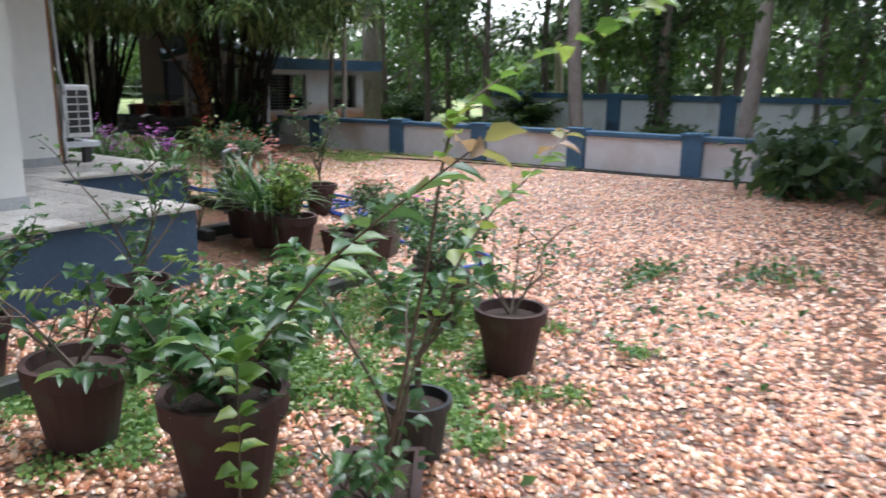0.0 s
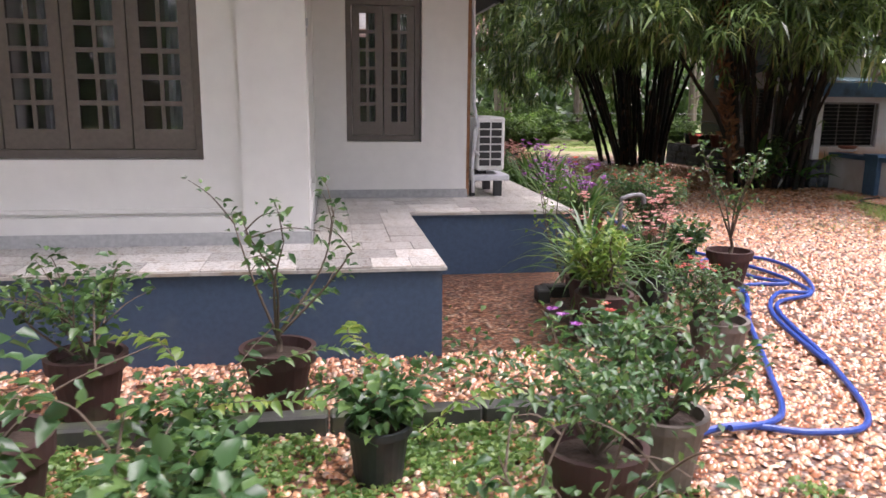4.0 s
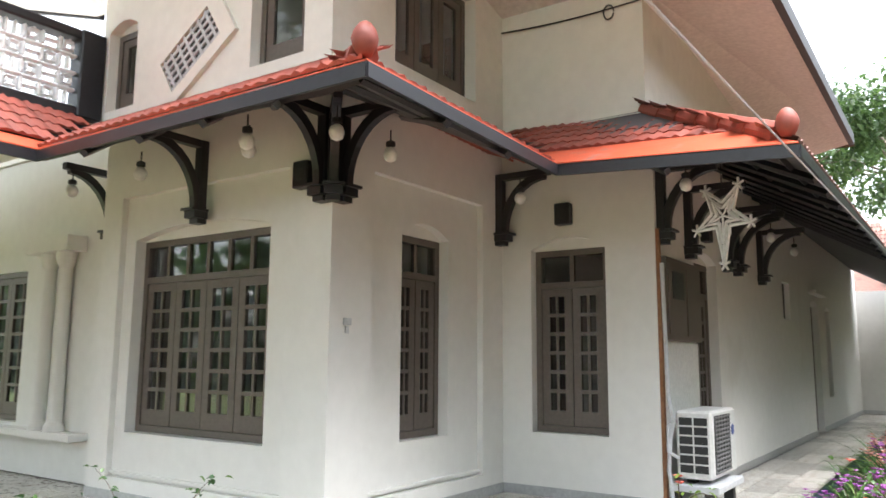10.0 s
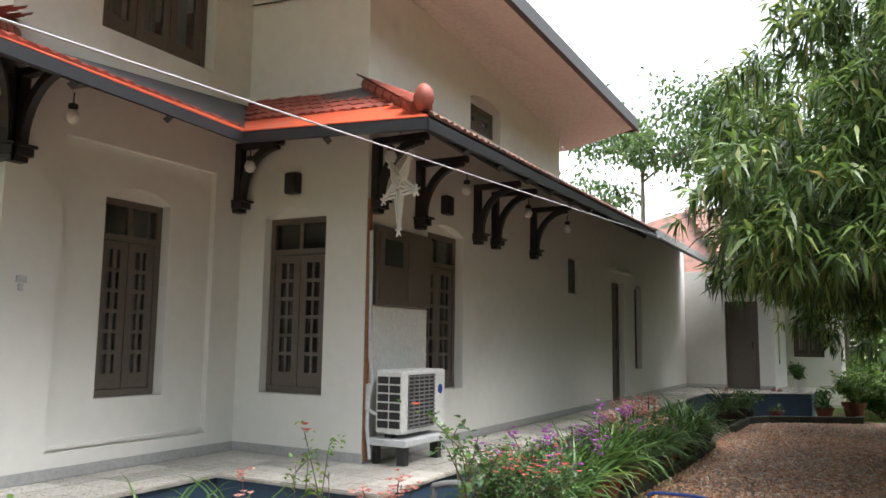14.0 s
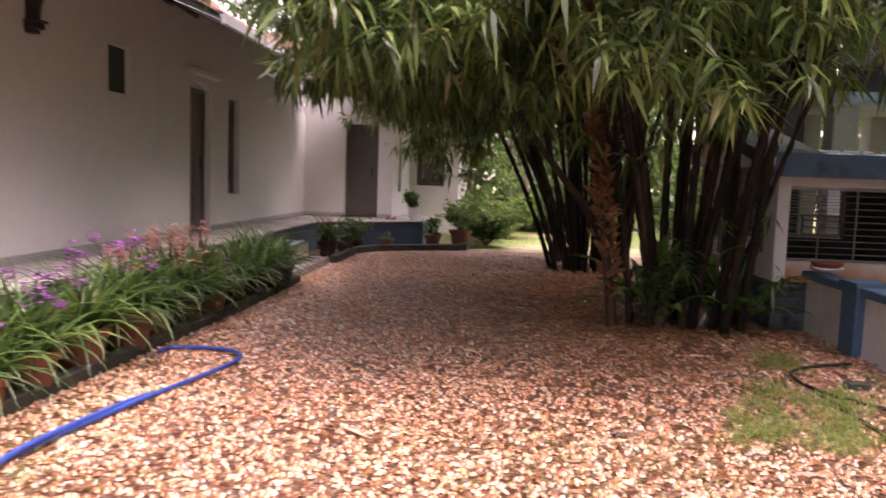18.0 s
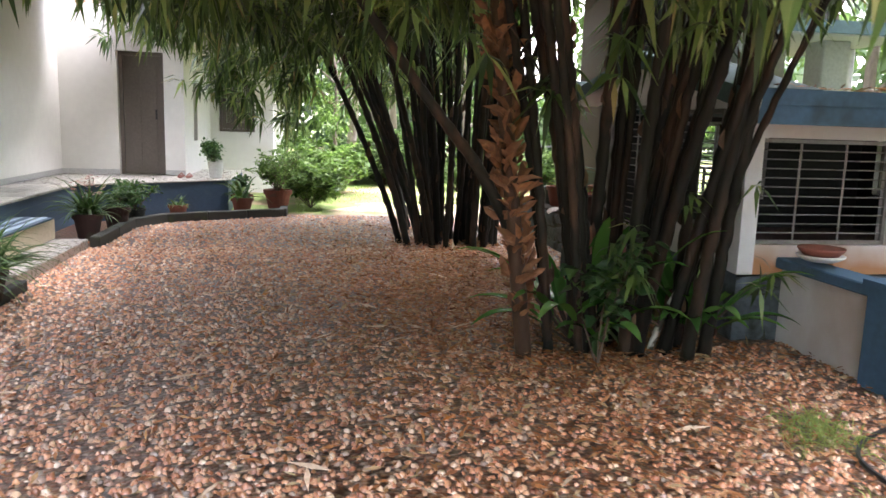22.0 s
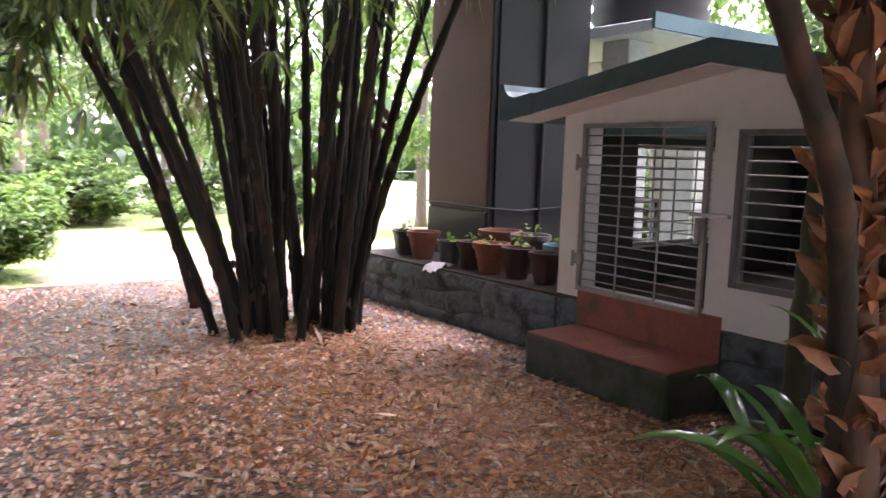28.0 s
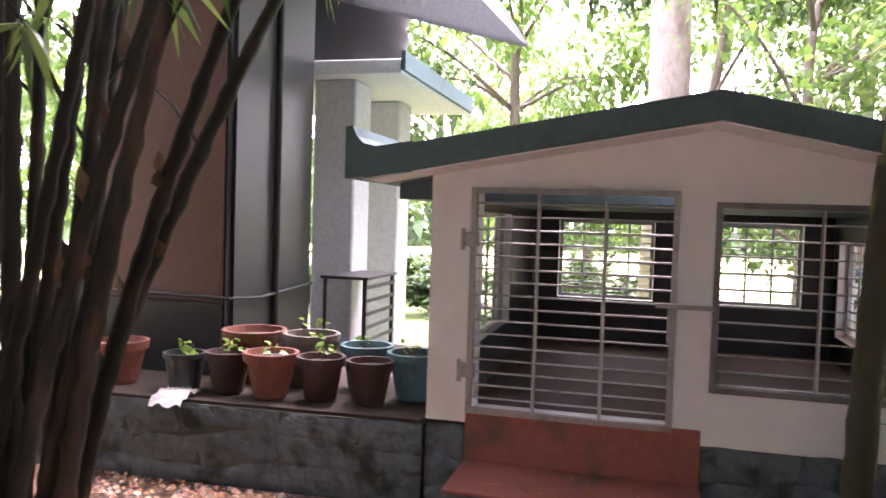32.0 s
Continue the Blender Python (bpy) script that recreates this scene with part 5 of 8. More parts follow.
def cladding(parent, p0, p1, z0, z1, seed, rows_=3):
    """Irregular flat stones set on a face from p0 to p1, each its own piece."""
    rnd = random.Random(seed)
    a, b = Vector((*p0, 0)), Vector((*p1, 0))
    d = (b - a).normalized()
    n = Vector((d.y, -d.x, 0))
    L = (b - a).length
    h = (z1 - z0) / rows_
    edges = [[z0 + r_ * h + (rnd.uniform(-0.06, 0.06) if 0 < r_ < rows_ else 0) for _ in range(60)] for r_ in range(rows_ + 1)]
    for r_ in range(rows_):
        u, k = 0.0, 0
        while u < L - 0.02 and k < 58:
            v = min(L, u + rnd.uniform(0.22, 0.6))
            if L - v < 0.18:
                v = L
            g = 0.0015
            e0, e1, f0, f1 = edges[r_][k] + g, edges[r_][k + 1] + g, edges[r_ + 1][k] - g, edges[r_ + 1][k + 1] - g
            cols, rows2 = 7, 4
            ph = [rnd.uniform(0, 6.28) for _ in range(4)]
            thick = 0.012 + rnd.uniform(0, 0.008)
            slant = rnd.uniform(-0.07, 0.07)
            vs, fs = [], []
            for i in range(cols + 1):
                p = i / cols
                lo, hi = e0 + (e1 - e0) * p + 0.012 * math.sin(6 * p + ph[0]) * math.sin(math.pi * p), f0 + (f1 - f0) * p + 0.012 * math.sin(6 * p + ph[1]) * math.sin(math.pi * p)
                for j in range(rows2 + 1):
                    q = j / rows2
                    rim = i in (0, cols) or j in (0, rows2)
                    out_ = 0.0 if rim else thick + 0.007 * math.sin(7 * p + 5 * q + ph[2]) + 0.006 * math.sin(11 * q - 3 * p + ph[3])
                    x = u + g + (v - u - 2 * g) * (p if i in (0, cols) else 0.06 + 0.88 * (i - 0.5) / (cols - 1)) + (slant * (q - 0.5) if u > 0 and v < L else 0)
                    vs.append(a + d * x + n * out_ + Vector((0, 0, lo + (hi - lo) * (q if j in (0, rows2) else 0.1 + 0.8 * (j - 0.5) / (rows2 - 1)))))
            for i in range(cols):
                for j in range(rows2):
                    o = i * (rows2 + 1) + j
                    fs.append((o, o + rows2 + 1, o + rows2 + 2, o + 1))
            link("stone", vs, fs, M_SLATE, parent, smooth=True)
            u, k = v, k + 1


cladding(base, (0, 1.48 - 0.0), (0, 1.262), 0.0, 0.5, 3)
cladding(base, (0, 0.0), (0, KY0 - 14.1), 0.0, 0.52, 4)
cladding(base, (0, KY0 - 14.1), (KB, KY0 - 14.1), 0.0, 0.5, 5)
cladding(bed.children[0], (-0.15, 3.0), (-0.02, 0.0), 0.0, 0.48, 6)

# ---- dark clad tower beside the kennel, and the tank stand behind ----
tower = empty("stair_tower", 9.0, 17.2, 0, "tall tower block with dark red-brown and charcoal cladding", "tower")
Mesh().box(0.0, 1.3, 0.03, 1.05, 0, 6.0).ob("core", M_CHAR, tower)
Mesh().box(-0.02, 0.0, 0.05, 1.05, 1.02, 6.0).ob("panel", M_TERRA, tower, "dark red-brown panel")
Mesh().box(-0.02, 0.0, 0.05, 1.05, 0.5, 1.0).ob("panel", M_CHAR, tower)
Mesh().box(0.06, 0.62, 0.0, 0.03, 0.5, 6.0).ob("panel", M_CHAR, tower)
Mesh().box(0.67, 1.3, 0.0, 0.03, 0.5, 6.0).ob("panel", M_CHAR, tower)
Mesh().tube([(0.64, -0.03, 0.5), (0.64, -0.03, 6.0)], 0.022, 8).ob("pipe", M_DARK, tower, "black downpipe")
Mesh().tube([(-0.03, 1.05, 1.06), (-0.03, -0.02, 1.05), (0.4, -0.03, 1.02), (1.3, -0.03, 1.06)], 0.012, 6).ob("cable", M_DARK, tower)
Mesh().box(-0.3, 3.2, -0.3, 2.2, 5.9, 6.05).ob("roof", M_GREYSHEET, tower)
aw = [(1.25, 0.03, 3.5), (3.0, -1.56, 3.4), (2.6, -0.8, 4.5), (1.25, 0.03, 4.9)]
Mesh().add(aw + [(x, y, z + 0.04) for x, y, z in aw], [(3, 2, 1, 0), (4, 5, 6, 7), (0, 1, 5, 4), (1, 2, 6, 5), (2, 3, 7, 6), (3, 0, 4, 7)]).ob("awning", M_SOFFIT, tower, "dark sheet awning slanting from the tower")
stand = empty("tank_stand", 12.0, 17.4, 0, "white concrete tank stand with square columns", "tank stand")
for x, y in ((-1.15, -0.25), (0.1, -0.25), (-1.15, 1.2), (0.1, 1.2), (0.75, 0.5)):
    Mesh().brick(x - 0.2, x + 0.2, y - 0.2, y + 0.2, 0, 2.86, 0.015).ob("column", M_CONC, stand)
Mesh().brick(-1.6, 0.95, -0.95, 1.7, 2.86, 2.98, 0.01).ob("slab", M_CONC, stand, "flat concrete slab")
Mesh().box(-1.62, 0.97, -0.99, -0.95, 2.88, 3.04).ob("edge", M_GREEN, stand, "green-blue slab edge")
tank = empty("water_tank", 11.6, 17.5, 2.98, "black plastic ribbed water tank on the stand", "water tank")
prof = [(0.62, 0)] + [(0.66 if k % 2 else 0.7, 0.08 + 0.1 * k) for k in range(8)] + [(0.6, 0.95), (0.25, 1.1), (0.24, 1.18)]
Mesh().lathe(prof, 28).ob("body", M_DARK, tank, smooth=True)


# ---- fittings on the house ----
ac = empty("air_conditioner", 1.04, 7.36, 0.0, "white outdoor air conditioner unit on a low shelf against the wall", "air conditioner")
Mesh().brick(0.0, 0.29, 0.0, 0.84, 0.84, 1.38, 0.02).ob("casing", M_WHITE, ac)
for i in range(2):
    for j in range(6):
        Mesh().box(0.03 + 0.12 * i, 0.135 + 0.12 * i, -0.008, 0.012, 0.89 + 0.075 * j, 0.95 + 0.075 * j).ob("side_slot", M_DARK, ac)
m = Mesh()
m.box(0.285, 0.294, 0.08, 0.6, 0.88, 1.34)
m.ob("fan_opening", M_DARK, ac)
m = Mesh()
for j in range(14):
    m.box(0.292, 0.303, 0.08, 0.6, 0.885 + 0.0335 * j, 0.897 + 0.0335 * j)
for j in range(6):
    m.box(0.29, 0.3, 0.08 + 0.1 * j, 0.09 + 0.1 * j, 0.88, 1.34)
m.ob("fan_grille", M_GREYSHEET, ac)
Mesh().prism([(0.72 + 0.045 * math.cos(a), 1.2 + 0.045 * math.sin(a)) for a in [k * math.pi / 8 for k in range(16)]], 0.289, 0.295, "x").ob("badge", M_HOSE, ac, "round blue badge")
Mesh().brick(-0.06, 0.34, -0.04, 0.86, 0.74, 0.8, 0.01).ob("shelf", M_CONC, ac)
Mesh().box(-0.05, 0.0, 0.05, 0.12, 0.575, 0.74).ob("shelf_leg", M_DARK, ac)
for q in ((0.2, 0.28, 0.05, 0.13, 0.575, 0.74), (0.2, 0.28, 0.7, 0.78, 0.575, 0.74)):
    Mesh().box(*q).ob("shelf_leg", M_DARK, ac)
for q in ((0.05, 0.12, 0.1, 0.2, 0.8, 0.84), (0.05, 0.12, 0.62, 0.72, 0.8, 0.84)):
    Mesh().box(*q).ob("foot", M_DARK, ac)
Mesh().tube([(-0.03, -0.02, 0.62), (-0.05, -0.05, 0.9), (-0.03, -0.06, 1.15), (0.0, -0.05, 1.3), (-0.04, -0.04, 1.5), (-0.06, -0.03, 2.6)], 0.018, 8).tube([(0.02, -0.01, 1.0), (-0.04, -0.08, 1.05), (-0.04, -0.07, 1.25), (0.01, -0.02, 1.3)], 0.016, 8).ob("pipe", M_CONC, ac, "wrapped pale refrigerant pipes")
post = Mesh().box(0.932, 0.962, 7.332, 7.372, 0.6, 2.9).ob("conduit", M_HUSK)
tagged(post, "brown timber conduit strip on the wall corner", "conduit")
ac.scale = (1, 0.88, 1)
panel = empty("wall_board", 0.94, 7.41, 1.95, "brown-grey board cover with a dark hatch fixed beside a window", "panel")
Mesh().brick(0, 0.05, 0, 0.99, 0, 0.72, 0.008).ob("board", M_WOOD, panel)
Mesh().box(0.05, 0.062, 0.04, 0.5, 0.05, 0.66).box(0.05, 0.062, 0.54, 0.95, 0.05, 0.66).ob("stile", M_WOOD, panel)
Mesh().box(0.062, 0.068, 0.12, 0.42, 0.36, 0.6).ob("hatch", M_CHAR, panel)
Mesh().box(0.0, 0.012, 0, 0.97, -0.95, -0.01).ob("sheet", M_WHITE, panel, "clean white sheet below the board")


def small_box(x, y, z, rz, label):
    e = empty("wall_speaker", x, y, z, label, "speaker", "small dark boxes under the eaves")
    e.rotation_euler = (0, 0, radians(rz))
    Mesh().brick(0, 0.09, -0.075, 0.075, -0.1, 0.1, 0.01).ob("case", M_BLACK, e)
    Mesh().lathe([(0.045, 0), (0.045, 0.004), (0.02, 0.006)], 14).ob("cone", M_DARK, e).matrix_basis = pose(0.09, 0, 0, 0, 90, 0)


small_box(0.1, 7.33, 3.1, -90, "small dark box hung under the eave")
small_box(-0.82, 4.94, 3.1, -90, "small dark box beside the corner bracket")
small_box(0.93, 8.75, 3.06, 0, "small dark box between the brackets")
Mesh().tube([(0.08, 7.3, 3.2), (0.08, 7.3, 3.75)], 0.006, 5).ob("wire", M_DARK, bpy.data.objects["wall_speaker"])
tagged(Mesh().brick(-0.57, -0.555, 5.08, 5.16, 2.02, 2.07, 0.003).brick(-0.57, -0.56, 5.1, 5.14, 1.96, 2.01, 0.003).ob("bell_plate", M_CONC), "small plate fixed on the corner pier", "plate")
globe = empty("globe_lamp", 0, 0, 0, "small hanging glass globe lamp under the eave", "lamp", "globe lamps under the eaves")
Mesh().tube([(0, 0, 0.0), (0, 0, -0.1)], 0.006, 5).lathe([(0.015, -0.13), (0.035, -0.12), (0.035, -0.09), (0.015, -0.08)], 12).ob("holder", M_DARK, globe)
Mesh().lathe([(0.012, -0.24), (0.04, -0.225), (0.055, -0.185), (0.04, -0.145), (0.02, -0.13)], 14).ob("globe", M_WHITE, globe, "milky globe", smooth=True)
GL = [(-1.02, 4.55, 3.42), (-0.25, 4.62, 3.44), (-0.3, 5.25, 3.44), (-2.3, 4.55, 3.42), (-3.3, 4.55, 3.4), (-0.2, 7.02, 3.42), (1.25, 7.2, 3.4), (1.28, 8.6, 3.36), (1.3, 10.2, 3.36), (1.3, 11.6, 3.36), (-0.75, 4.3, 3.38)]
globe.location = GL[0]
for p in GL[1:]:
    copy_thing(globe, pose(*p))
star = empty("star_lantern", 1.65, 6.72, 2.84, "white cut-out star lantern hanging below the eave", "lantern")
pts = [(r * math.sin(a), r * math.cos(a)) for k in range(5) for r, a in ((0.26 if k != 0 else 0.24, math.pi + k * 2 * math.pi / 5), (0.1, math.pi + (k + 0.5) * 2 * math.pi / 5))]
pts[0] = (0, -0.36)
SR = Matrix.Rotation(radians(-27), 4, "Z")
for s_, name in ((1.0, "outer_frame"), (0.58, "inner_frame")):
    m = Mesh()
    for (x0, z0), (x1, z1) in zip(pts, pts[1:] + pts[:1]):
        m.tube([SR @ Vector((x0 * s_, 0, z0 * s_)), SR @ Vector((x1 * s_, 0, z1 * s_))], 0.013, 4)
    m.ob(name, M_WHITE, star)
m = Mesh()
for (x0, z0) in pts[::2]:
    m.tube([SR @ Vector((0, 0, 0)), SR @ Vector((x0, 0, z0))], 0.008, 4)
    for k in range(5):
        a = k * 2 * math.pi / 5
        m.tube([SR @ Vector((x0, 0, z0)), SR @ Vector((x0 + 0.05 * math.sin(a), 0, z0 + 0.05 * math.cos(a)))], 0.01, 4)
m.ob("spoke", M_WHITE, star)
Mesh().tube([(0, 0, 0.25), (0, 0, 0.62)], 0.004, 4).ob("cord", M_DARK, star)

# cables
def hang(a, b, sag, n=16):
    a, b = Vector(a), Vector(b)
    return [a.lerp(b, k / n) - Vector((0, 0, sag * 4 * (k / n) * (1 - k / n))) for k in range(n + 1)]


tagged(Mesh().tube(hang((2.77, -7.0, 2.05), (2.34, 12.4, 3.12), 0.02), 0.0045, 6).ob("overhead_wire", M_CONC), "pale overhead wire running to the eave", "wire")
tagged(Mesh().tube(hang((-0.6, 7.38, 5.05), (0.9, 7.38, 5.02), 0.03), 0.008, 5).tube([(0.55 + 0.05 * math.cos(a), 7.37, 4.97 + 0.07 * math.sin(a)) for a in [k * 0.5 for k in range(13)]], 0.008, 5).ob("wall_cable", M_DARK), "dark cable looped along the upper wall", "cable")

# ---- kerbs, step, hose, pipes ----
def kerb(name, pts_, label, w=0.1, h=0.1):
    k = empty(name, 0, 0, 0, label, "edging")
    for (x0, y0), (x1, y1) in zip(pts_, pts_[1:]):
        L = math.hypot(x1 - x0, y1 - y0)
        a = math.atan2(y1 - y0, x1 - x0)
        n = max(1, round(L / 0.75))
        for j in range(n):
            R_ = Matrix.Translation((x0 + (x1 - x0) * j / n, y0 + (y1 - y0) * j / n, 0)) @ Matrix.Rotation(a, 4, "Z")
            Mesh().brick(0.004, L / n - 0.004, -w / 2, w / 2, -0.02, h, 0.012, R_).ob("edging_block", M_KERB, k)
    return k


kerb("bed_edging", [(-3.4, 3.12), (1.02, 3.2)], "dark mossy edging before the plinth")
kerb("bed_edging", [(1.2, 5.3), (1.22, 5.5), (2.3, 5.5), (2.42, 7.2), (2.5, 9.5), (2.62, 12.5), (2.62, 14.6)], "dark mossy edging round the flower bed")
kerb("bed_edging", [(2.6, 16.95), (2.62, 18.7), (2.95, 19.35), (4.66, 20.25), (4.66, 20.7)], "dark edging round the far flower bed", 0.12, 0.14)
steps = empty("garden_step", 1.76, 14.7, 0, "beige two-tread step before the verandah with a striped mat", "step")
Mesh().brick(0, 0.78, 0, 2.2, 0, 0.12, 0.01).ob("tread", M_MARBLE, steps)
Mesh().brick(0, 0.42, 0.5, 2.2, 0.12, 0.36, 0.01).ob("tread", M_CREAM, steps, "beige upper tread")
mat_ = empty("striped_mat", 1.78, 15.3, 0.36, "blue and white striped mat draped on the step", "mat")
for k in range(7):
    Mesh().box(0.06 * k, 0.06 * k + 0.058, 0, 1.5, 0.002, 0.02 + 0.004 * (k % 3)).ob("stripe", (M_HOSEPALE if k % 2 else M_BLUE), mat_)


def spline(ctrl, n=8):
    """A smooth line through control points."""
    P = [Vector(c) for c in ctrl]
    P = [P[0]] + P + [P[-1]]
    out = []
    for i in range(1, len(P) - 2):
        for k in range(n):
            t = k / n
            a, b, c, d = P[i - 1:i + 3]
            out.append(0.5 * ((2 * b) + (c - a) * t + (2 * a - 5 * b + 4 * c - d) * t * t + (3 * b - a - 3 * c + d) * t ** 3))
    return out + [P[-2]]


hose = empty("garden_hose", 0, 0, 0, "blue garden hose lying in loose loops on the gravel", "hose")
hz = 0.035
Mesh().tube(spline([(1.05, 2.75, hz), (1.45, 2.92, hz), (1.8, 2.8, hz), (2.15, 2.9, hz), (2.5, 3.7, hz), (2.9, 4.9, hz), (3.42, 5.25, hz), (3.5, 6.0, hz), (3.3, 6.6, hz), (3.0, 6.3, hz), (2.91, 5.4, hz), (2.5, 4.6, hz), (2.05, 3.6, hz), (1.75, 3.0, hz), (1.4, 2.85, hz + 0.02)]), 0.017, 8).ob("coil", M_HOSE, hose)
Mesh().tube(spline([(2.48, 3.7, hz), (2.75, 4.7, hz), (3.1, 5.2, hz + 0.02), (3.47, 5.3, hz), (3.8, 6.05, hz), (3.78, 6.58, hz), (3.4, 6.6, hz + 0.02), (3.24, 5.9, hz), (3.34, 5.45, hz + 0.03), (2.95, 5.5, hz), (2.53, 4.64, hz + 0.02)]), 0.017, 8).ob("coil", M_HOSE, hose)
Mesh().tube(spline([(3.4, 6.6, hz), (3.0, 7.6, hz), (3.14, 8.75, hz), (3.39, 9.95, hz), (3.2, 10.3, hz), (2.75, 10.3, hz), (2.7, 10.1, hz)]), 0.017, 8).tube(spline([(3.3, 7.0, hz), (3.01, 7.7, hz + 0.02), (3.1, 8.6, hz + 0.02), (3.17, 9.0, hz)]), 0.017, 8).ob("tail", M_HOSE, hose)
tap = empty("garden_tap", 2.2, 6.35, 0, "grey standpipe with a bent top beside the pots", "tap")
Mesh().tube(spline([(0, 0, 0), (0, 0, 0.6), (0.03, 0, 0.68), (0.2, 0.02, 0.7), (0.23, 0.02, 0.62)]), 0.022, 8).ob("pipe", M_IRON, tap)
pipes = empty("black_pipe", 0, 0, 0, "thin black irrigation pipes on the gravel", "pipe")
Mesh().tube(spline([(8.5, 11.0, 0.03), (8.0, 10.75, 0.03), (7.8, 10.45, 0.03), (7.85, 10.0, 0.03), (8.15, 9.6, 0.03), (8.47, 9.4, 0.03), (8.6, 6.0, 0.03), (8.6, 1.0, 0.03)]), 0.014, 6).ob("run", M_BLACKHOSE, pipes)
Mesh().tube(spline([(7.8, 10.0, 0.03), (7.83, 9.1, 0.03), (7.88, 8.68, 0.03), (8.2, 7.0, 0.03), (8.5, 3.0, 0.03)]), 0.014, 6).ob("run", M_BLACKHOSE, pipes)

# ---- pots and plants ----
POTS = {
    "clay": (M_CLAY, [(0.1, 0), (0.115, 0.02), (0.165, 0.25), (0.185, 0.25), (0.19, 0.31), (0.165, 0.31), (0.155, 0.27)], "terracotta pot"),
    "dark": (M_CLAYDARK, [(0.11, 0), (0.12, 0.02), (0.165, 0.27), (0.185, 0.27), (0.19, 0.34), (0.165, 0.34), (0.155, 0.29)], "weathered brown clay pot"),
    "black": (M_POTBLACK, [(0.09, 0), (0.1, 0.01), (0.125, 0.22), (0.14, 0.22), (0.14, 0.25), (0.122, 0.25), (0.118, 0.21)], "black plastic pot"),
    "grey": (M_POTGREY, [(0.11, 0), (0.12, 0.01), (0.16, 0.28), (0.175, 0.28), (0.175, 0.32), (0.152, 0.32), (0.148, 0.27)], "grey-brown tub"),
    "blue": (M_POTBLUE, [(0.1, 0), (0.11, 0.01), (0.15, 0.24), (0.17, 0.24), (0.17, 0.28), (0.146, 0.28), (0.14, 0.24)], "dull turquoise pot"),
    "white": (M_WHITE, [(0.1, 0), (0.105, 0.01), (0.13, 0.26), (0.14, 0.27), (0.125, 0.27), (0.12, 0.24)], "white pot"),
}


def potted(kind, label, category="potted plant", scale=1.0):
    material, prof, name = POTS[kind]
    e = empty("potted_plant", 0, 0, 0, label, category)
    Mesh().lathe([(r * scale, z * scale) for r, z in prof], 22, wob=0.006).ob("pot", material, e, name)
    z = prof[-1][1] * scale
    Mesh().lathe([(prof[-1][0] * scale * 0.98, z - 0.03), (prof[-1][0] * scale, z), (0.02, z + 0.015)], 16).ob("soil", M_SOIL, e)
    return e, z


def branches(mesh, base, height, spread, n, rnd, r0=0.01, levels=2, lean=(0, 0)):
    """Crooked stems that fork; gives back points along the upper parts with directions."""
    tips = []
    for _ in range(n):
        a = rnd.uniform(0, 2 * math.pi)
        end = Vector((base[0] + lean[0] + spread * math.cos(a) * rnd.uniform(0.3, 1), base[1] + lean[1] + spread * math.sin(a) * rnd.uniform(0.3, 1), base[2] + height * rnd.uniform(0.65, 1)))
        b = Vector(base)
        mid = b.lerp(end, 0.5) + Vector((rnd.uniform(-1, 1), rnd.uniform(-1, 1), 0.4)) * spread * 0.2
        line = spline([b, mid, end], 5)
        mesh.tube(line, [r0 * (1 - 0.75 * k / (len(line) - 1)) for k in range(len(line))], 5)
        for k in range(3, len(line)):
            tips.append((line[k], (line[k] - line[k - 1]).normalized()))
        for _ in range(levels):
            s = line[rnd.randrange(3, len(line))]
            e2 = s + Vector((rnd.uniform(-1, 1), rnd.uniform(-1, 1), rnd.uniform(0.0, 0.9))) * spread * 0.6
            l2 = spline([s, s.lerp(e2, 0.5) + Vector((0, 0, 0.03)), e2], 4)
            mesh.tube(l2, [r0 * 0.5 * (1 - 0.7 * k / (len(l2) - 1)) for k in range(len(l2))], 4)
            for k in range(1, len(l2)):
                tips.append((l2[k], (l2[k] - l2[k - 1]).normalized()))
    return tips


def clothe(parent, tips, per, length, width, material, rnd, fine=True, jitter=0.03, spread=1.0, droop=0.25, name="foliage"):
    P, D, Ls, Ws = [], [], [], []
    for p, d in tips:
        for _ in range(int(per * 0.36 + rnd.random())):
            q = Vector((rnd.gauss(0, 1), rnd.gauss(0, 1), rnd.gauss(0.15, 0.7)))
            w_ = (d * 0.5 + q * spread).normalized()
            P.append(p + Vector((rnd.gauss(0, jitter), rnd.gauss(0, jitter), rnd.gauss(0, jitter))))
            D.append(w_)
            k = rnd.uniform(0.6, 1.25)
            Ls.append(length * k)
            Ws.append(width * k)
    return leaf_mesh(name, P, D, np.array(Ls), np.array(Ws), material, parent, droop=droop, fine=fine)


def blossom(parent, pts_, size, material, petals=6, name="blossom"):
    P, D = [], []
    for p in pts_:
        for k in range(petals):
            a = 2 * math.pi * k / petals + p[0] * 9
            P.append(p)
            D.append((math.cos(a), math.sin(a), 0.45))
    return leaf_mesh(name, P, D, size, size * 0.6, material, parent, droop=0.05, fine=False)


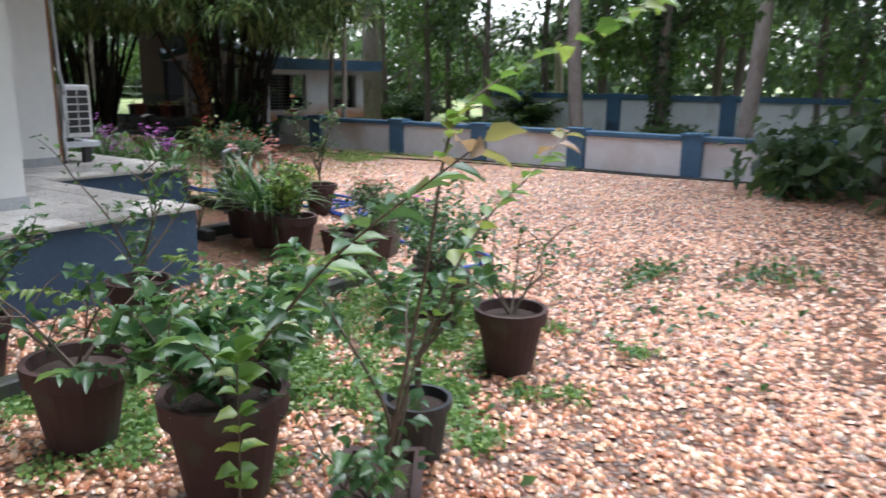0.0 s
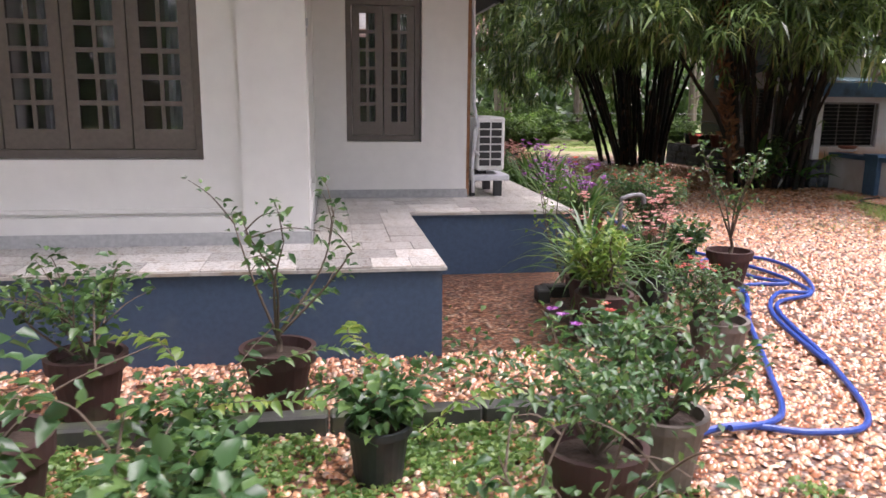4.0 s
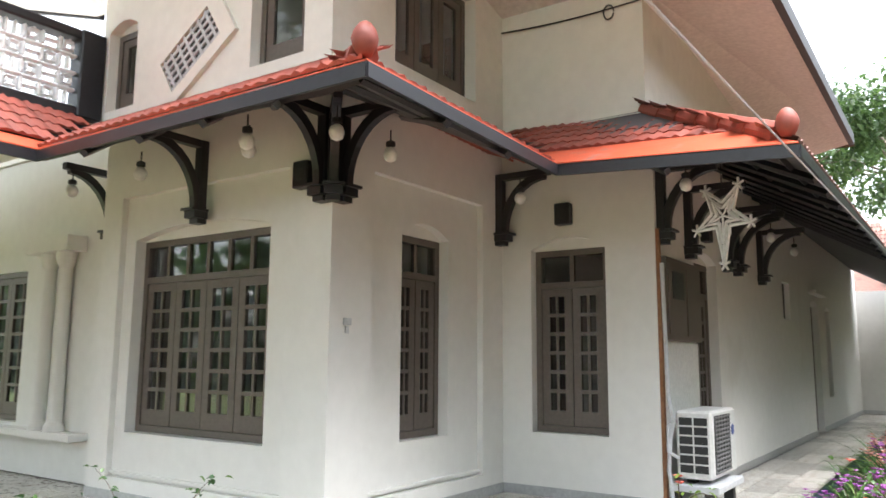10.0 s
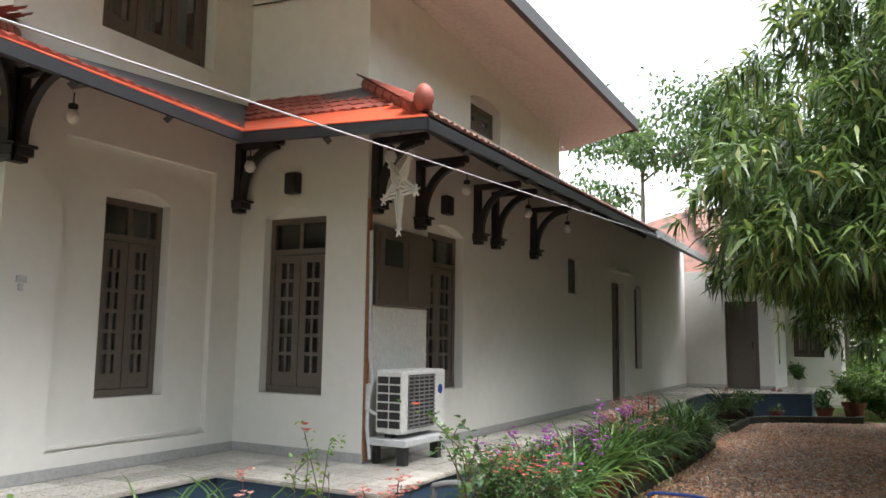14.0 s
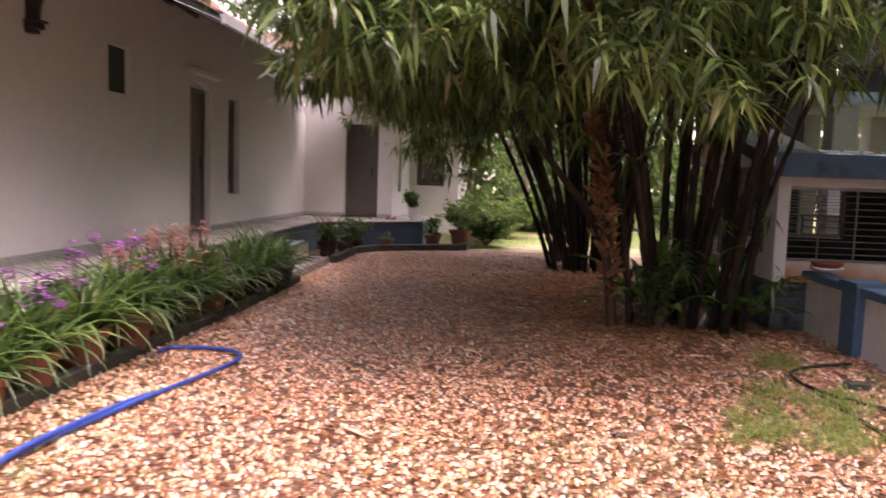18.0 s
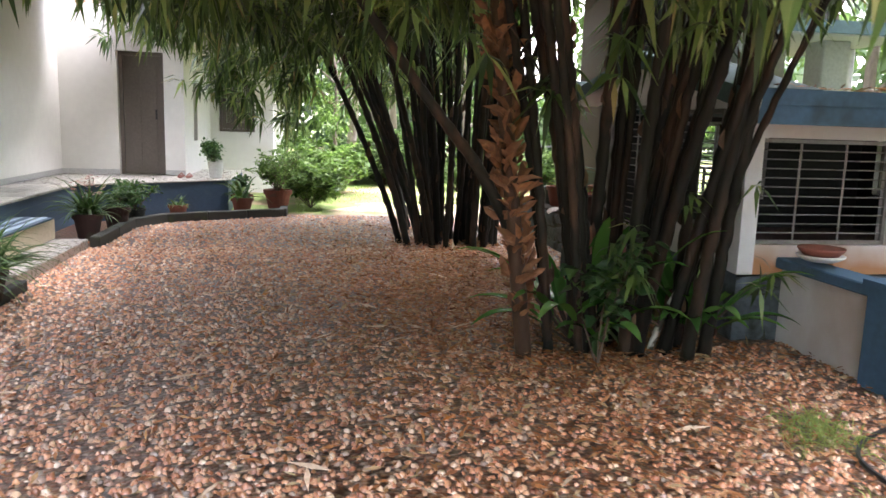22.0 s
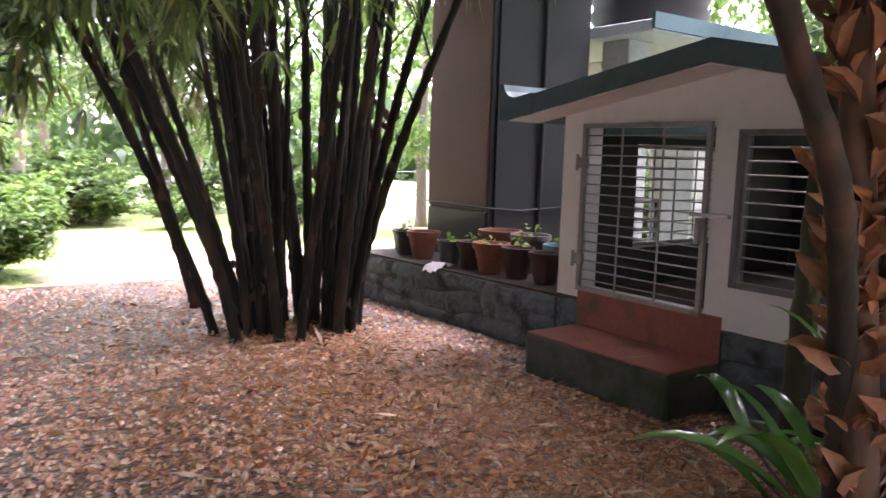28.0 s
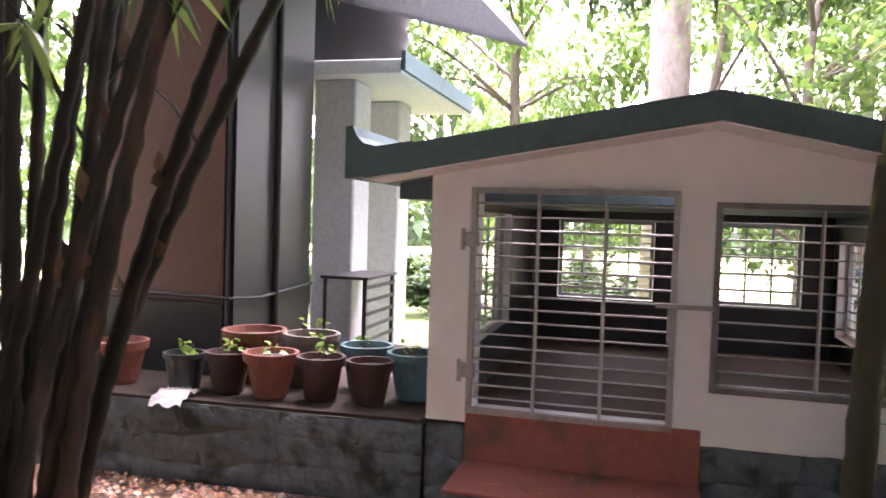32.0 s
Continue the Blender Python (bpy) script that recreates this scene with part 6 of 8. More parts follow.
def shrub(kind, label, seed, height=0.5, spread=0.3, n=5, per=4, length=0.06, width=0.035, leaf=None, flowers=None, nfl=0, fsize=0.03, scale=1.0, lean=(0, 0), levels=3, trunk=0.0, fine=True):
    rnd = random.Random(seed)
    e, z = potted(kind, label, scale=scale) if kind else (empty("shrub", 0, 0, 0, label, "shrub"), 0.0)
    st = Mesh()
    base = (0, 0, z)
    if trunk:
        st.tube(spline([(0, 0, z - 0.02), (0.03, 0.02, z + trunk * 0.5), (0, 0, z + trunk)], 4), [0.02, 0.018, 0.016, 0.015, 0.014, 0.014, 0.013, 0.012, 0.012], 6)
        base = (0, 0, z + trunk)
    tips = branches(st, base, height, spread, n, rnd, 0.009, levels, lean)
    st.ob("stem", M_TWIG, e)
    clothe(e, tips, per, length, width, leaf or L_SHRUB, rnd, fine)
    if flowers:
        top_ = sorted(tips, key=lambda q: -q[0].z)[:max(nfl, 1) * 3]
        rnd.shuffle(top_)
        blossom(e, [tuple(p + Vector((rnd.uniform(-0.03, 0.03), rnd.uniform(-0.03, 0.03), 0.03))) for p, _ in top_[:nfl]], fsize, flowers)
    return e


def lily(kind, label, seed, n=60, length=0.55, flowers=None, nfl=5, scale=1.0, width=0.028):
    """Strap leaves that arch out of the crown, with flower stalks."""
    rnd = random.Random(seed)
    e, z = potted(kind, label, scale=scale) if kind else (empty("lily_plant", 0, 0, 0, label, "lily"), 0.0)
    vs, fs = [], []
    for _ in range(n):
        a, up = rnd.uniform(0, 2 * math.pi), rnd.uniform(0.55, 1.35)
        L, W = length * rnd.uniform(0.6, 1.2), width * rnd.uniform(0.7, 1.2)
        bx, by = rnd.gauss(0, 0.05), rnd.gauss(0, 0.05)
        d = Vector((math.cos(a) * math.cos(up), math.sin(a) * math.cos(up), math.sin(up)))
        side = Vector((-math.sin(a), math.cos(a), 0))
        p = Vector((bx, by, z))
        k0 = len(vs)
        seg = 6
        for i in range(seg + 1):
            t = i / seg
            w_ = W * (0.5 + 0.5 * math.sin(math.pi * min(t * 1.1 + 0.2, 1))) * (1 - t ** 4)
            vs += [p + side * w_ / 2, p - Vector((0, 0, w_ * 0.25)), p - side * w_ / 2]
            d = (d + Vector((0, 0, -0.3 * (0.5 + t)))).normalized()
            p = p + d * L / seg
        for i in range(seg):
            q = k0 + 3 * i
            fs += [(q, q + 1, q + 4, q + 3), (q + 1, q + 2, q + 5, q + 4)]
    link("foliage", vs, fs, L_STRAP, e, smooth=True)
    if flowers:
        st, pts_ = Mesh(), []
        for _ in range(nfl):
            a, h = rnd.uniform(0, 2 * math.pi), rnd.uniform(0.3, 0.55)
            q = Vector((0.22 * math.cos(a) * rnd.random(), 0.22 * math.sin(a) * rnd.random(), z + h))
            st.tube([(0, 0, z), (q.x * 0.6, q.y * 0.6, z + h * 0.6), q], 0.004, 4)
            for _ in range(7):
                pts_.append((q.x + rnd.gauss(0, 0.028), q.y + rnd.gauss(0, 0.028), q.z + rnd.gauss(0, 0.028)))
        st.ob("flower_stalk", M_TWIG, e)
        blossom(e, pts_, 0.035, flowers, 5)
    return e


def place(e, x, y, z=0.0, rz=0.0, s=1.0):
    e.matrix_basis = Matrix.Translation((x, y, z)) @ Matrix.Rotation(radians(rz), 4, "Z") @ Matrix.Scale(s, 4)
    return e


# group before the plinth
place(shrub("dark", "red-brown clay pot with a crooked bare-stemmed shrub", 11, 0.45, 0.5, 4, 2, 0.07, 0.045, L_SHRUB, lean=(0.1, 0.1), scale=1.1), -1.62, 2.45)
place(shrub("dark", "brown clay pot with a leafy rose bush", 12, 0.42, 0.4, 8, 5, 0.06, 0.038), -1.6, 3.45)
place(shrub("dark", "dark clay pot with a slender crooked rose bush by the kerb", 13, 0.6, 0.42, 5, 3, 0.055, 0.035, trunk=0.1), -0.7, 3.45, rz=40)
place(shrub("black", "black plastic pot with a small broad-leaved seedling", 14, 0.16, 0.16, 6, 4, 0.07, 0.05), -0.25, 2.68)
place(shrub("black", "black plastic pot with glossy young leaves", 15, 0.2, 0.2, 7, 5, 0.07, 0.05), -0.91, 2.17)
place(shrub("dark", "tall brown pot with thin bare rose stems", 16, 0.4, 0.3, 5, 2, 0.05, 0.03, scale=1.0), 0.13, 1.48)
place(shrub("dark", "dark red pot with a bushy shrub and small mauve flowers", 17, 0.35, 0.3, 9, 7, 0.04, 0.022, L_SHRUB, P_PURPLE, 3), 0.5, 2.2)
place(shrub("grey", "grey-brown tub with a bushy pink-flowering shrub", 18, 0.42, 0.36, 11, 7, 0.05, 0.03, L_SHRUB, P_RED, 4), 0.9, 2.5)
def spray(e, ctrl, length, width, material, seed, r0=0.008, gap=1, start=0.3, pairs=1, tip=None):
    """One long stem along a line, with leaves set on alternate sides."""
    rnd = random.Random(seed)
    line = spline(ctrl, 8)
    Mesh().tube(line, [r0 * (1 - 0.8 * k / (len(line) - 1)) for k in range(len(line))], 6).ob("branch", M_TWIG, e)
    P, D = [], []
    for k in range(int(len(line) * start), len(line), gap):
        d = (line[k] - line[max(k - 1, 0)]).normalized()
        s = d.cross(Vector((0, 0, 1)))
        s = s.normalized() if s.length > 0.05 else Vector((1, 0, 0))
        for j in range(pairs):
            f = (1 if (k + j) % 2 else -1) * rnd.uniform(0.6, 1.1)
            P.append(line[k])
            D.append((s * f + d * 0.5 + Vector((0, 0, rnd.uniform(-0.5, 0.35)))).normalized())
    L = np.array([length * rnd.uniform(0.65, 1.2) for _ in P])
    n = len(P) - (5 if tip else 0)
    leaf_mesh("foliage", P[:n], D[:n], L[:n], L[:n] * width, material, e, droop=0.25, fine=True)
    if tip:
        leaf_mesh("young_tip", P[n:], D[n:], L[n:], L[n:] * width, tip, e, "pinkish young leaves", droop=0.25, fine=True)


L_PINKTIP = leafy("pink_young_leaves", [(0.0, (0.3, 0.22, 0.13)), (0.5, (0.38, 0.23, 0.17)), (1.0, (0.33, 0.33, 0.13))], 0.4)
bush = shrub("dark", "large clay pot with a leafy shrub and pink-tipped shoots", 19, 0.34, 0.34, 8, 5, 0.075, 0.05, L_SHRUB, scale=1.2)
place(bush, -1.52, 1.66)
spray(bush, [(0, -0.02, 0.4), (-0.1, -0.35, 0.7), (-0.25, -0.8, 1.05), (-0.38, -1.3, 1.36)], 0.1, 0.5, L_SHRUB, 3, pairs=2, start=0.25, tip=L_PINKTIP)
spray(bush, [(0, 0.02, 0.4), (-0.2, -0.25, 0.6), (-0.45, -0.45, 0.82)], 0.09, 0.5, L_SHRUB, 4, pairs=2)
spray(bush, [(0.05, 0, 0.4), (0.0, -0.3, 0.7), (-0.05, -0.55, 0.95)], 0.085, 0.5, L_YOUNG, 5, pairs=2)
spray(bush, [(0.0, 0.05, 0.4), (-0.3, 0.1, 0.55), (-0.5, 0.1, 0.6)], 0.08, 0.5, L_SHRUB, 6, pairs=2)
place(shrub(None, "low dark green shrub growing beside the kerb", 21, 0.4, 0.22, 7, 5, 0.055, 0.035), -1.05, 2.85)
seedling = empty("seedling", -1.93, 1.12, 0, "bright green upright seedling with heart-shaped leaves", "plant")
spray(seedling, [(0, 0, 0), (0.02, -0.02, 0.4), (0, -0.06, 0.8)], 0.07, 0.8, L_YOUNG, 7, 0.006, 1, 0.25, 3)
tall = shrub("black", "black pot with a thin crooked shrub", 23, 0.4, 0.3, 5, 3, 0.075, 0.045, L_SHRUB, trunk=0.2)
place(tall, -0.88, 1.3)
box_ = empty("trough_planter", -1.5, 0.98, 0, "dark clay trough with a tall shrub reaching out long branches", "planter")
box_.rotation_euler = (0, 0, radians(35))


def trough(e):
    m_ = Mesh()
    out_, in_ = [(-0.3, -0.14), (0.3, -0.14), (0.3, 0.14), (-0.3, 0.14)], [(-0.265, -0.105), (0.265, -0.105), (0.265, 0.105), (-0.265, 0.105)]
    ring_ = [(x * 0.85, y * 0.85, 0.0) for x, y in out_] + [(x, y, 0.24) for x, y in out_] + [(x, y, 0.24) for x, y in in_] + [(x * 0.9, y * 0.9, 0.06) for x, y in in_]
    m_.add(ring_, [q for i in range(4) for j in [(i + 1) % 4] for q in ((i, j, 4 + j, 4 + i), (4 + i, 4 + j, 8 + j, 8 + i), (8 + i, 8 + j, 12 + j, 12 + i))] + [(3, 2, 1, 0), (12, 13, 14, 15)])
    m_.ob("trough", M_CLAYDARK, e)
    Mesh().box(-0.262, 0.262, -0.102, 0.102, 0.1, 0.2).ob("soil", M_SOIL, e)
    s_ = Mesh()
    t_ = branches(s_, (0, 0, 0.2), 0.3, 0.25, 4, random.Random(31), 0.008, 2)
    s_.ob("stem", M_TWIG, e)
    clothe(e, t_, 3, 0.06, 0.04, L_SHRUB, random.Random(3))


trough(box_)
tb = copy_thing(box_, pose(1.42, 3.72, 0, 0, 0, 80))
tagged(tb, "square dark clay planter with sparse stems beside the kerb")
back = Matrix.Rotation(radians(-35), 3, "Z")


def arm(pts_):
    return [back @ Vector(p) for p in pts_]


spray(box_, arm([(0, 0, 0.2), (0.0, -0.1, 0.6), (-0.01, -0.2, 1.0), (0.0, -0.25, 1.3), (0.07, -0.27, 1.41), (0.24, -0.33, 1.51), (0.45, -0.46, 1.62), (0.6, -0.56, 1.7)]), 0.085, 0.6, L_YOUNG, 11, 0.0065, 1, 0.42, 1)
spray(box_, arm([(0, 0, 0.2), (0.06, -0.1, 0.65), (0.2, -0.2, 1.02), (0.42, -0.27, 1.2), (0.62, -0.28, 1.31)]), 0.085, 0.55, L_YOUNG, 12, 0.0055, 1, 0.35, 1, tip=L_PINKTIP)
spray(box_, arm([(0, 0, 0.2), (0.0, -0.05, 0.5), (-0.1, 0.1, 0.85), (-0.12, 0.2, 1.0)]), 0.075, 0.5, L_SHRUB, 13, 0.008, 1, 0.4, 2)
spray(box_, arm([(0.04, 0, 0.2), (0.15, 0.0, 0.5), (0.3, 0.12, 0.72), (0.45, 0.2, 0.8)]), 0.075, 0.5, L_SHRUB, 14, 0.007, 1, 0.3, 2)

# group at the corner of the flower bed
place(shrub("grey", "grey tub with a crown-of-thorns bush in red bloom", 41, 0.34, 0.3, 14, 7, 0.035, 0.018, L_SHRUB, P_RED, 26, 0.022), 1.78, 3.72)
place(lily("dark", "dark clay pot with arching strap-leaved lily", 42, 80, 0.7, width=0.034), 1.38, 4.75)
place(lily("dark", "brown pot with a pale green strap-leaved lily", 43, 84, 0.7, P_PINK, 3, width=0.034), 1.55, 5.25)
place(shrub("dark", "dark pot with young light-green shrub", 44, 0.4, 0.25, 8, 6, 0.055, 0.035, L_YOUNG), 1.3, 4.3)
place(lily("black", "black pot with lily leaves and a pink cluster", 45, 40, 0.5, P_PINK, 8), 2.05, 5.2)
place(shrub("dark", "dark clay pot with a tall thin rose and one red bloom", 46, 0.75, 0.32, 6, 3, 0.05, 0.032, L_SHRUB, P_RED, 1, 0.04, trunk=0.15), 2.85, 5.55)
place(shrub("black", "black pot with a dense dark green shrub", 47, 0.24, 0.22, 9, 6, 0.06, 0.04), 2.55, 5.88)
place(lily("dark", "brown pot with pink orchid-like flower heads", 48, 36, 0.45, P_PINK, 9), 2.2, 5.78)
place(lily("dark", "brown pot with purple flower heads", 49, 60, 0.62, P_PURPLE, 8, width=0.034), 2.2, 7.42)
place(shrub("grey", "grey tub with a dense bush in coral-red bloom", 51, 0.46, 0.42, 26, 11, 0.036, 0.021, L_SHRUB, P_RED, 80, 0.026, scale=1.15), 2.66, 6.82)
vine = shrub(None, "thin wild rose with yellow and red blooms beside the plinth", 52, 0.95, 0.3, 5, 2, 0.05, 0.03, L_YOUNG, P_RED, 2, 0.04)
place(vine, 1.55, 5.95)

# low creeping stems before the plinth
for name_, arms in (("creeping shrub with light green leaves beside the edging", [[(-1.0, 3.0, 0.0), (-0.8, 3.15, 0.3), (-0.5, 3.3, 0.36), (-0.25, 3.45, 0.3)], [(-1.0, 3.0, 0.0), (-1.15, 3.25, 0.35), (-1.35, 3.45, 0.42), (-1.6, 3.5, 0.36)], [(-1.0, 3.0, 0.0), (-0.85, 3.2, 0.35), (-0.6, 3.6, 0.5), (-0.45, 3.85, 0.52)], [(-1.0, 3.0, 0.0), (-1.0, 2.85, 0.25), (-0.8, 2.8, 0.32), (-0.5, 2.85, 0.28)]]),
                    ("creeping shrub with yellow-green leaves over the weeds", [[(-0.1, 3.0, 0.0), (0.0, 3.1, 0.25), (0.25, 3.3, 0.3), (0.5, 3.4, 0.22)], [(-0.1, 3.0, 0.0), (-0.2, 3.2, 0.3), (-0.35, 3.5, 0.38), (-0.3, 3.7, 0.36)], [(-0.1, 3.0, 0.0), (-0.3, 2.9, 0.22), (-0.5, 3.0, 0.28), (-0.75, 3.05, 0.22)], [(-0.1, 3.0, 0.0), (0.1, 2.9, 0.2), (0.35, 3.0, 0.25), (0.6, 3.0, 0.15)]]),
                    ("low leafy sucker growing beside the planter", [[(0.9, 3.3, 0.0), (0.95, 3.4, 0.25), (1.05, 3.6, 0.36)], [(0.9, 3.3, 0.0), (0.75, 3.4, 0.2), (0.6, 3.5, 0.26)], [(0.9, 3.3, 0.0), (0.85, 3.2, 0.25), (0.7, 3.2, 0.34)]])):
    c_ = empty("creeping_shrub", 0, 0, 0, name_, "shrub")
    for j_, a_ in enumerate(arms):
        spray(c_, a_, 0.075, 0.52, L_YOUNG if j_ % 2 else L_SHRUB, 60 + j_, 0.005, 1, 0.15, 2)

# the long row of lilies along the verandah
kinds = [lily("clay", "lily with purple flowers in a clay pot along the verandah", 61, 84, 0.72, P_PURPLE, 5, width=0.036),
         lily("dark", "lily with pink flowers in a brown pot along the verandah", 62, 84, 0.72, P_PINK, 10, width=0.036),
         lily("dark", "dark green strap-leaved lily in a brown pot along the verandah", 63, 90, 0.72, width=0.036),
         lily("clay", "light green lily with a few purple blooms in a clay pot", 64, 84, 0.7, P_PURPLE, 4, width=0.036)]
for k_, q in enumerate(kinds):
    tagged(q, group="lilies along the verandah")
rnd_ = random.Random(9)
ORDER = [0, 3, 3, 0, 3, 3, 0, 3, 0, 1, 3, 1, 1, 1, 3, 1, 2, 2, 2, 2, 2, 2, 2, 2]
used = set()
for j, k_ in enumerate(ORDER):
    x, y = 2.4 + 0.007 * j + rnd_.uniform(-0.05, 0.05) - (0.26 if j % 2 else 0), 7.8 + 0.285 * j + rnd_.uniform(-0.06, 0.06)
    m_ = Matrix.Translation((x, y, 0)) @ Matrix.Rotation(rnd_.uniform(0, 6.28), 4, "Z") @ Matrix.Scale(rnd_.uniform(0.9, 1.12), 4)
    if k_ not in used:
        kinds[k_].matrix_basis = m_
        used.add(k_)
    else:
        copy_thing(kinds[k_], m_)
# far bed
place(lily("dark", "lily with pale pink flowers beside the far edging", 71, 80, 0.72, P_PALEPINK, 9, width=0.036), 2.35, 17.6)
place(shrub("dark", "leafy shrub in a dark clay pot by the far bed", 72, 0.3, 0.3, 9, 6, 0.06, 0.04), 2.5, 18.4)
place(shrub("black", "leafy shrub in a black pot by the far bed", 73, 0.32, 0.25, 9, 6, 0.07, 0.045), 2.62, 19.0)
place(lily("clay", "round clay pot with a small spiky plant", 74, 24, 0.25, scale=0.8, width=0.04), 3.1, 19.6)
place(lily("clay", "clay pot with an upright leafy plant before the wall", 75, 30, 0.5, width=0.06), 4.0, 20.25)
place(shrub("clay", "clay pot with a reddish upright plant", 76, 0.3, 0.15, 6, 5, 0.08, 0.05, L_SHRUB), 3.95, 20.75)
place(shrub("clay", "large clay pot with a light green bush at the bed end", 77, 0.55, 0.5, 14, 8, 0.06, 0.04, L_BRIGHT, scale=1.3), 4.55, 20.75)
place(shrub("white", "white pot with a dark bushy plant on the verandah", 78, 0.3, 0.22, 12, 8, 0.06, 0.04), 3.5, 20.95, PZ)
slip = empty("slippers", 2.9, 20.75, PZ, "pair of reddish slippers lying on the verandah", "slippers")
for dx in (0, 0.13):
    Mesh().brick(dx, dx + 0.09, 0, 0.24, 0.0, 0.03, 0.012).ob("sole", M_REDFLOOR, slip)
    Mesh().tube([(dx, 0.13, 0.02), (dx + 0.045, 0.15, 0.07), (dx + 0.09, 0.13, 0.02)], 0.012, 6).ob("strap", M_REDFLOOR, slip)

# pots on the dark bed beside the kennel
def row_pot(kind, x, y, s, label, green=True, seed=0):
    e, z = potted(kind, label, "flower pot", s * 0.92)
    if green:
        rnd2 = random.Random(seed)
        st = Mesh()
        t_ = branches(st, (0, 0, z), 0.1, 0.1, 3, rnd2, 0.004, 1)
        st.ob("stem", M_TWIG, e)
        clothe(e, t_[::2], 1, 0.06, 0.045, L_YOUNG, rnd2)
    place(e, x, y, 0.5)
    return e


row_pot("clay", 8.57, 17.73, 1.0, "terracotta pot on the dark stone bed", False)
row_pot("black", 8.56, 17.25, 1.05, "dark pot with a sprout on the stone bed", True, 2)
row_pot("dark", 8.59, 16.95, 0.85, "brown pot with a sprout on the stone bed", True, 3)
row_pot("clay", 8.58, 16.65, 1.0, "terracotta pot on the stone bed edge", True, 4)
row_pot("dark", 8.62, 16.33, 0.88, "brown pot with a young plant on the stone bed", True, 5)
row_pot("dark", 8.66, 16.02, 0.85, "plain brown pot beside the kennel wall", False)
row_pot("clay", 8.95, 16.97, 1.25, "wide orange terracotta pot behind the row", False)
row_pot("grey", 8.98, 16.56, 1.2, "wide grey pot with seedlings", True, 6)
row_pot("blue", 9.02, 16.18, 1.15, "dull turquoise pot with seedlings", True, 7)
row_pot("blue", 8.88, 15.8, 1.15, "dull turquoise pot beside the kennel", True, 8)
row_pot("black", 8.6, 18.08, 1.1, "black tub at the end of the stone bed", True, 9)
row_pot("black", 8.75, 18.38, 1.0, "black tub with dry stems on the bed", True, 10)
cloth = empty("rag", 8.36, 17.2, 0.5, "crumpled white and pink rag hanging over the bed edge", "cloth")
g_ = 12
vs_ = [(-0.12 + 0.3 * i / g_ + 0.012 * math.sin(j * 1.7), -0.15 + 0.3 * j / g_, 0.03 + 0.02 * math.sin(i * 1.3 + j) + (-0.006 * (5 - i) ** 1.6 if i < 5 else 0)) for i in range(g_ + 1) for j in range(g_ + 1)]
link("fabric", vs_, [(i * (g_ + 1) + j, (i + 1) * (g_ + 1) + j, (i + 1) * (g_ + 1) + j + 1, i * (g_ + 1) + j + 1) for i in range(g_) for j in range(g_)], M_RAG, cloth, smooth=True)
cloth.scale = (0.75, 0.75, 0.75)
rack = empty("metal_stand", 10.15, 16.62, 0.5, "black slatted metal stand behind the pots", "stand")
for x in (0, 0.7):
    for y in (0, 0.35):
        Mesh().box(x, x + 0.03, y, y + 0.03, 0, 0.62).ob("leg", M_DARK, rack)
for k_ in range(5):
    Mesh().box(0, 0.73, -0.005, 0.01, 0.1 + 0.11 * k_, 0.13 + 0.11 * k_).ob("slat", M_DARK, rack)
Mesh().box(-0.02, 0.75, -0.02, 0.4, 0.62, 0.645).ob("top", M_DARK, rack)
tagged(Mesh().lathe([(0.02, 0.0), (0.11, 0.005), (0.15, 0.04), (0.16, 0.045), (0.16, 0.03), (0.12, -0.012), (0.02, -0.015)], 20, (8.78, 12.3, 0.753)).ob("clay_dish", M_CLAY, smooth=True), "shallow red clay dish on a plate stack on the boundary wall", "dish")
tagged(Mesh().lathe([(0.02, 0.0), (0.1, 0.0), (0.16, 0.03), (0.165, 0.045), (0.15, 0.045), (0.02, 0.03)], 20, (8.78, 12.3, 0.698)).ob("white_plate", M_WHITE, smooth=True), "stacked white plates on the boundary wall", "plate")
# bits on the kennel floor
for k_, (x, y) in enumerate(((8.75, 13.4), (8.68, 13.25))):
    tagged(Mesh().lathe([(0.02, 0), (0.06, 0.02), (0.055, 0.07), (0.02, 0.1)], 8, (x, y, 0.53), 0.15).ob("rubble", M_CONC), "pale lump of rubble on the kennel floor", "rubble")


# ---- bamboo ----
def near_path(P, r=1.35):
    """True for points that would hang into the way walked."""
    way = [(-3, -0.4), (0.5, 0), (2.4, 1.1), (4.2, 1.05), (5.3, 2.6), (5.45, 4.3), (5.3, 6.5), (4.9, 8.4), (4.2, 10.0), (4.1, 11.0), (4.3, 12.5), (4.3, 16.0)]
    d = np.full(len(P), 9.0)
    for (x0, y0), (x1, y1) in zip(way, way[1:]):
        v = np.array([x1 - x0, y1 - y0])
        t = np.clip(((P[:, 0] - x0) * v[0] + (P[:, 1] - y0) * v[1]) / (v @ v), 0, 1)
        d = np.minimum(d, np.hypot(P[:, 0] - x0 - t * v[0], P[:, 1] - y0 - t * v[1]))
    return d < r


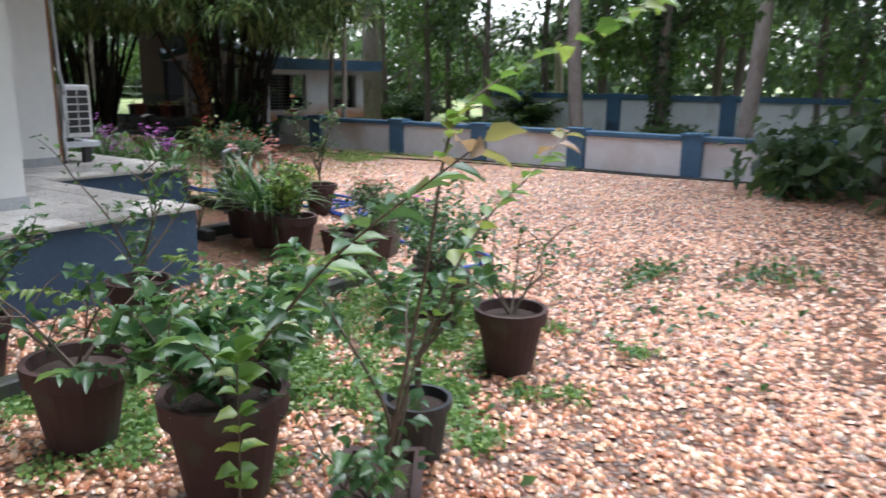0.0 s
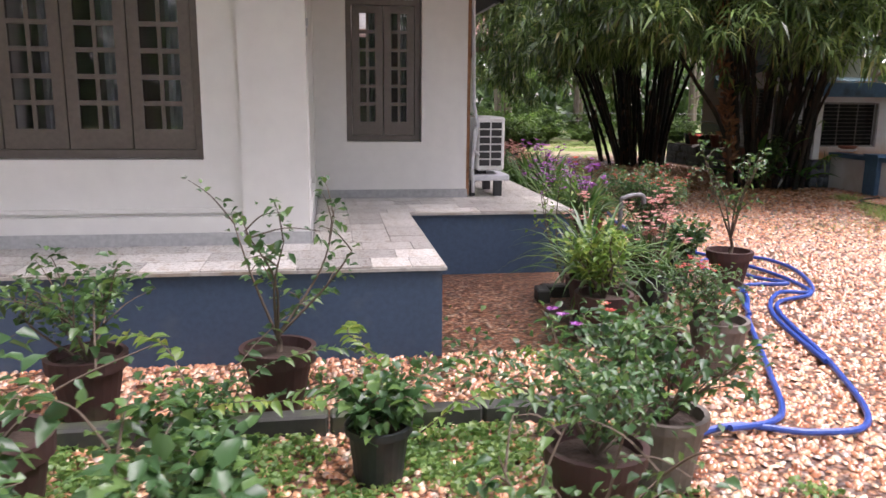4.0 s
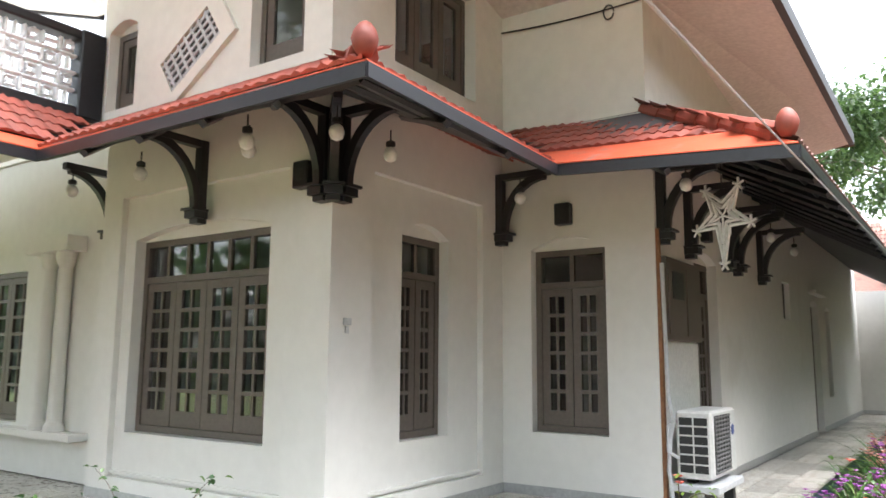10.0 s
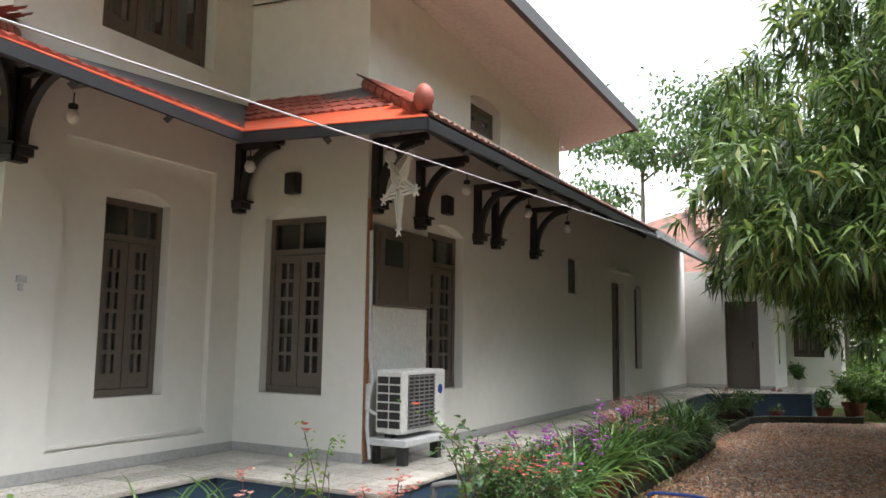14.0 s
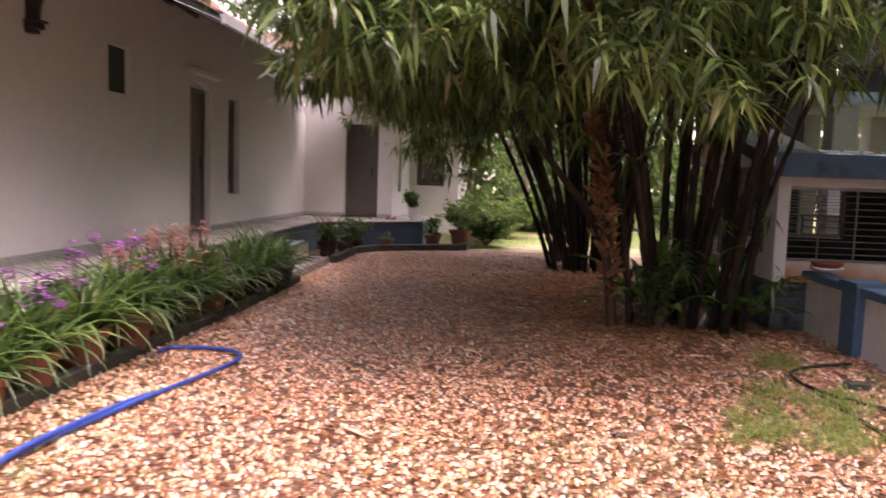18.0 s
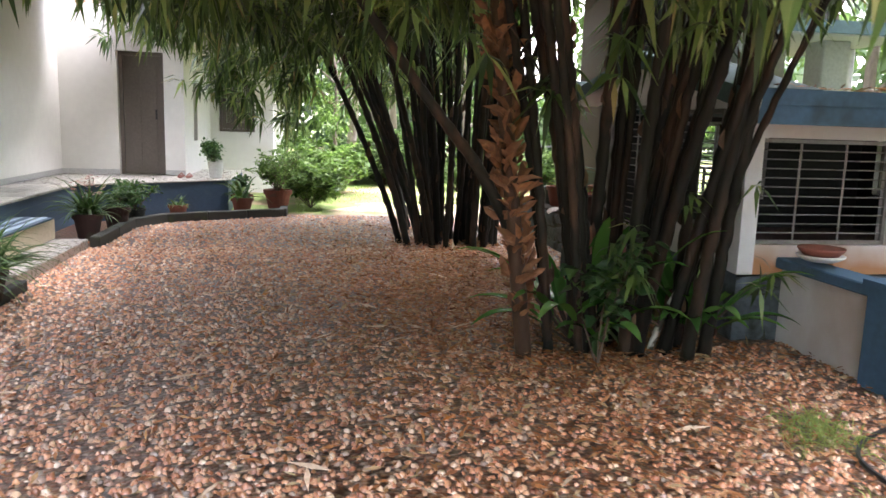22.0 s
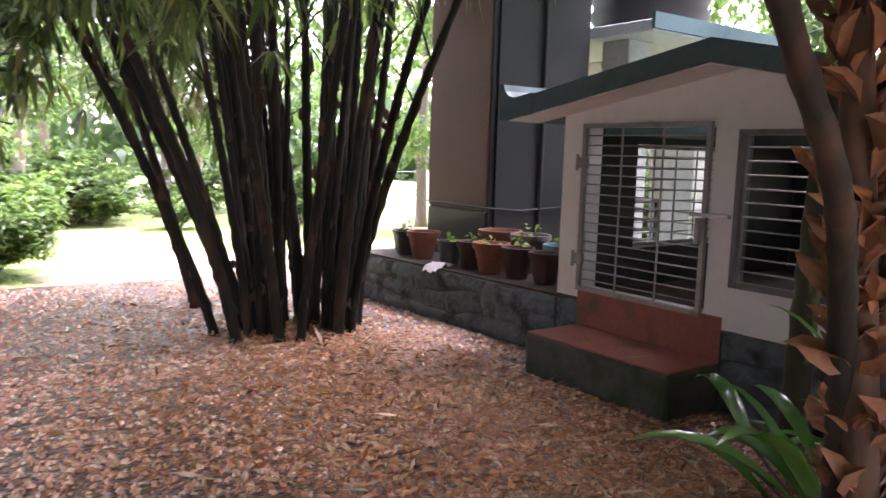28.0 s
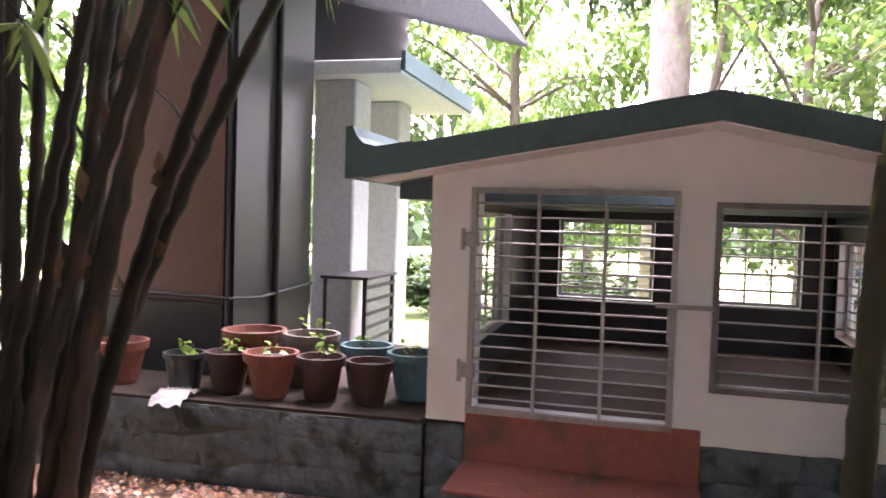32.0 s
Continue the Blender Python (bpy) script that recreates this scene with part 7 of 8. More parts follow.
def bamboo(name_label, culms, crown, fans, seed, rim, low):
    """A clump: each culm a jointed tapered cane; a crown of drooping leaf fans."""
    rnd = random.Random(seed)
    e = empty("bamboo_clump", 0, 0, 0, name_label, "bamboo")
    cx, cy = sum(c[0] for c in culms) / len(culms), sum(c[1] for c in culms) / len(culms)
    side, husks = Mesh(), []
    for (x, y, r, lx, ly, h) in culms:
        path, rad = [], []
        sway = 0.0 if r > 0.07 else rnd.uniform(0.01, 0.06)
        steps_ = int(h / 0.07)
        for k in range(steps_ + 1):
            t = k / steps_
            z = h * (t - 0.12 * t ** 3)
            bend = t ** (1.5 if r > 0.058 else 1.18)
            path.append((x + lx * bend + sway * math.sin(t * 5 + x * 9) + 0.004 * math.sin(k * 2.1), y + ly * bend + sway * math.cos(t * 4 + y * 7) - sway * math.cos(y * 7) + 0.004 * math.cos(k * 1.7), z))
            rad.append(r * (1 - 0.68 * t) * ((1.16 if k % 4 == 0 else 0.98) if r < 0.07 else 1 + 0.035 * math.sin(k * 1.9)))
        Mesh().tube(path, rad, 14 if r > 0.07 else 7).ob("culm", M_POLE if r > 0.07 else M_CULM, e, smooth=True)
        if r < 0.058:
            for _ in range(rnd.choice((2, 6, 12))):
                j = rnd.randrange(2, int(steps_ * 0.55))
                a = rnd.uniform(0, 6.28)
                o = Vector((math.cos(a), math.sin(a), 0))
                husks.append((Vector(path[j]) + o * rad[j] * 0.9, o * rnd.uniform(0.02, 0.14) + Vector((0, 0, 1)), rnd.uniform(0.08, 0.19), rad[j] * 1.7))
        if r < 0.07:
            for _ in range(5):
                j = rnd.randrange(steps_ // 3, len(path) - 2)
                p, a = Vector(path[j]), rnd.uniform(0, 6.28)
                o = Vector((math.cos(a), math.sin(a), rnd.uniform(0.5, 1.6))) * rnd.uniform(0.25, 0.7)
                side.tube([p, p + o * 0.5 + Vector((0, 0, 0.05)), p + o], [0.011, 0.008, 0.004], 4)
    tagged(side.ob("side_branch", M_CULM, e), kind="stuff")
    tagged(leaf_mesh("dry_sheath", [h_[0] for h_ in husks], [h_[1] for h_ in husks], np.array([h_[2] for h_ in husks]), np.array([h_[3] for h_ in husks]), M_OLDHUSK, e, "dry brown sheaths clinging to the culms", droop=0.05, fold=0.3, fine=True), kind="stuff")
    c, rr = np.array(crown[:3]), np.array(crown[3:])
    g = np.random.default_rng(seed)
    # boughs: tufts set over an uneven dome, each an umbrella of hanging leaf fans
    n = fans
    u = unit(g.normal(size=(n, 3)))
    rad_ = np.where(g.random(n) < 0.66, g.uniform(0.84, 1.06, n), g.uniform(0.35, 0.84, n))
    lump = 1 + 0.1 * np.sin(u[:, 0] * 7 + u[:, 2] * 5) + 0.08 * np.sin(u[:, 1] * 9 - u[:, 2] * 4)
    # the lower half hangs straight down like a skirt
    v = u.copy()
    flat_ = np.linalg.norm(u[:, :2], axis=1, keepdims=True)
    low_ = u[:, 2] < 0
    v[low_, :2] = (u[:, :2] / np.maximum(flat_, 0.25))[low_] * np.minimum(1.0, 0.55 + flat_[low_])
    C = c + v * rr * (rad_ * lump)[:, None]
    per = 17
    off = g.normal(0, 1, (n * per, 3)) * [0.23, 0.23, 0.09]
    off[:, 2] -= 2.2 * (off[:, 0] ** 2 + off[:, 1] ** 2)
    P = np.repeat(C, per, 0) + off
    u = unit(np.repeat(u, per, 0) * [1, 1, 0.3] + off * [1.6, 1.6, 0.4])
    keep = P[:, 2] > low + 0.3 * np.sin(P[:, 0] * 2.3) + 0.25 * np.sin(P[:, 1] * 1.9)
    P, u = P[keep], u[keep]
    ok = ~(near_path(P) & (P[:, 2] < 2.4)) & ~(near_path(P, 1.8) & (P[:, 2] < 2.2)) & (P[:, 0] > 1.5)
    ok &= ~((P[:, 0] < 3.0) & (P[:, 2] > 2.6) & (P[:, 2] < 4.6))
    ok &= ~((P[:, 0] > 5.4) & (P[:, 1] > 12.75) & (P[:, 1] < 16.3) & (P[:, 2] < 1.95 + 0.29 * (P[:, 0] - 4.3)))
    ok &= ~((P[:, 0] > 7.0) & (P[:, 1] < 12.8) & (P[:, 2] < 2.05 + 0.3 * np.maximum(P[:, 0] - 7.2, 0))) & ~((P[:, 0] > 7.3) & (P[:, 1] > 12.75) & (P[:, 2] < 3.7))
    ok &= ~((P[:, 0] > 6.2) & (P[:, 1] < 10.9) & (P[:, 2] < 2.05 + 0.5 * np.maximum(P[:, 0] - 7.0, 0)))
    P, u = P[ok], u[ok]
    k = 8
    # a fan: narrow leaves that spread like a star round a drooping axis
    ax = unit(u * [0.75, 0.75, 0.2] + g.normal(0, 0.25, u.shape) + [0, 0, -0.55])
    s1 = unit(np.cross(ax, g.normal(0, 1, ax.shape)))
    s2 = np.cross(ax, s1)
    th = (np.arange(k) * 2 * np.pi / k)[None, :] + g.normal(0, 0.3, (len(P), k))
    D = ax[:, None] * g.uniform(0.35, 1.1, (len(P), k, 1)) + s1[:, None] * np.cos(th)[..., None] + s2[:, None] * np.sin(th)[..., None]
    L = g.uniform(0.16, 0.34, len(P) * k)
    leaf_mesh("foliage", np.repeat(P, k, 0) + g.normal(0, 0.012, (len(P) * k, 3)), D.reshape(-1, 3), L, L * 0.155, L_BAMBOO, e, droop=0.3, fold=0.12)
    # twigs that carry the fans
    tw = Mesh()
    for j in range(0, len(P), 40):
        p = Vector(P[j])
        q = p.lerp(Vector((cx, cy, p.z + 0.5)), 0.16)
        tw.tube([q, p.lerp(q, 0.5) + Vector((0, 0, 0.08)), p], [0.008, 0.005, 0.003], 4)
    tagged(tw.ob("twig", M_CULM, e), kind="stuff")
    return e


def ring_culms(cx, cy, rx, ry, n, seed, hgt, lean, east):
    rnd = random.Random(seed)
    out = []
    for k in range(n):
        a, q = rnd.uniform(0, 2 * math.pi), math.sqrt(rnd.uniform(0.05, 1))
        x, y = cx + rx * q * math.cos(a), cy + ry * q * math.sin(a)
        l = lean * rnd.uniform(0.3, 1.3) * (0.4 + q)
        tilt = l * math.cos(a) + rnd.uniform(-0.4, 0.4)
        out.append((x, y, rnd.uniform(0.032, 0.054), tilt * (east if tilt > 0 else 1.0), l * math.sin(a) + rnd.uniform(-0.4, 0.4), hgt * rnd.uniform(0.75, 1.1)))
    return out


c1 = [(x, y, r, lx, max(ly, -1.9), h) for x, y, r, lx, ly, h in ring_culms(7.0, 17.45, 0.62, 0.5, 44, 3, 6.5, 2.3, 0.25)] + [(6.6, 19.0, 0.045, -2.0, 0.6, 5.5), (6.5, 18.7, 0.05, -1.7, 0.3, 6.0), (6.35, 17.2, 0.05, -2.6, -0.2, 6.2), (6.3, 17.5, 0.045, -2.9, 0.2, 6.0)]
c2 = [(x, min(y, 12.72), r, lx, -abs(ly) * 0.8 - 0.1, h) for x, y, r, lx, ly, h in ring_culms(7.34, 12.54, 0.52, 0.22, 28, 4, 6.5, 1.7, 0.5)] + [(8.1, 13.45, 0.075, -0.1, -0.4, 6.5), (7.9, 12.3, 0.05, 1.0, -0.4, 6.0), (7.75, 12.2, 0.05, 0.8, -0.5, 6.0)]
bamboo("dense bamboo clump with dark culms and an arching leafy crown", c1, (6.6, 17.2, 3.6, 3.6, 3.6, 3.6), 720, 5, 0.3, 1.95)
clump_near = bamboo("dense bamboo clump beside the kennel with dry sheaths on its culms", c2, (6.6, 12.1, 3.5, 3.3, 3.0, 3.4), 700, 6, 0.3, 1.9)
# dry sheaths on the culms nearest the way
g = np.random.default_rng(2)
sheathed = [(6.64, 12.38, 0), (6.55, 12.41, 0.8), (6.46, 12.45, 1.6), (6.36, 12.5, 2.6), (6.26, 12.54, 4.2), (6.2, 12.56, 6.0)]
ln_ = spline(sheathed, 8)
Mesh().tube(ln_, [0.058 - 0.02 * k / (len(ln_) - 1) for k in range(len(ln_))], 10).ob("culm", M_BROWNCULM, clump_near, "brown culm wrapped in dry sheaths", smooth=True)
n_ = 430
z = 0.25 + 3.6 * g.random(n_) ** 0.85
a = g.uniform(0, 2 * np.pi, n_)
tw_ = np.where(g.random(n_) < 0.5, 1.0, -1.0) * g.uniform(0.2, 0.75, n_)
hug = np.where(z < 0.7, 0.08, 0.24) * g.uniform(0.4, 1.7, n_)
zs = [p[2] for p in sheathed]
B = np.stack([np.interp(z, zs, [p[0] for p in sheathed]) + 0.05 * np.cos(a), np.interp(z, zs, [p[1] for p in sheathed]) + 0.05 * np.sin(a), z], 1)
D = np.stack([np.cos(a) * hug - np.sin(a) * tw_, np.sin(a) * hug + np.cos(a) * tw_, g.uniform(0.35, 0.9, n_)], 1)
radial = np.stack([np.cos(a), np.sin(a), 0.4 * np.ones(n_)], 1) + g.normal(0, 0.35, (n_, 3))
L = g.uniform(0.1, 0.25, n_)
tagged(leaf_mesh("dry_sheath", B, D, L, L * g.uniform(0.2, 0.34, n_), M_HUSK, clump_near, "dry curled orange-brown sheaths", droop=0.22, fold=0.6, fine=True, up=radial), kind="stuff")
# a culm that bends low over the way, and a thin one white with lichen
for ctrl, r0, r1, mat, label in (([(6.68, 12.5, 0), (6.54, 12.47, 0.8), (6.29, 12.38, 1.27), (6.06, 12.31, 1.55), (5.8, 12.31, 1.88), (5.35, 12.3, 2.5), (4.9, 12.25, 3.2)], 0.044, 0.026, M_CULM, "dark culm bent over the way"),
                                 ([(7.56, 12.38, 0), (7.66, 12.38, 0.3), (7.88, 12.36, 0.75), (8.08, 12.3, 1.3), (8.2, 12.2, 2.2)], 0.024, 0.014, M_LICHEN, "thin stem blotched white with lichen")):
    ln_ = spline(ctrl, 8)
    Mesh().tube(ln_, [(r0 + (r1 - r0) * k / (len(ln_) - 1)) * (1.13 if k % 3 == 0 else 1.0) for k in range(len(ln_))], 9).ob("culm", mat, clump_near, label, smooth=True)
# low twigs with leaves round the bases
for host, cx, cy, n_ in ((clump_near, 7.6, 12.0, 10),):
    P = np.stack([cx + g.normal(0, 0.4, n_), cy + g.normal(-0.05, 0.15, n_), g.uniform(0.55, 1.25, n_)], 1)
    B = np.repeat(P, 7, 0)
    D = g.normal(0, 1, (len(B), 3)) * [1, 1, 0.5] + [-0.3, -0.3, -0.5]
    L = g.uniform(0.14, 0.28, len(B))
    leaf_mesh("low_twig_foliage", B, D, L, L * 0.15, L_BAMBOO, host, droop=0.3, fold=0.12)


def broadleaf(label, seed, n, L, material):
    """A clump of long broad leaves on short stalks."""
    rnd = random.Random(seed)
    e = empty("broadleaf_plant", 0, 0, 0, label, "plant")
    vs, fs = [], []
    st = Mesh()
    for _ in range(n):
        a, up = rnd.uniform(0, 2 * math.pi), rnd.uniform(0.6, 1.35)
        h = rnd.uniform(0.1, 0.55)
        d = Vector((math.cos(a) * math.cos(up), math.sin(a) * math.cos(up), math.sin(up)))
        side = Vector((-math.sin(a), math.cos(a), 0))
        p = Vector((rnd.gauss(0, 0.08), rnd.gauss(0, 0.08), 0)) + d * h
        st.tube([(0, 0, 0), p * 0.6, p], 0.008, 5)
        l, W = L * rnd.uniform(0.7, 1.2), 0.15 * L * rnd.uniform(0.8, 1.2)
        k0, seg = len(vs), 7
        for i in range(seg + 1):
            t = i / seg
            w_ = W * math.sin(math.pi * min(1, 0.08 + t * 0.92)) ** 0.8
            vs += [p + side * w_ / 2 + Vector((0, 0, w_ * 0.18)), p, p - side * w_ / 2 + Vector((0, 0, w_ * 0.18))]
            d = (d + Vector((0, 0, -0.2 * (0.4 + t)))).normalized()
            p = p + d * l / seg
        for i in range(seg):
            q = k0 + 3 * i
            fs += [(q, q + 1, q + 4, q + 3), (q + 1, q + 2, q + 5, q + 4)]
    link("foliage", vs, fs, material, e, smooth=True)
    st.ob("stalk", M_TWIG, e)
    return e


L_WET = leafy("wet_broad_leaves", [(0.0, (0.06, 0.16, 0.045)), (0.6, (0.12, 0.28, 0.075)), (1.0, (0.2, 0.38, 0.11))], 0.4, 0.15, 0.7)
bl = broadleaf("broad-leaved ginger plant with wet glossy leaves by the bamboo", 3, 34, 0.6, L_WET)
place(bl, 7.1, 12.62, 0, 0, 1.1)
place(shrub(None, "climbing plant with heart-shaped dark leaves against the bamboo", 91, 0.92, 0.26, 6, 3, 0.11, 0.085, L_SHRUB), 7.08, 12.12)
for x, y, s, r in ((7.95, 12.6, 0.9, 140),):
    copy_thing(bl, Matrix.Translation((x, y, 0)) @ Matrix.Rotation(radians(r), 4, "Z") @ Matrix.Scale(s, 4))


# ---- trees ----
def tree(label, seed, h, r, n, size, material, bark, first=0.3, trunk=0.14, ivy=0):
    """Tapered trunk, limbs, and an uneven crown of leaf clumps."""
    rnd = random.Random(seed)
    g = np.random.default_rng(seed)
    e = empty("tree", 0, 0, 0, label, "tree")
    t = Mesh()
    line = spline([(0, 0, -0.1), (rnd.uniform(-0.15, 0.15), rnd.uniform(-0.15, 0.15), h * 0.35), (rnd.uniform(-0.3, 0.3), rnd.uniform(-0.3, 0.3), h * 0.7), (rnd.uniform(-0.4, 0.4), rnd.uniform(-0.4, 0.4), h * 0.95)], 5)
    t.tube(line, [trunk * (1.25 if k == 0 else 1) * (1 - 0.75 * k / (len(line) - 1)) for k in range(len(line))], 10)
    t.ob("trunk", bark, e, smooth=True)
    lm, clumps = Mesh(), []
    for k in range(16):
        s = line[rnd.randrange(int(len(line) * first), len(line))]
        a = rnd.uniform(0, 2 * math.pi)
        q = s + Vector((math.cos(a), math.sin(a), rnd.uniform(0.1, 0.7))) * r * rnd.uniform(0.5, 1.0)
        l2 = spline([s, s.lerp(q, 0.5) + Vector((0, 0, 0.2)), q], 4)
        lm.tube(l2, [trunk * 0.35 * (1 - 0.8 * j / (len(l2) - 1)) for j in range(len(l2))], 6)
        clumps += [q, s.lerp(q, 0.7), q + Vector((rnd.gauss(0, 0.4), rnd.gauss(0, 0.4), rnd.gauss(0.2, 0.3)))]
    lm.ob("limb", bark, e, smooth=True)
    C = np.array([tuple(c) for c in clumps])
    idx = g.integers(0, len(C), n)
    off = unit(g.normal(size=(n, 3))) * (g.random((n, 1)) ** 0.45) * r * g.uniform(0.2, 0.42, (n, 1)) * [1, 1, 0.75]
    P = C[idx] + off
    D = off / max(r, 0.1) + g.normal(0, 0.5, (n, 3)) + [0, 0, -0.25]
    if ivy:
        a, z = g.uniform(0, 2 * np.pi, ivy), g.uniform(0.2, h * 0.6, ivy)
        P = np.concatenate([P, np.stack([np.cos(a) * trunk * 1.1, np.sin(a) * trunk * 1.1, z], 1)])
        D = np.concatenate([D, np.stack([np.cos(a), np.sin(a), g.normal(-0.4, 0.4, ivy)], 1)])
    L = size * g.uniform(0.6, 1.3, len(P))
    leaf_mesh("crown", P, D, L, L * 0.55, material, e, droop=0.2, fold=0.15)
    return e


T = [tree("tall broad-leaved tree with a dense dark crown", 1, 9, 2.8, 5600, 0.21, L_TREE, M_BARK, 0.25),
     tree("slender pale-trunked tree with a high crown", 2, 10, 2.2, 4500, 0.18, L_TREE, M_PALEBARK, 0.5, 0.16),
     tree("bright green garden tree with light through its leaves", 3, 7, 2.6, 5400, 0.195, L_BRIGHT, M_BARK, 0.2),
     tree("ivy-clad tree trunk with a leafy crown", 4, 9, 2.2, 5000, 0.17, L_TREE, M_BARK, 0.4, 0.15, 1400),
     tree("low dense dark evergreen with boughs to the ground", 5, 5.0, 1.5, 7500, 0.15, L_TREE, M_BARK, 0.0, 0.14)]
B = [shrub(None, "dense green garden shrub", 81, 1.4, 1.0, 17, 16, 0.16, 0.085, L_TREE, levels=4, fine=False),
     shrub(None, "light green garden shrub", 82, 1.2, 1.0, 17, 16, 0.15, 0.08, L_BRIGHT, levels=4, fine=False)]
seen_ = set()


def plant(src, x, y, s=1.0, r=0.0, z=0.0):
    m_ = Matrix.Translation((x, y, z)) @ Matrix.Rotation(r, 4, "Z") @ Matrix.Scale(s, 4)
    if src in seen_:
        return copy_thing(src, m_)
    seen_.add(src)
    src.matrix_basis = m_
    return src


rnd_ = random.Random(17)
SPOTS = [(4, 8.75, 0.7, 1.5), (4, 8.2, -0.9, 1.3), (3, 14.6, 6.1, 1.0), (1, 13.0, 7.4, 1.1), (0, 13.5, 10.2, 0.8), (1, 14.0, 4.0, 1.1), (2, 16.5, 3.0, 1.0), (0, 13.2, 1.0, 1.0), (3, 17.0, 0.0, 1.0),
         (0, 18.5, 5.5, 1.3), (2, 19, 9.5, 1.2), (0, 21, 2, 1.3), (2, 22, 7, 1.2), (1, 23, 13, 1.0), (2, 20.5, 15.5, 0.8), (2, 21.5, 19, 0.9), (2, 15.5, 22, 1.0), (0, 15.2, 20.0, 1.15), (2, 14.2, 12.6, 0.75), (0, 16.5, 13.5, 1.0), (2, 17.0, 16.5, 1.0), (0, 22, 24, 1.2), (2, 13.5, 25, 1.0),
         (0, 4.2, 31, 1.1), (0, 7.0, 33, 1.3), (2, 9.5, 30, 1.0), (0, 11.5, 34, 1.3), (1, 6.0, 27.5, 0.8), (2, 5.6, 26.0, 0.55), (0, 1.0, 34, 1.5), (2, 15, 31, 1.2), (0, -3, 33, 1.5), (0, 18, 37, 1.4), (0, 2, 40, 1.7), (0, 8.5, 40, 1.6), (2, 13, 40, 1.5),
         # the southern and western ones stand out of view, added to shade the house
         (2, 11, -8, 1.1), (0, 15, -4, 1.3), (0, -6, -7.5, 1.5), (0, 1.5, -8, 1.6), (0, 7, -7, 1.5), (0, 11.5, -4.5, 1.4), (0, -5.5, -4.6, 1.5), (0, -1, -5.6, 1.5), (0, -9.5, 0.5, 1.5), (0, -6.5, -2.2, 1.6), (0, -3.6, -3.6, 1.5), (0, -9, -3.5, 1.6), (2, 18, 7.5, 1.3), (0, 17.5, 10.6, 1.2), (2, 24, 9.5, 1.6), (0, 25, 4, 1.7), (2, 26, -2, 1.7), (0, 20, -3, 1.5), (2, 16, 2.2, 0.9), (0, 14.5, -1.5, 1.1)]
for k_, x, y, s in SPOTS:
    plant(T[k_], x, y, s, rnd_.uniform(0, 6.28))
for k in range(46):
    side = k % 3
    if side == 0:
        x, y = rnd_.uniform(10.5, 14), rnd_.uniform(-3, 11.5)
    elif side == 1:
        x, y = rnd_.uniform(4.9, 13), rnd_.uniform(26.5, 31)
    else:
        x, y = rnd_.uniform(14.5, 19), rnd_.uniform(9, 26)
    o_ = plant(B[rnd_.randrange(2)], x, y, rnd_.uniform(0.45, 0.8) if side == 0 else rnd_.uniform(0.8, 1.5), rnd_.uniform(0, 6.28))
    o_.matrix_basis = o_.matrix_basis @ Matrix.Diagonal((rnd_.uniform(0.9, 1.6), rnd_.uniform(0.8, 1.3), rnd_.uniform(0.6, 1.25), 1))
for x, y, s in ((5.1, 21.6, 0.9), (5.0, 22.8, 1.1), (5.4, 24.3, 1.2), (8.6, 26.0, 0.7), (7.4, 27.0, 0.8)):
    plant(B[1], x, y, s, rnd_.uniform(0, 6.28))
# twin trunks behind the boundary wall
for x, y, lx, ly, h, bark in ((9.35, 11.55, -0.12, 0.0, 6.0, M_BARK), (9.6, 11.5, 0.25, 0.05, 6.0, M_PALEBARK)):
    e = empty("tree", x, y, 0, "slender mottled tree behind the boundary wall", "tree")
    ln_ = spline([(0, 0, 0.0), (-0.1 if bark is M_BARK else 0.02, 0, 1.0), (lx * 0.3, ly * 0.4, 2.4), (lx, ly, h)], 6)
    Mesh().tube(ln_, [0.07 * (1 - 0.4 * k / (len(ln_) - 1)) for k in range(len(ln_))], 10).ob("trunk", bark, e, smooth=True)
    g = np.random.default_rng(int(x * 100))
    limb, tips = Mesh(), []
    for k in range(9):
        a_, z_ = k * 2.4, 5.2 + 0.09 * k
        q = Vector((lx + 1.7 * math.cos(a_), ly + 1.7 * math.sin(a_), z_ + 0.8))
        limb.tube([Vector((lx * 0.8, ly * 0.8, z_)), Vector((lx, ly, z_)).lerp(q, 0.5) + Vector((0, 0, 0.15)), q], [0.03, 0.02, 0.009], 6)
        tips += [tuple(q), tuple(Vector((lx, ly, z_)).lerp(q, 0.65))]
    limb.ob("limb", bark, e, smooth=True)
    C = np.array(tips)[g.integers(0, len(tips), 1100)]
    off = unit(g.normal(size=(1100, 3))) * g.random((1100, 1)) ** 0.5 * [0.85, 0.85, 0.5]
    L = g.uniform(0.1, 0.2, 1100)
    leaf_mesh("crown", C + off, off + g.normal(0, 0.4, (1100, 3)) + [0, 0, -0.2], L, L * 0.5, L_TREE, e, droop=0.2, fold=0.15)
big = empty("tree", 13.6, 14.2, 0, "thick red-brown flaking tree trunk behind the kennel", "tree")
Mesh().tube([(0, 0, 0), (0.02, 0, 2.5), (0, 0.05, 6), (0.1, 0, 9)], [0.3, 0.24, 0.22, 0.2], 12).ob("trunk", M_PALEBARK, big, smooth=True)
tagged(Mesh().prism([(8.95, -6), (15, -6), (15, 12.5), (8.95, 12.5)], -0.02, 0.26, "z").ob("earth_bank", M_BANK, fix=True), "raised earth with leaf litter behind the boundary wall", "earth", kind="structure")
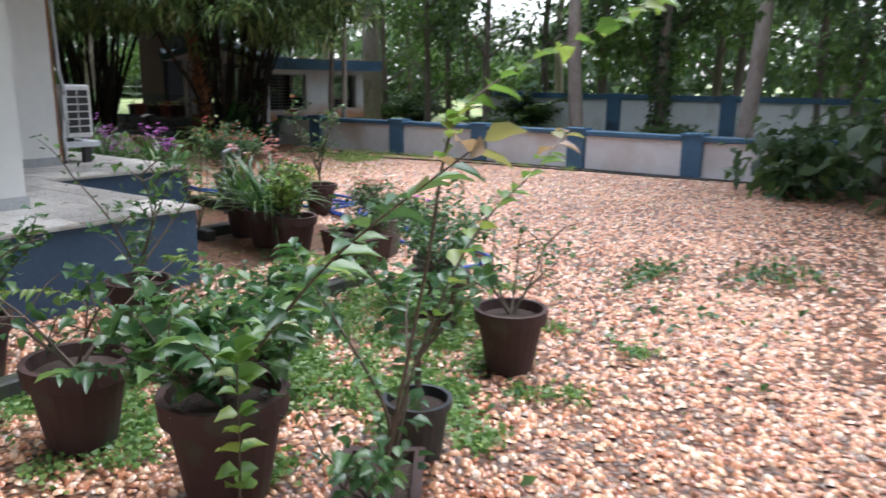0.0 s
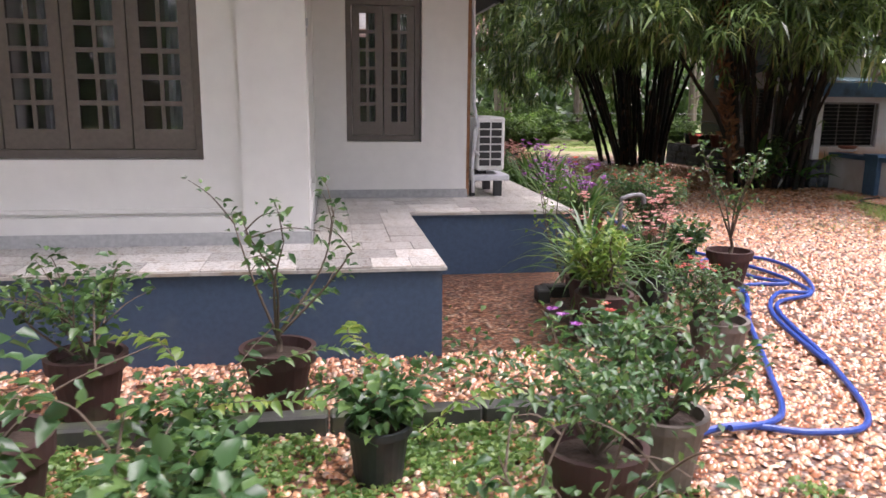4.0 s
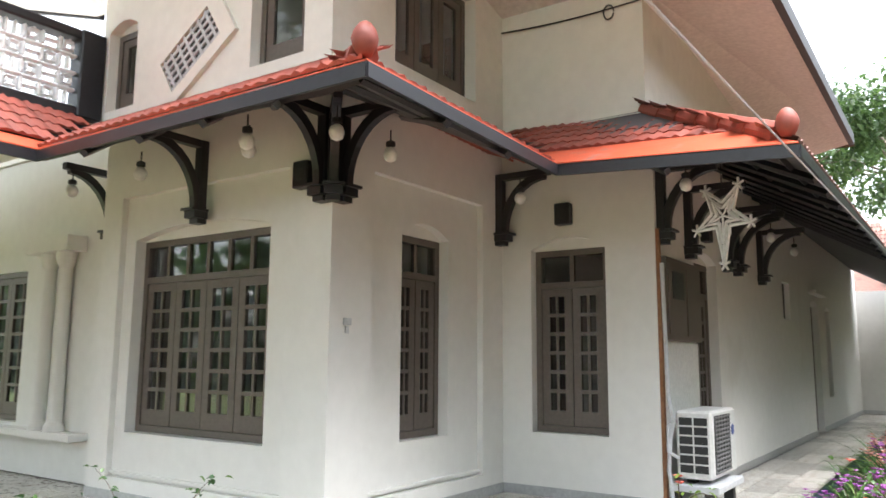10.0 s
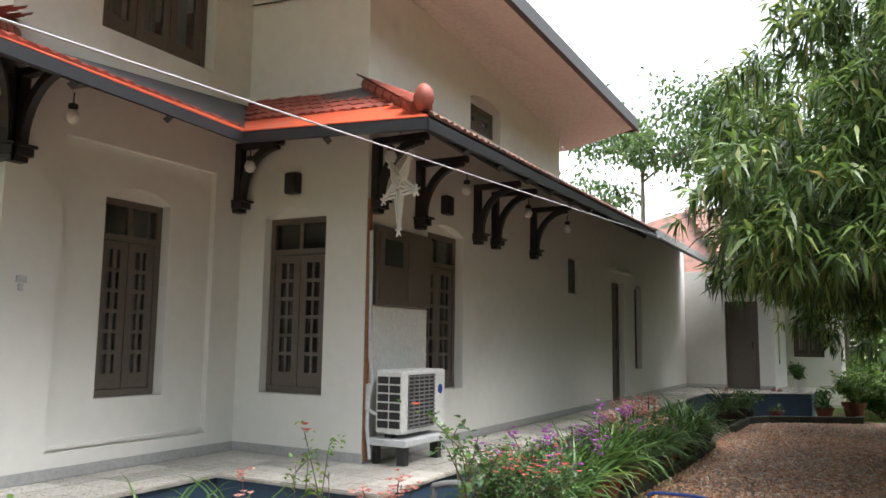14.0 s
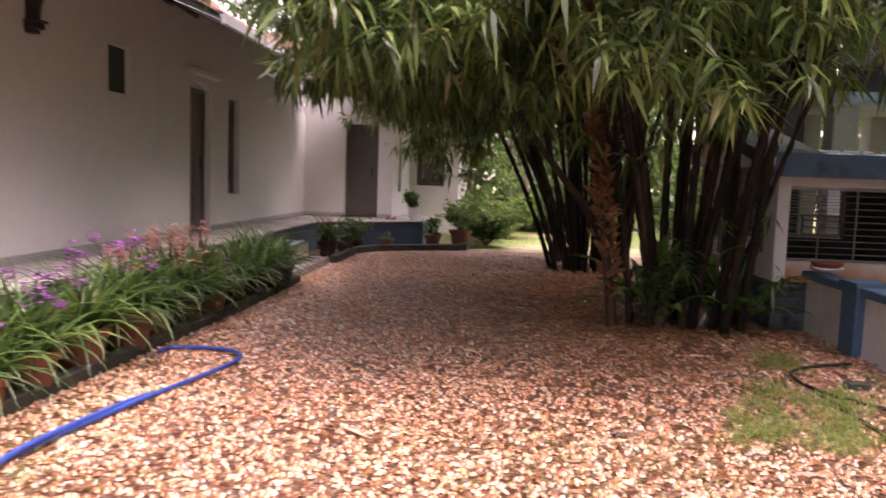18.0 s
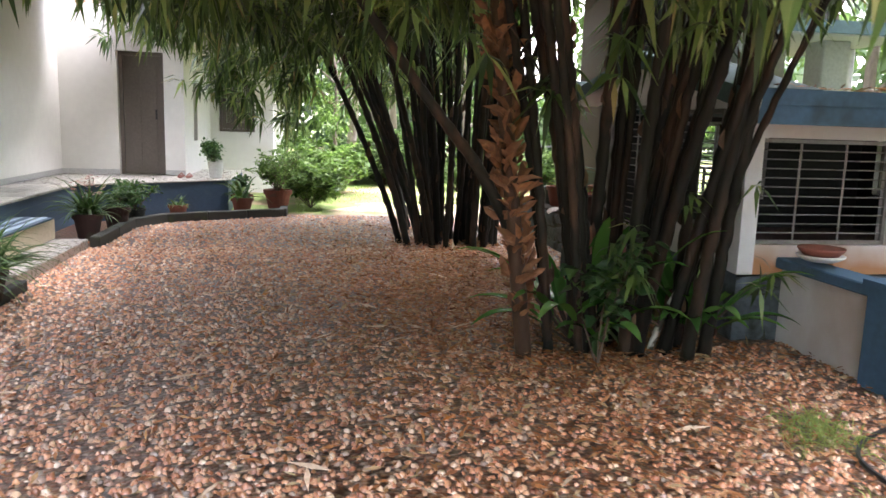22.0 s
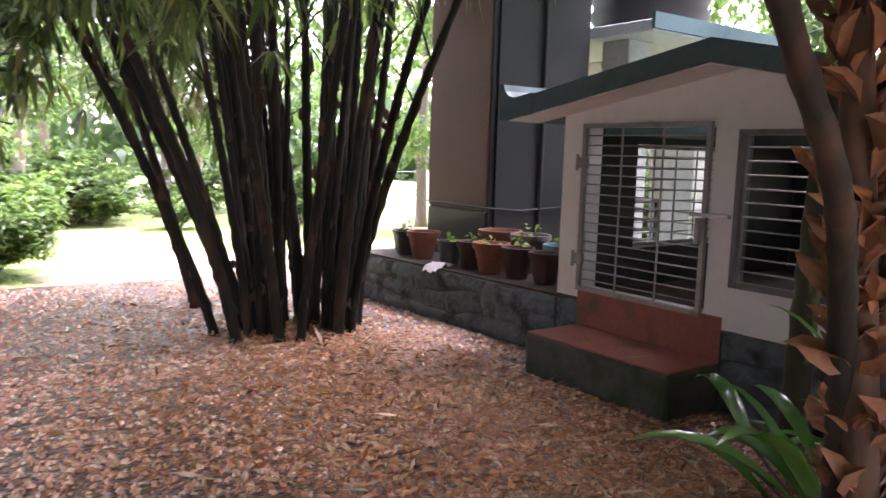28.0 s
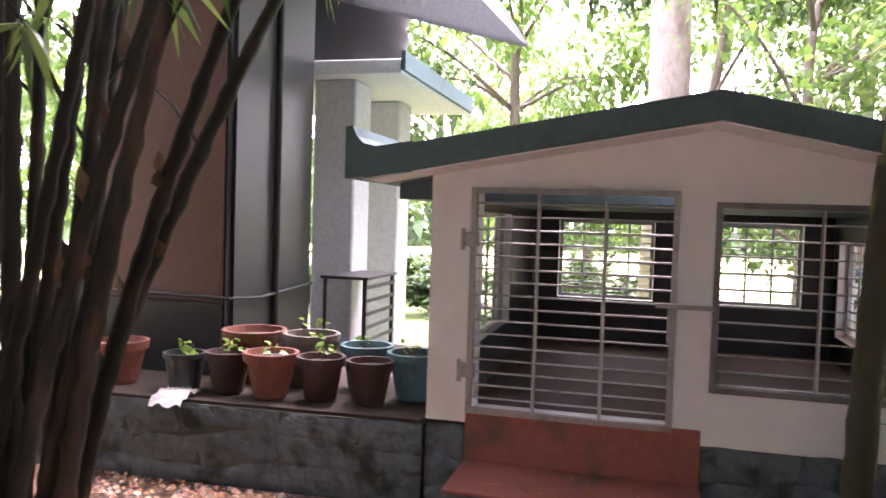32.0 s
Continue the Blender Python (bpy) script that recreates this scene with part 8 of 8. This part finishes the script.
# second boundary wall farther off
far_wall = empty("far_wall", 16.5, 4, 0, "distant white wall with blue coping among trees", "wall")
Mesh().box(-0.08, 0.08, -12, 8, 0, 1.0).ob("panel", M_WALLPAINT, far_wall)
Mesh().box(-0.16, 0.16, -12, 8, 1.0, 1.14).ob("coping", M_BLUECAP, far_wall)
for y in (-8, -5, -2, 1, 4, 7):
    Mesh().box(-0.2, 0.2, y - 0.18, y + 0.18, 0, 1.16).ob("pillar", M_BLUECAP, far_wall)
fence = empty("wire_fence", 13.5, 29.5, 0, "low wire fence at the garden end", "fence")
for k in range(8):
    Mesh().box(-7.0 + 1.7 * k, -6.92 + 1.7 * k, -0.04, 0.04, 0, 1.1).ob("post", M_CONC, fence)
for z in (0.4, 0.75, 1.05):
    Mesh().tube([(-7, 0, z), (5, 0, z)], 0.01, 4).ob("wire", M_IRON, fence)

# woods that close the view
g = np.random.default_rng(31)
n_ = 42000
a = g.uniform(0, 2 * np.pi, n_)
d = g.uniform(44, 56, n_)
z = g.uniform(0, 1, n_) ** 1.2 * (7.0 + 2.0 * np.sin(a * 9) + 2.0 * np.sin(a * 23 + 1))
P = np.stack([5 + d * np.cos(a), 10 + d * np.sin(a), z], 1)
L = g.uniform(0.7, 1.5, n_)
tagged(leaf_mesh("far_woods", P, g.normal(0, 1, (n_, 3)) + [0, 0, -0.3], L, L * 0.6, L_TREE), "leafy woods all round the garden", "woods", kind="stuff")


M_PALESHEATH = paint("pale_dry_sheath", (0.42, 0.3, 0.2), (0.6, 0.48, 0.36), 3, 30, (0.7, 0.9), 0.2, 0.002, islands=0.35)


# ---- weeds, grass, litter ----
def scatter(name, n, inside, length, width, material, label, category, lift=0.0, flat=False, droop=0.3):
    g = np.random.default_rng(len(name) + n)
    P = inside(g, n)
    n = len(P)
    D = g.normal(0, 1, (n, 3)) * [1, 1, 0.15 if flat else 0.3] + [0, 0, 0.05 if flat else 1.1]
    P[:, 2] += lift
    L = length * g.uniform(0.5, 1.4, n)
    o = leaf_mesh(name, P, D, L, np.maximum(L * width, 0.004), material, droop=droop, fold=0.1)
    return tagged(o, label, category, kind="stuff")


def clear(p):
    return p[~((p[:, 0] > 7.8) & (p[:, 1] > 12.6))]


def patch(cx, cy, sx, sy):
    return lambda g, n: np.stack([g.normal(cx, sx, n), g.normal(cy, sy, n), np.zeros(n)], 1)


def patches(list_):
    def f_(g, n):
        k = n // len(list_)
        return np.concatenate([patch(*q)(g, k) for q in list_], 0)
    return f_


def clumps(list_, per, tight):
    """Small dense clumps thrown about each patch."""
    def f_(g, n):
        c = patches(list_)(g, max(n // per, len(list_)))
        p = np.repeat(c, per, 0)
        p[:, :2] += g.normal(0, tight, (len(p), 2))
        return p
    return f_


def lawn(g, n):
    p = np.stack([g.uniform(4.8, 15.0, n), 20.8 + g.random(n) ** 1.3 * 8, np.zeros(n)], 1)
    sandy = (p[:, 0] > 5.3) & (p[:, 0] < 12.6) & (p[:, 1] < 22.5 + 0.3 * np.sin(p[:, 0] * 2)) & (p[:, 1] > 20.0 + 0.35 * np.maximum(p[:, 0] - 9, 0))
    return p[~sandy | (g.random(n) < 0.06)]


scatter("ground_weeds", 17500, clumps([(-0.7, 2.3, 0.45, 0.4), (-0.2, 2.0, 0.35, 0.35), (0.3, 2.6, 0.3, 0.3), (-1.2, 2.9, 0.4, 0.12), (0.8, 2.2, 0.25, 0.3), (-0.1, 2.85, 0.5, 0.14), (-1.2, 2.2, 0.35, 0.5), (-0.5, 1.6, 0.5, 0.3)], 90, 0.06), 0.038, 0.7, L_MOSS, "low bright green weeds creeping over the gravel", "weeds", 0.015)
scatter("seedlings", 900, patches([(0.6, 3.9, 0.5, 0.4), (-0.1, 3.75, 0.5, 0.15), (2.4, 1.6, 0.3, 0.1), (3.0, 0.8, 0.2, 0.2), (1.2, 1.2, 0.8, 0.4)]), 0.07, 0.5, L_SHRUB, "scattered small seedlings in the gravel", "weeds", 0.03)
tuft = clumps([(7.45, 9.5, 0.2, 0.2), (7.6, 9.95, 0.25, 0.2), (7.9, 9.6, 0.2, 0.2), (7.1, 8.95, 0.14, 0.14), (7.55, 8.9, 0.18, 0.14), (7.86, 10.9, 0.12, 0.12), (7.8, 9.25, 0.3, 0.2), (8.3, 8.4, 0.2, 0.5), (8.4, 6.5, 0.12, 0.9), (8.45, 9.6, 0.12, 0.5)], 48, 0.045)
scatter("grass_tufts", 3900, tuft, 0.2, 0.03, L_GRASS, "tufts of grass along the boundary wall", "grass", 0.0, droop=0.45)
scatter("verge_grass", 5000, patches([(2.9, 8.3, 0.25, 1.0), (3.1, 6.8, 0.4, 0.5), (6.2, 3.5, 1.2, 1.6), (8.5, 5.5, 0.1, 2.2), (6.0, 8.3, 0.6, 0.5)]), 0.05, 0.14, L_GRASS, "thin grass growing through the gravel", "grass", 0.01, droop=0.4)
scatter("lawn_grass", 22000, lambda g, n: lawn(g, n), 0.1, 0.09, L_GRASS, "short lawn beyond the gravel yard", "grass", -0.01, droop=0.4)
scatter("leaf_litter", 22000, lambda g, n: clear(np.concatenate([np.stack([g.normal(6.9, 0.9, n * 3 // 4), g.normal(14.3, 1.9, n * 3 // 4), np.zeros(n * 3 // 4)], 1), np.stack([g.uniform(3.2, 8.2, n // 4), g.uniform(7.5, 19.0, n // 4), np.zeros(n // 4)], 1)])), 0.075, 0.24, L_DRY, "dry fallen bamboo leaves and sheaths on the gravel", "leaf litter", 0.03, True, 0.02)
scatter("fallen_sheaths", 190, lambda g, n: clear(np.stack([g.normal(5.6, 1.3, n), g.normal(12.0, 2.6, n), np.zeros(n)], 1)), 0.2, 0.13, M_PALESHEATH, "pale dry bamboo sheaths lying on the gravel", "leaf litter", 0.032, True, 0.02)
scatter("roof_litter", 260, lambda g, n: np.stack([g.uniform(8.1, 11.6, n), g.uniform(12.4, 12.7, n), np.full(n, 1.9)], 1), 0.1, 0.2, L_DRY, "dead leaves along the kennel roof edge", "leaf litter", 0.02, True, 0.02)
scatter("step_litter", 14, lambda g, n: np.stack([g.uniform(7.9, 8.3, n), g.uniform(14.15, 15.3, n), np.full(n, 0.312)], 1), 0.16, 0.14, L_DRY, "dry leaves on the red step", "leaf litter", 0.004, True, 0.0)
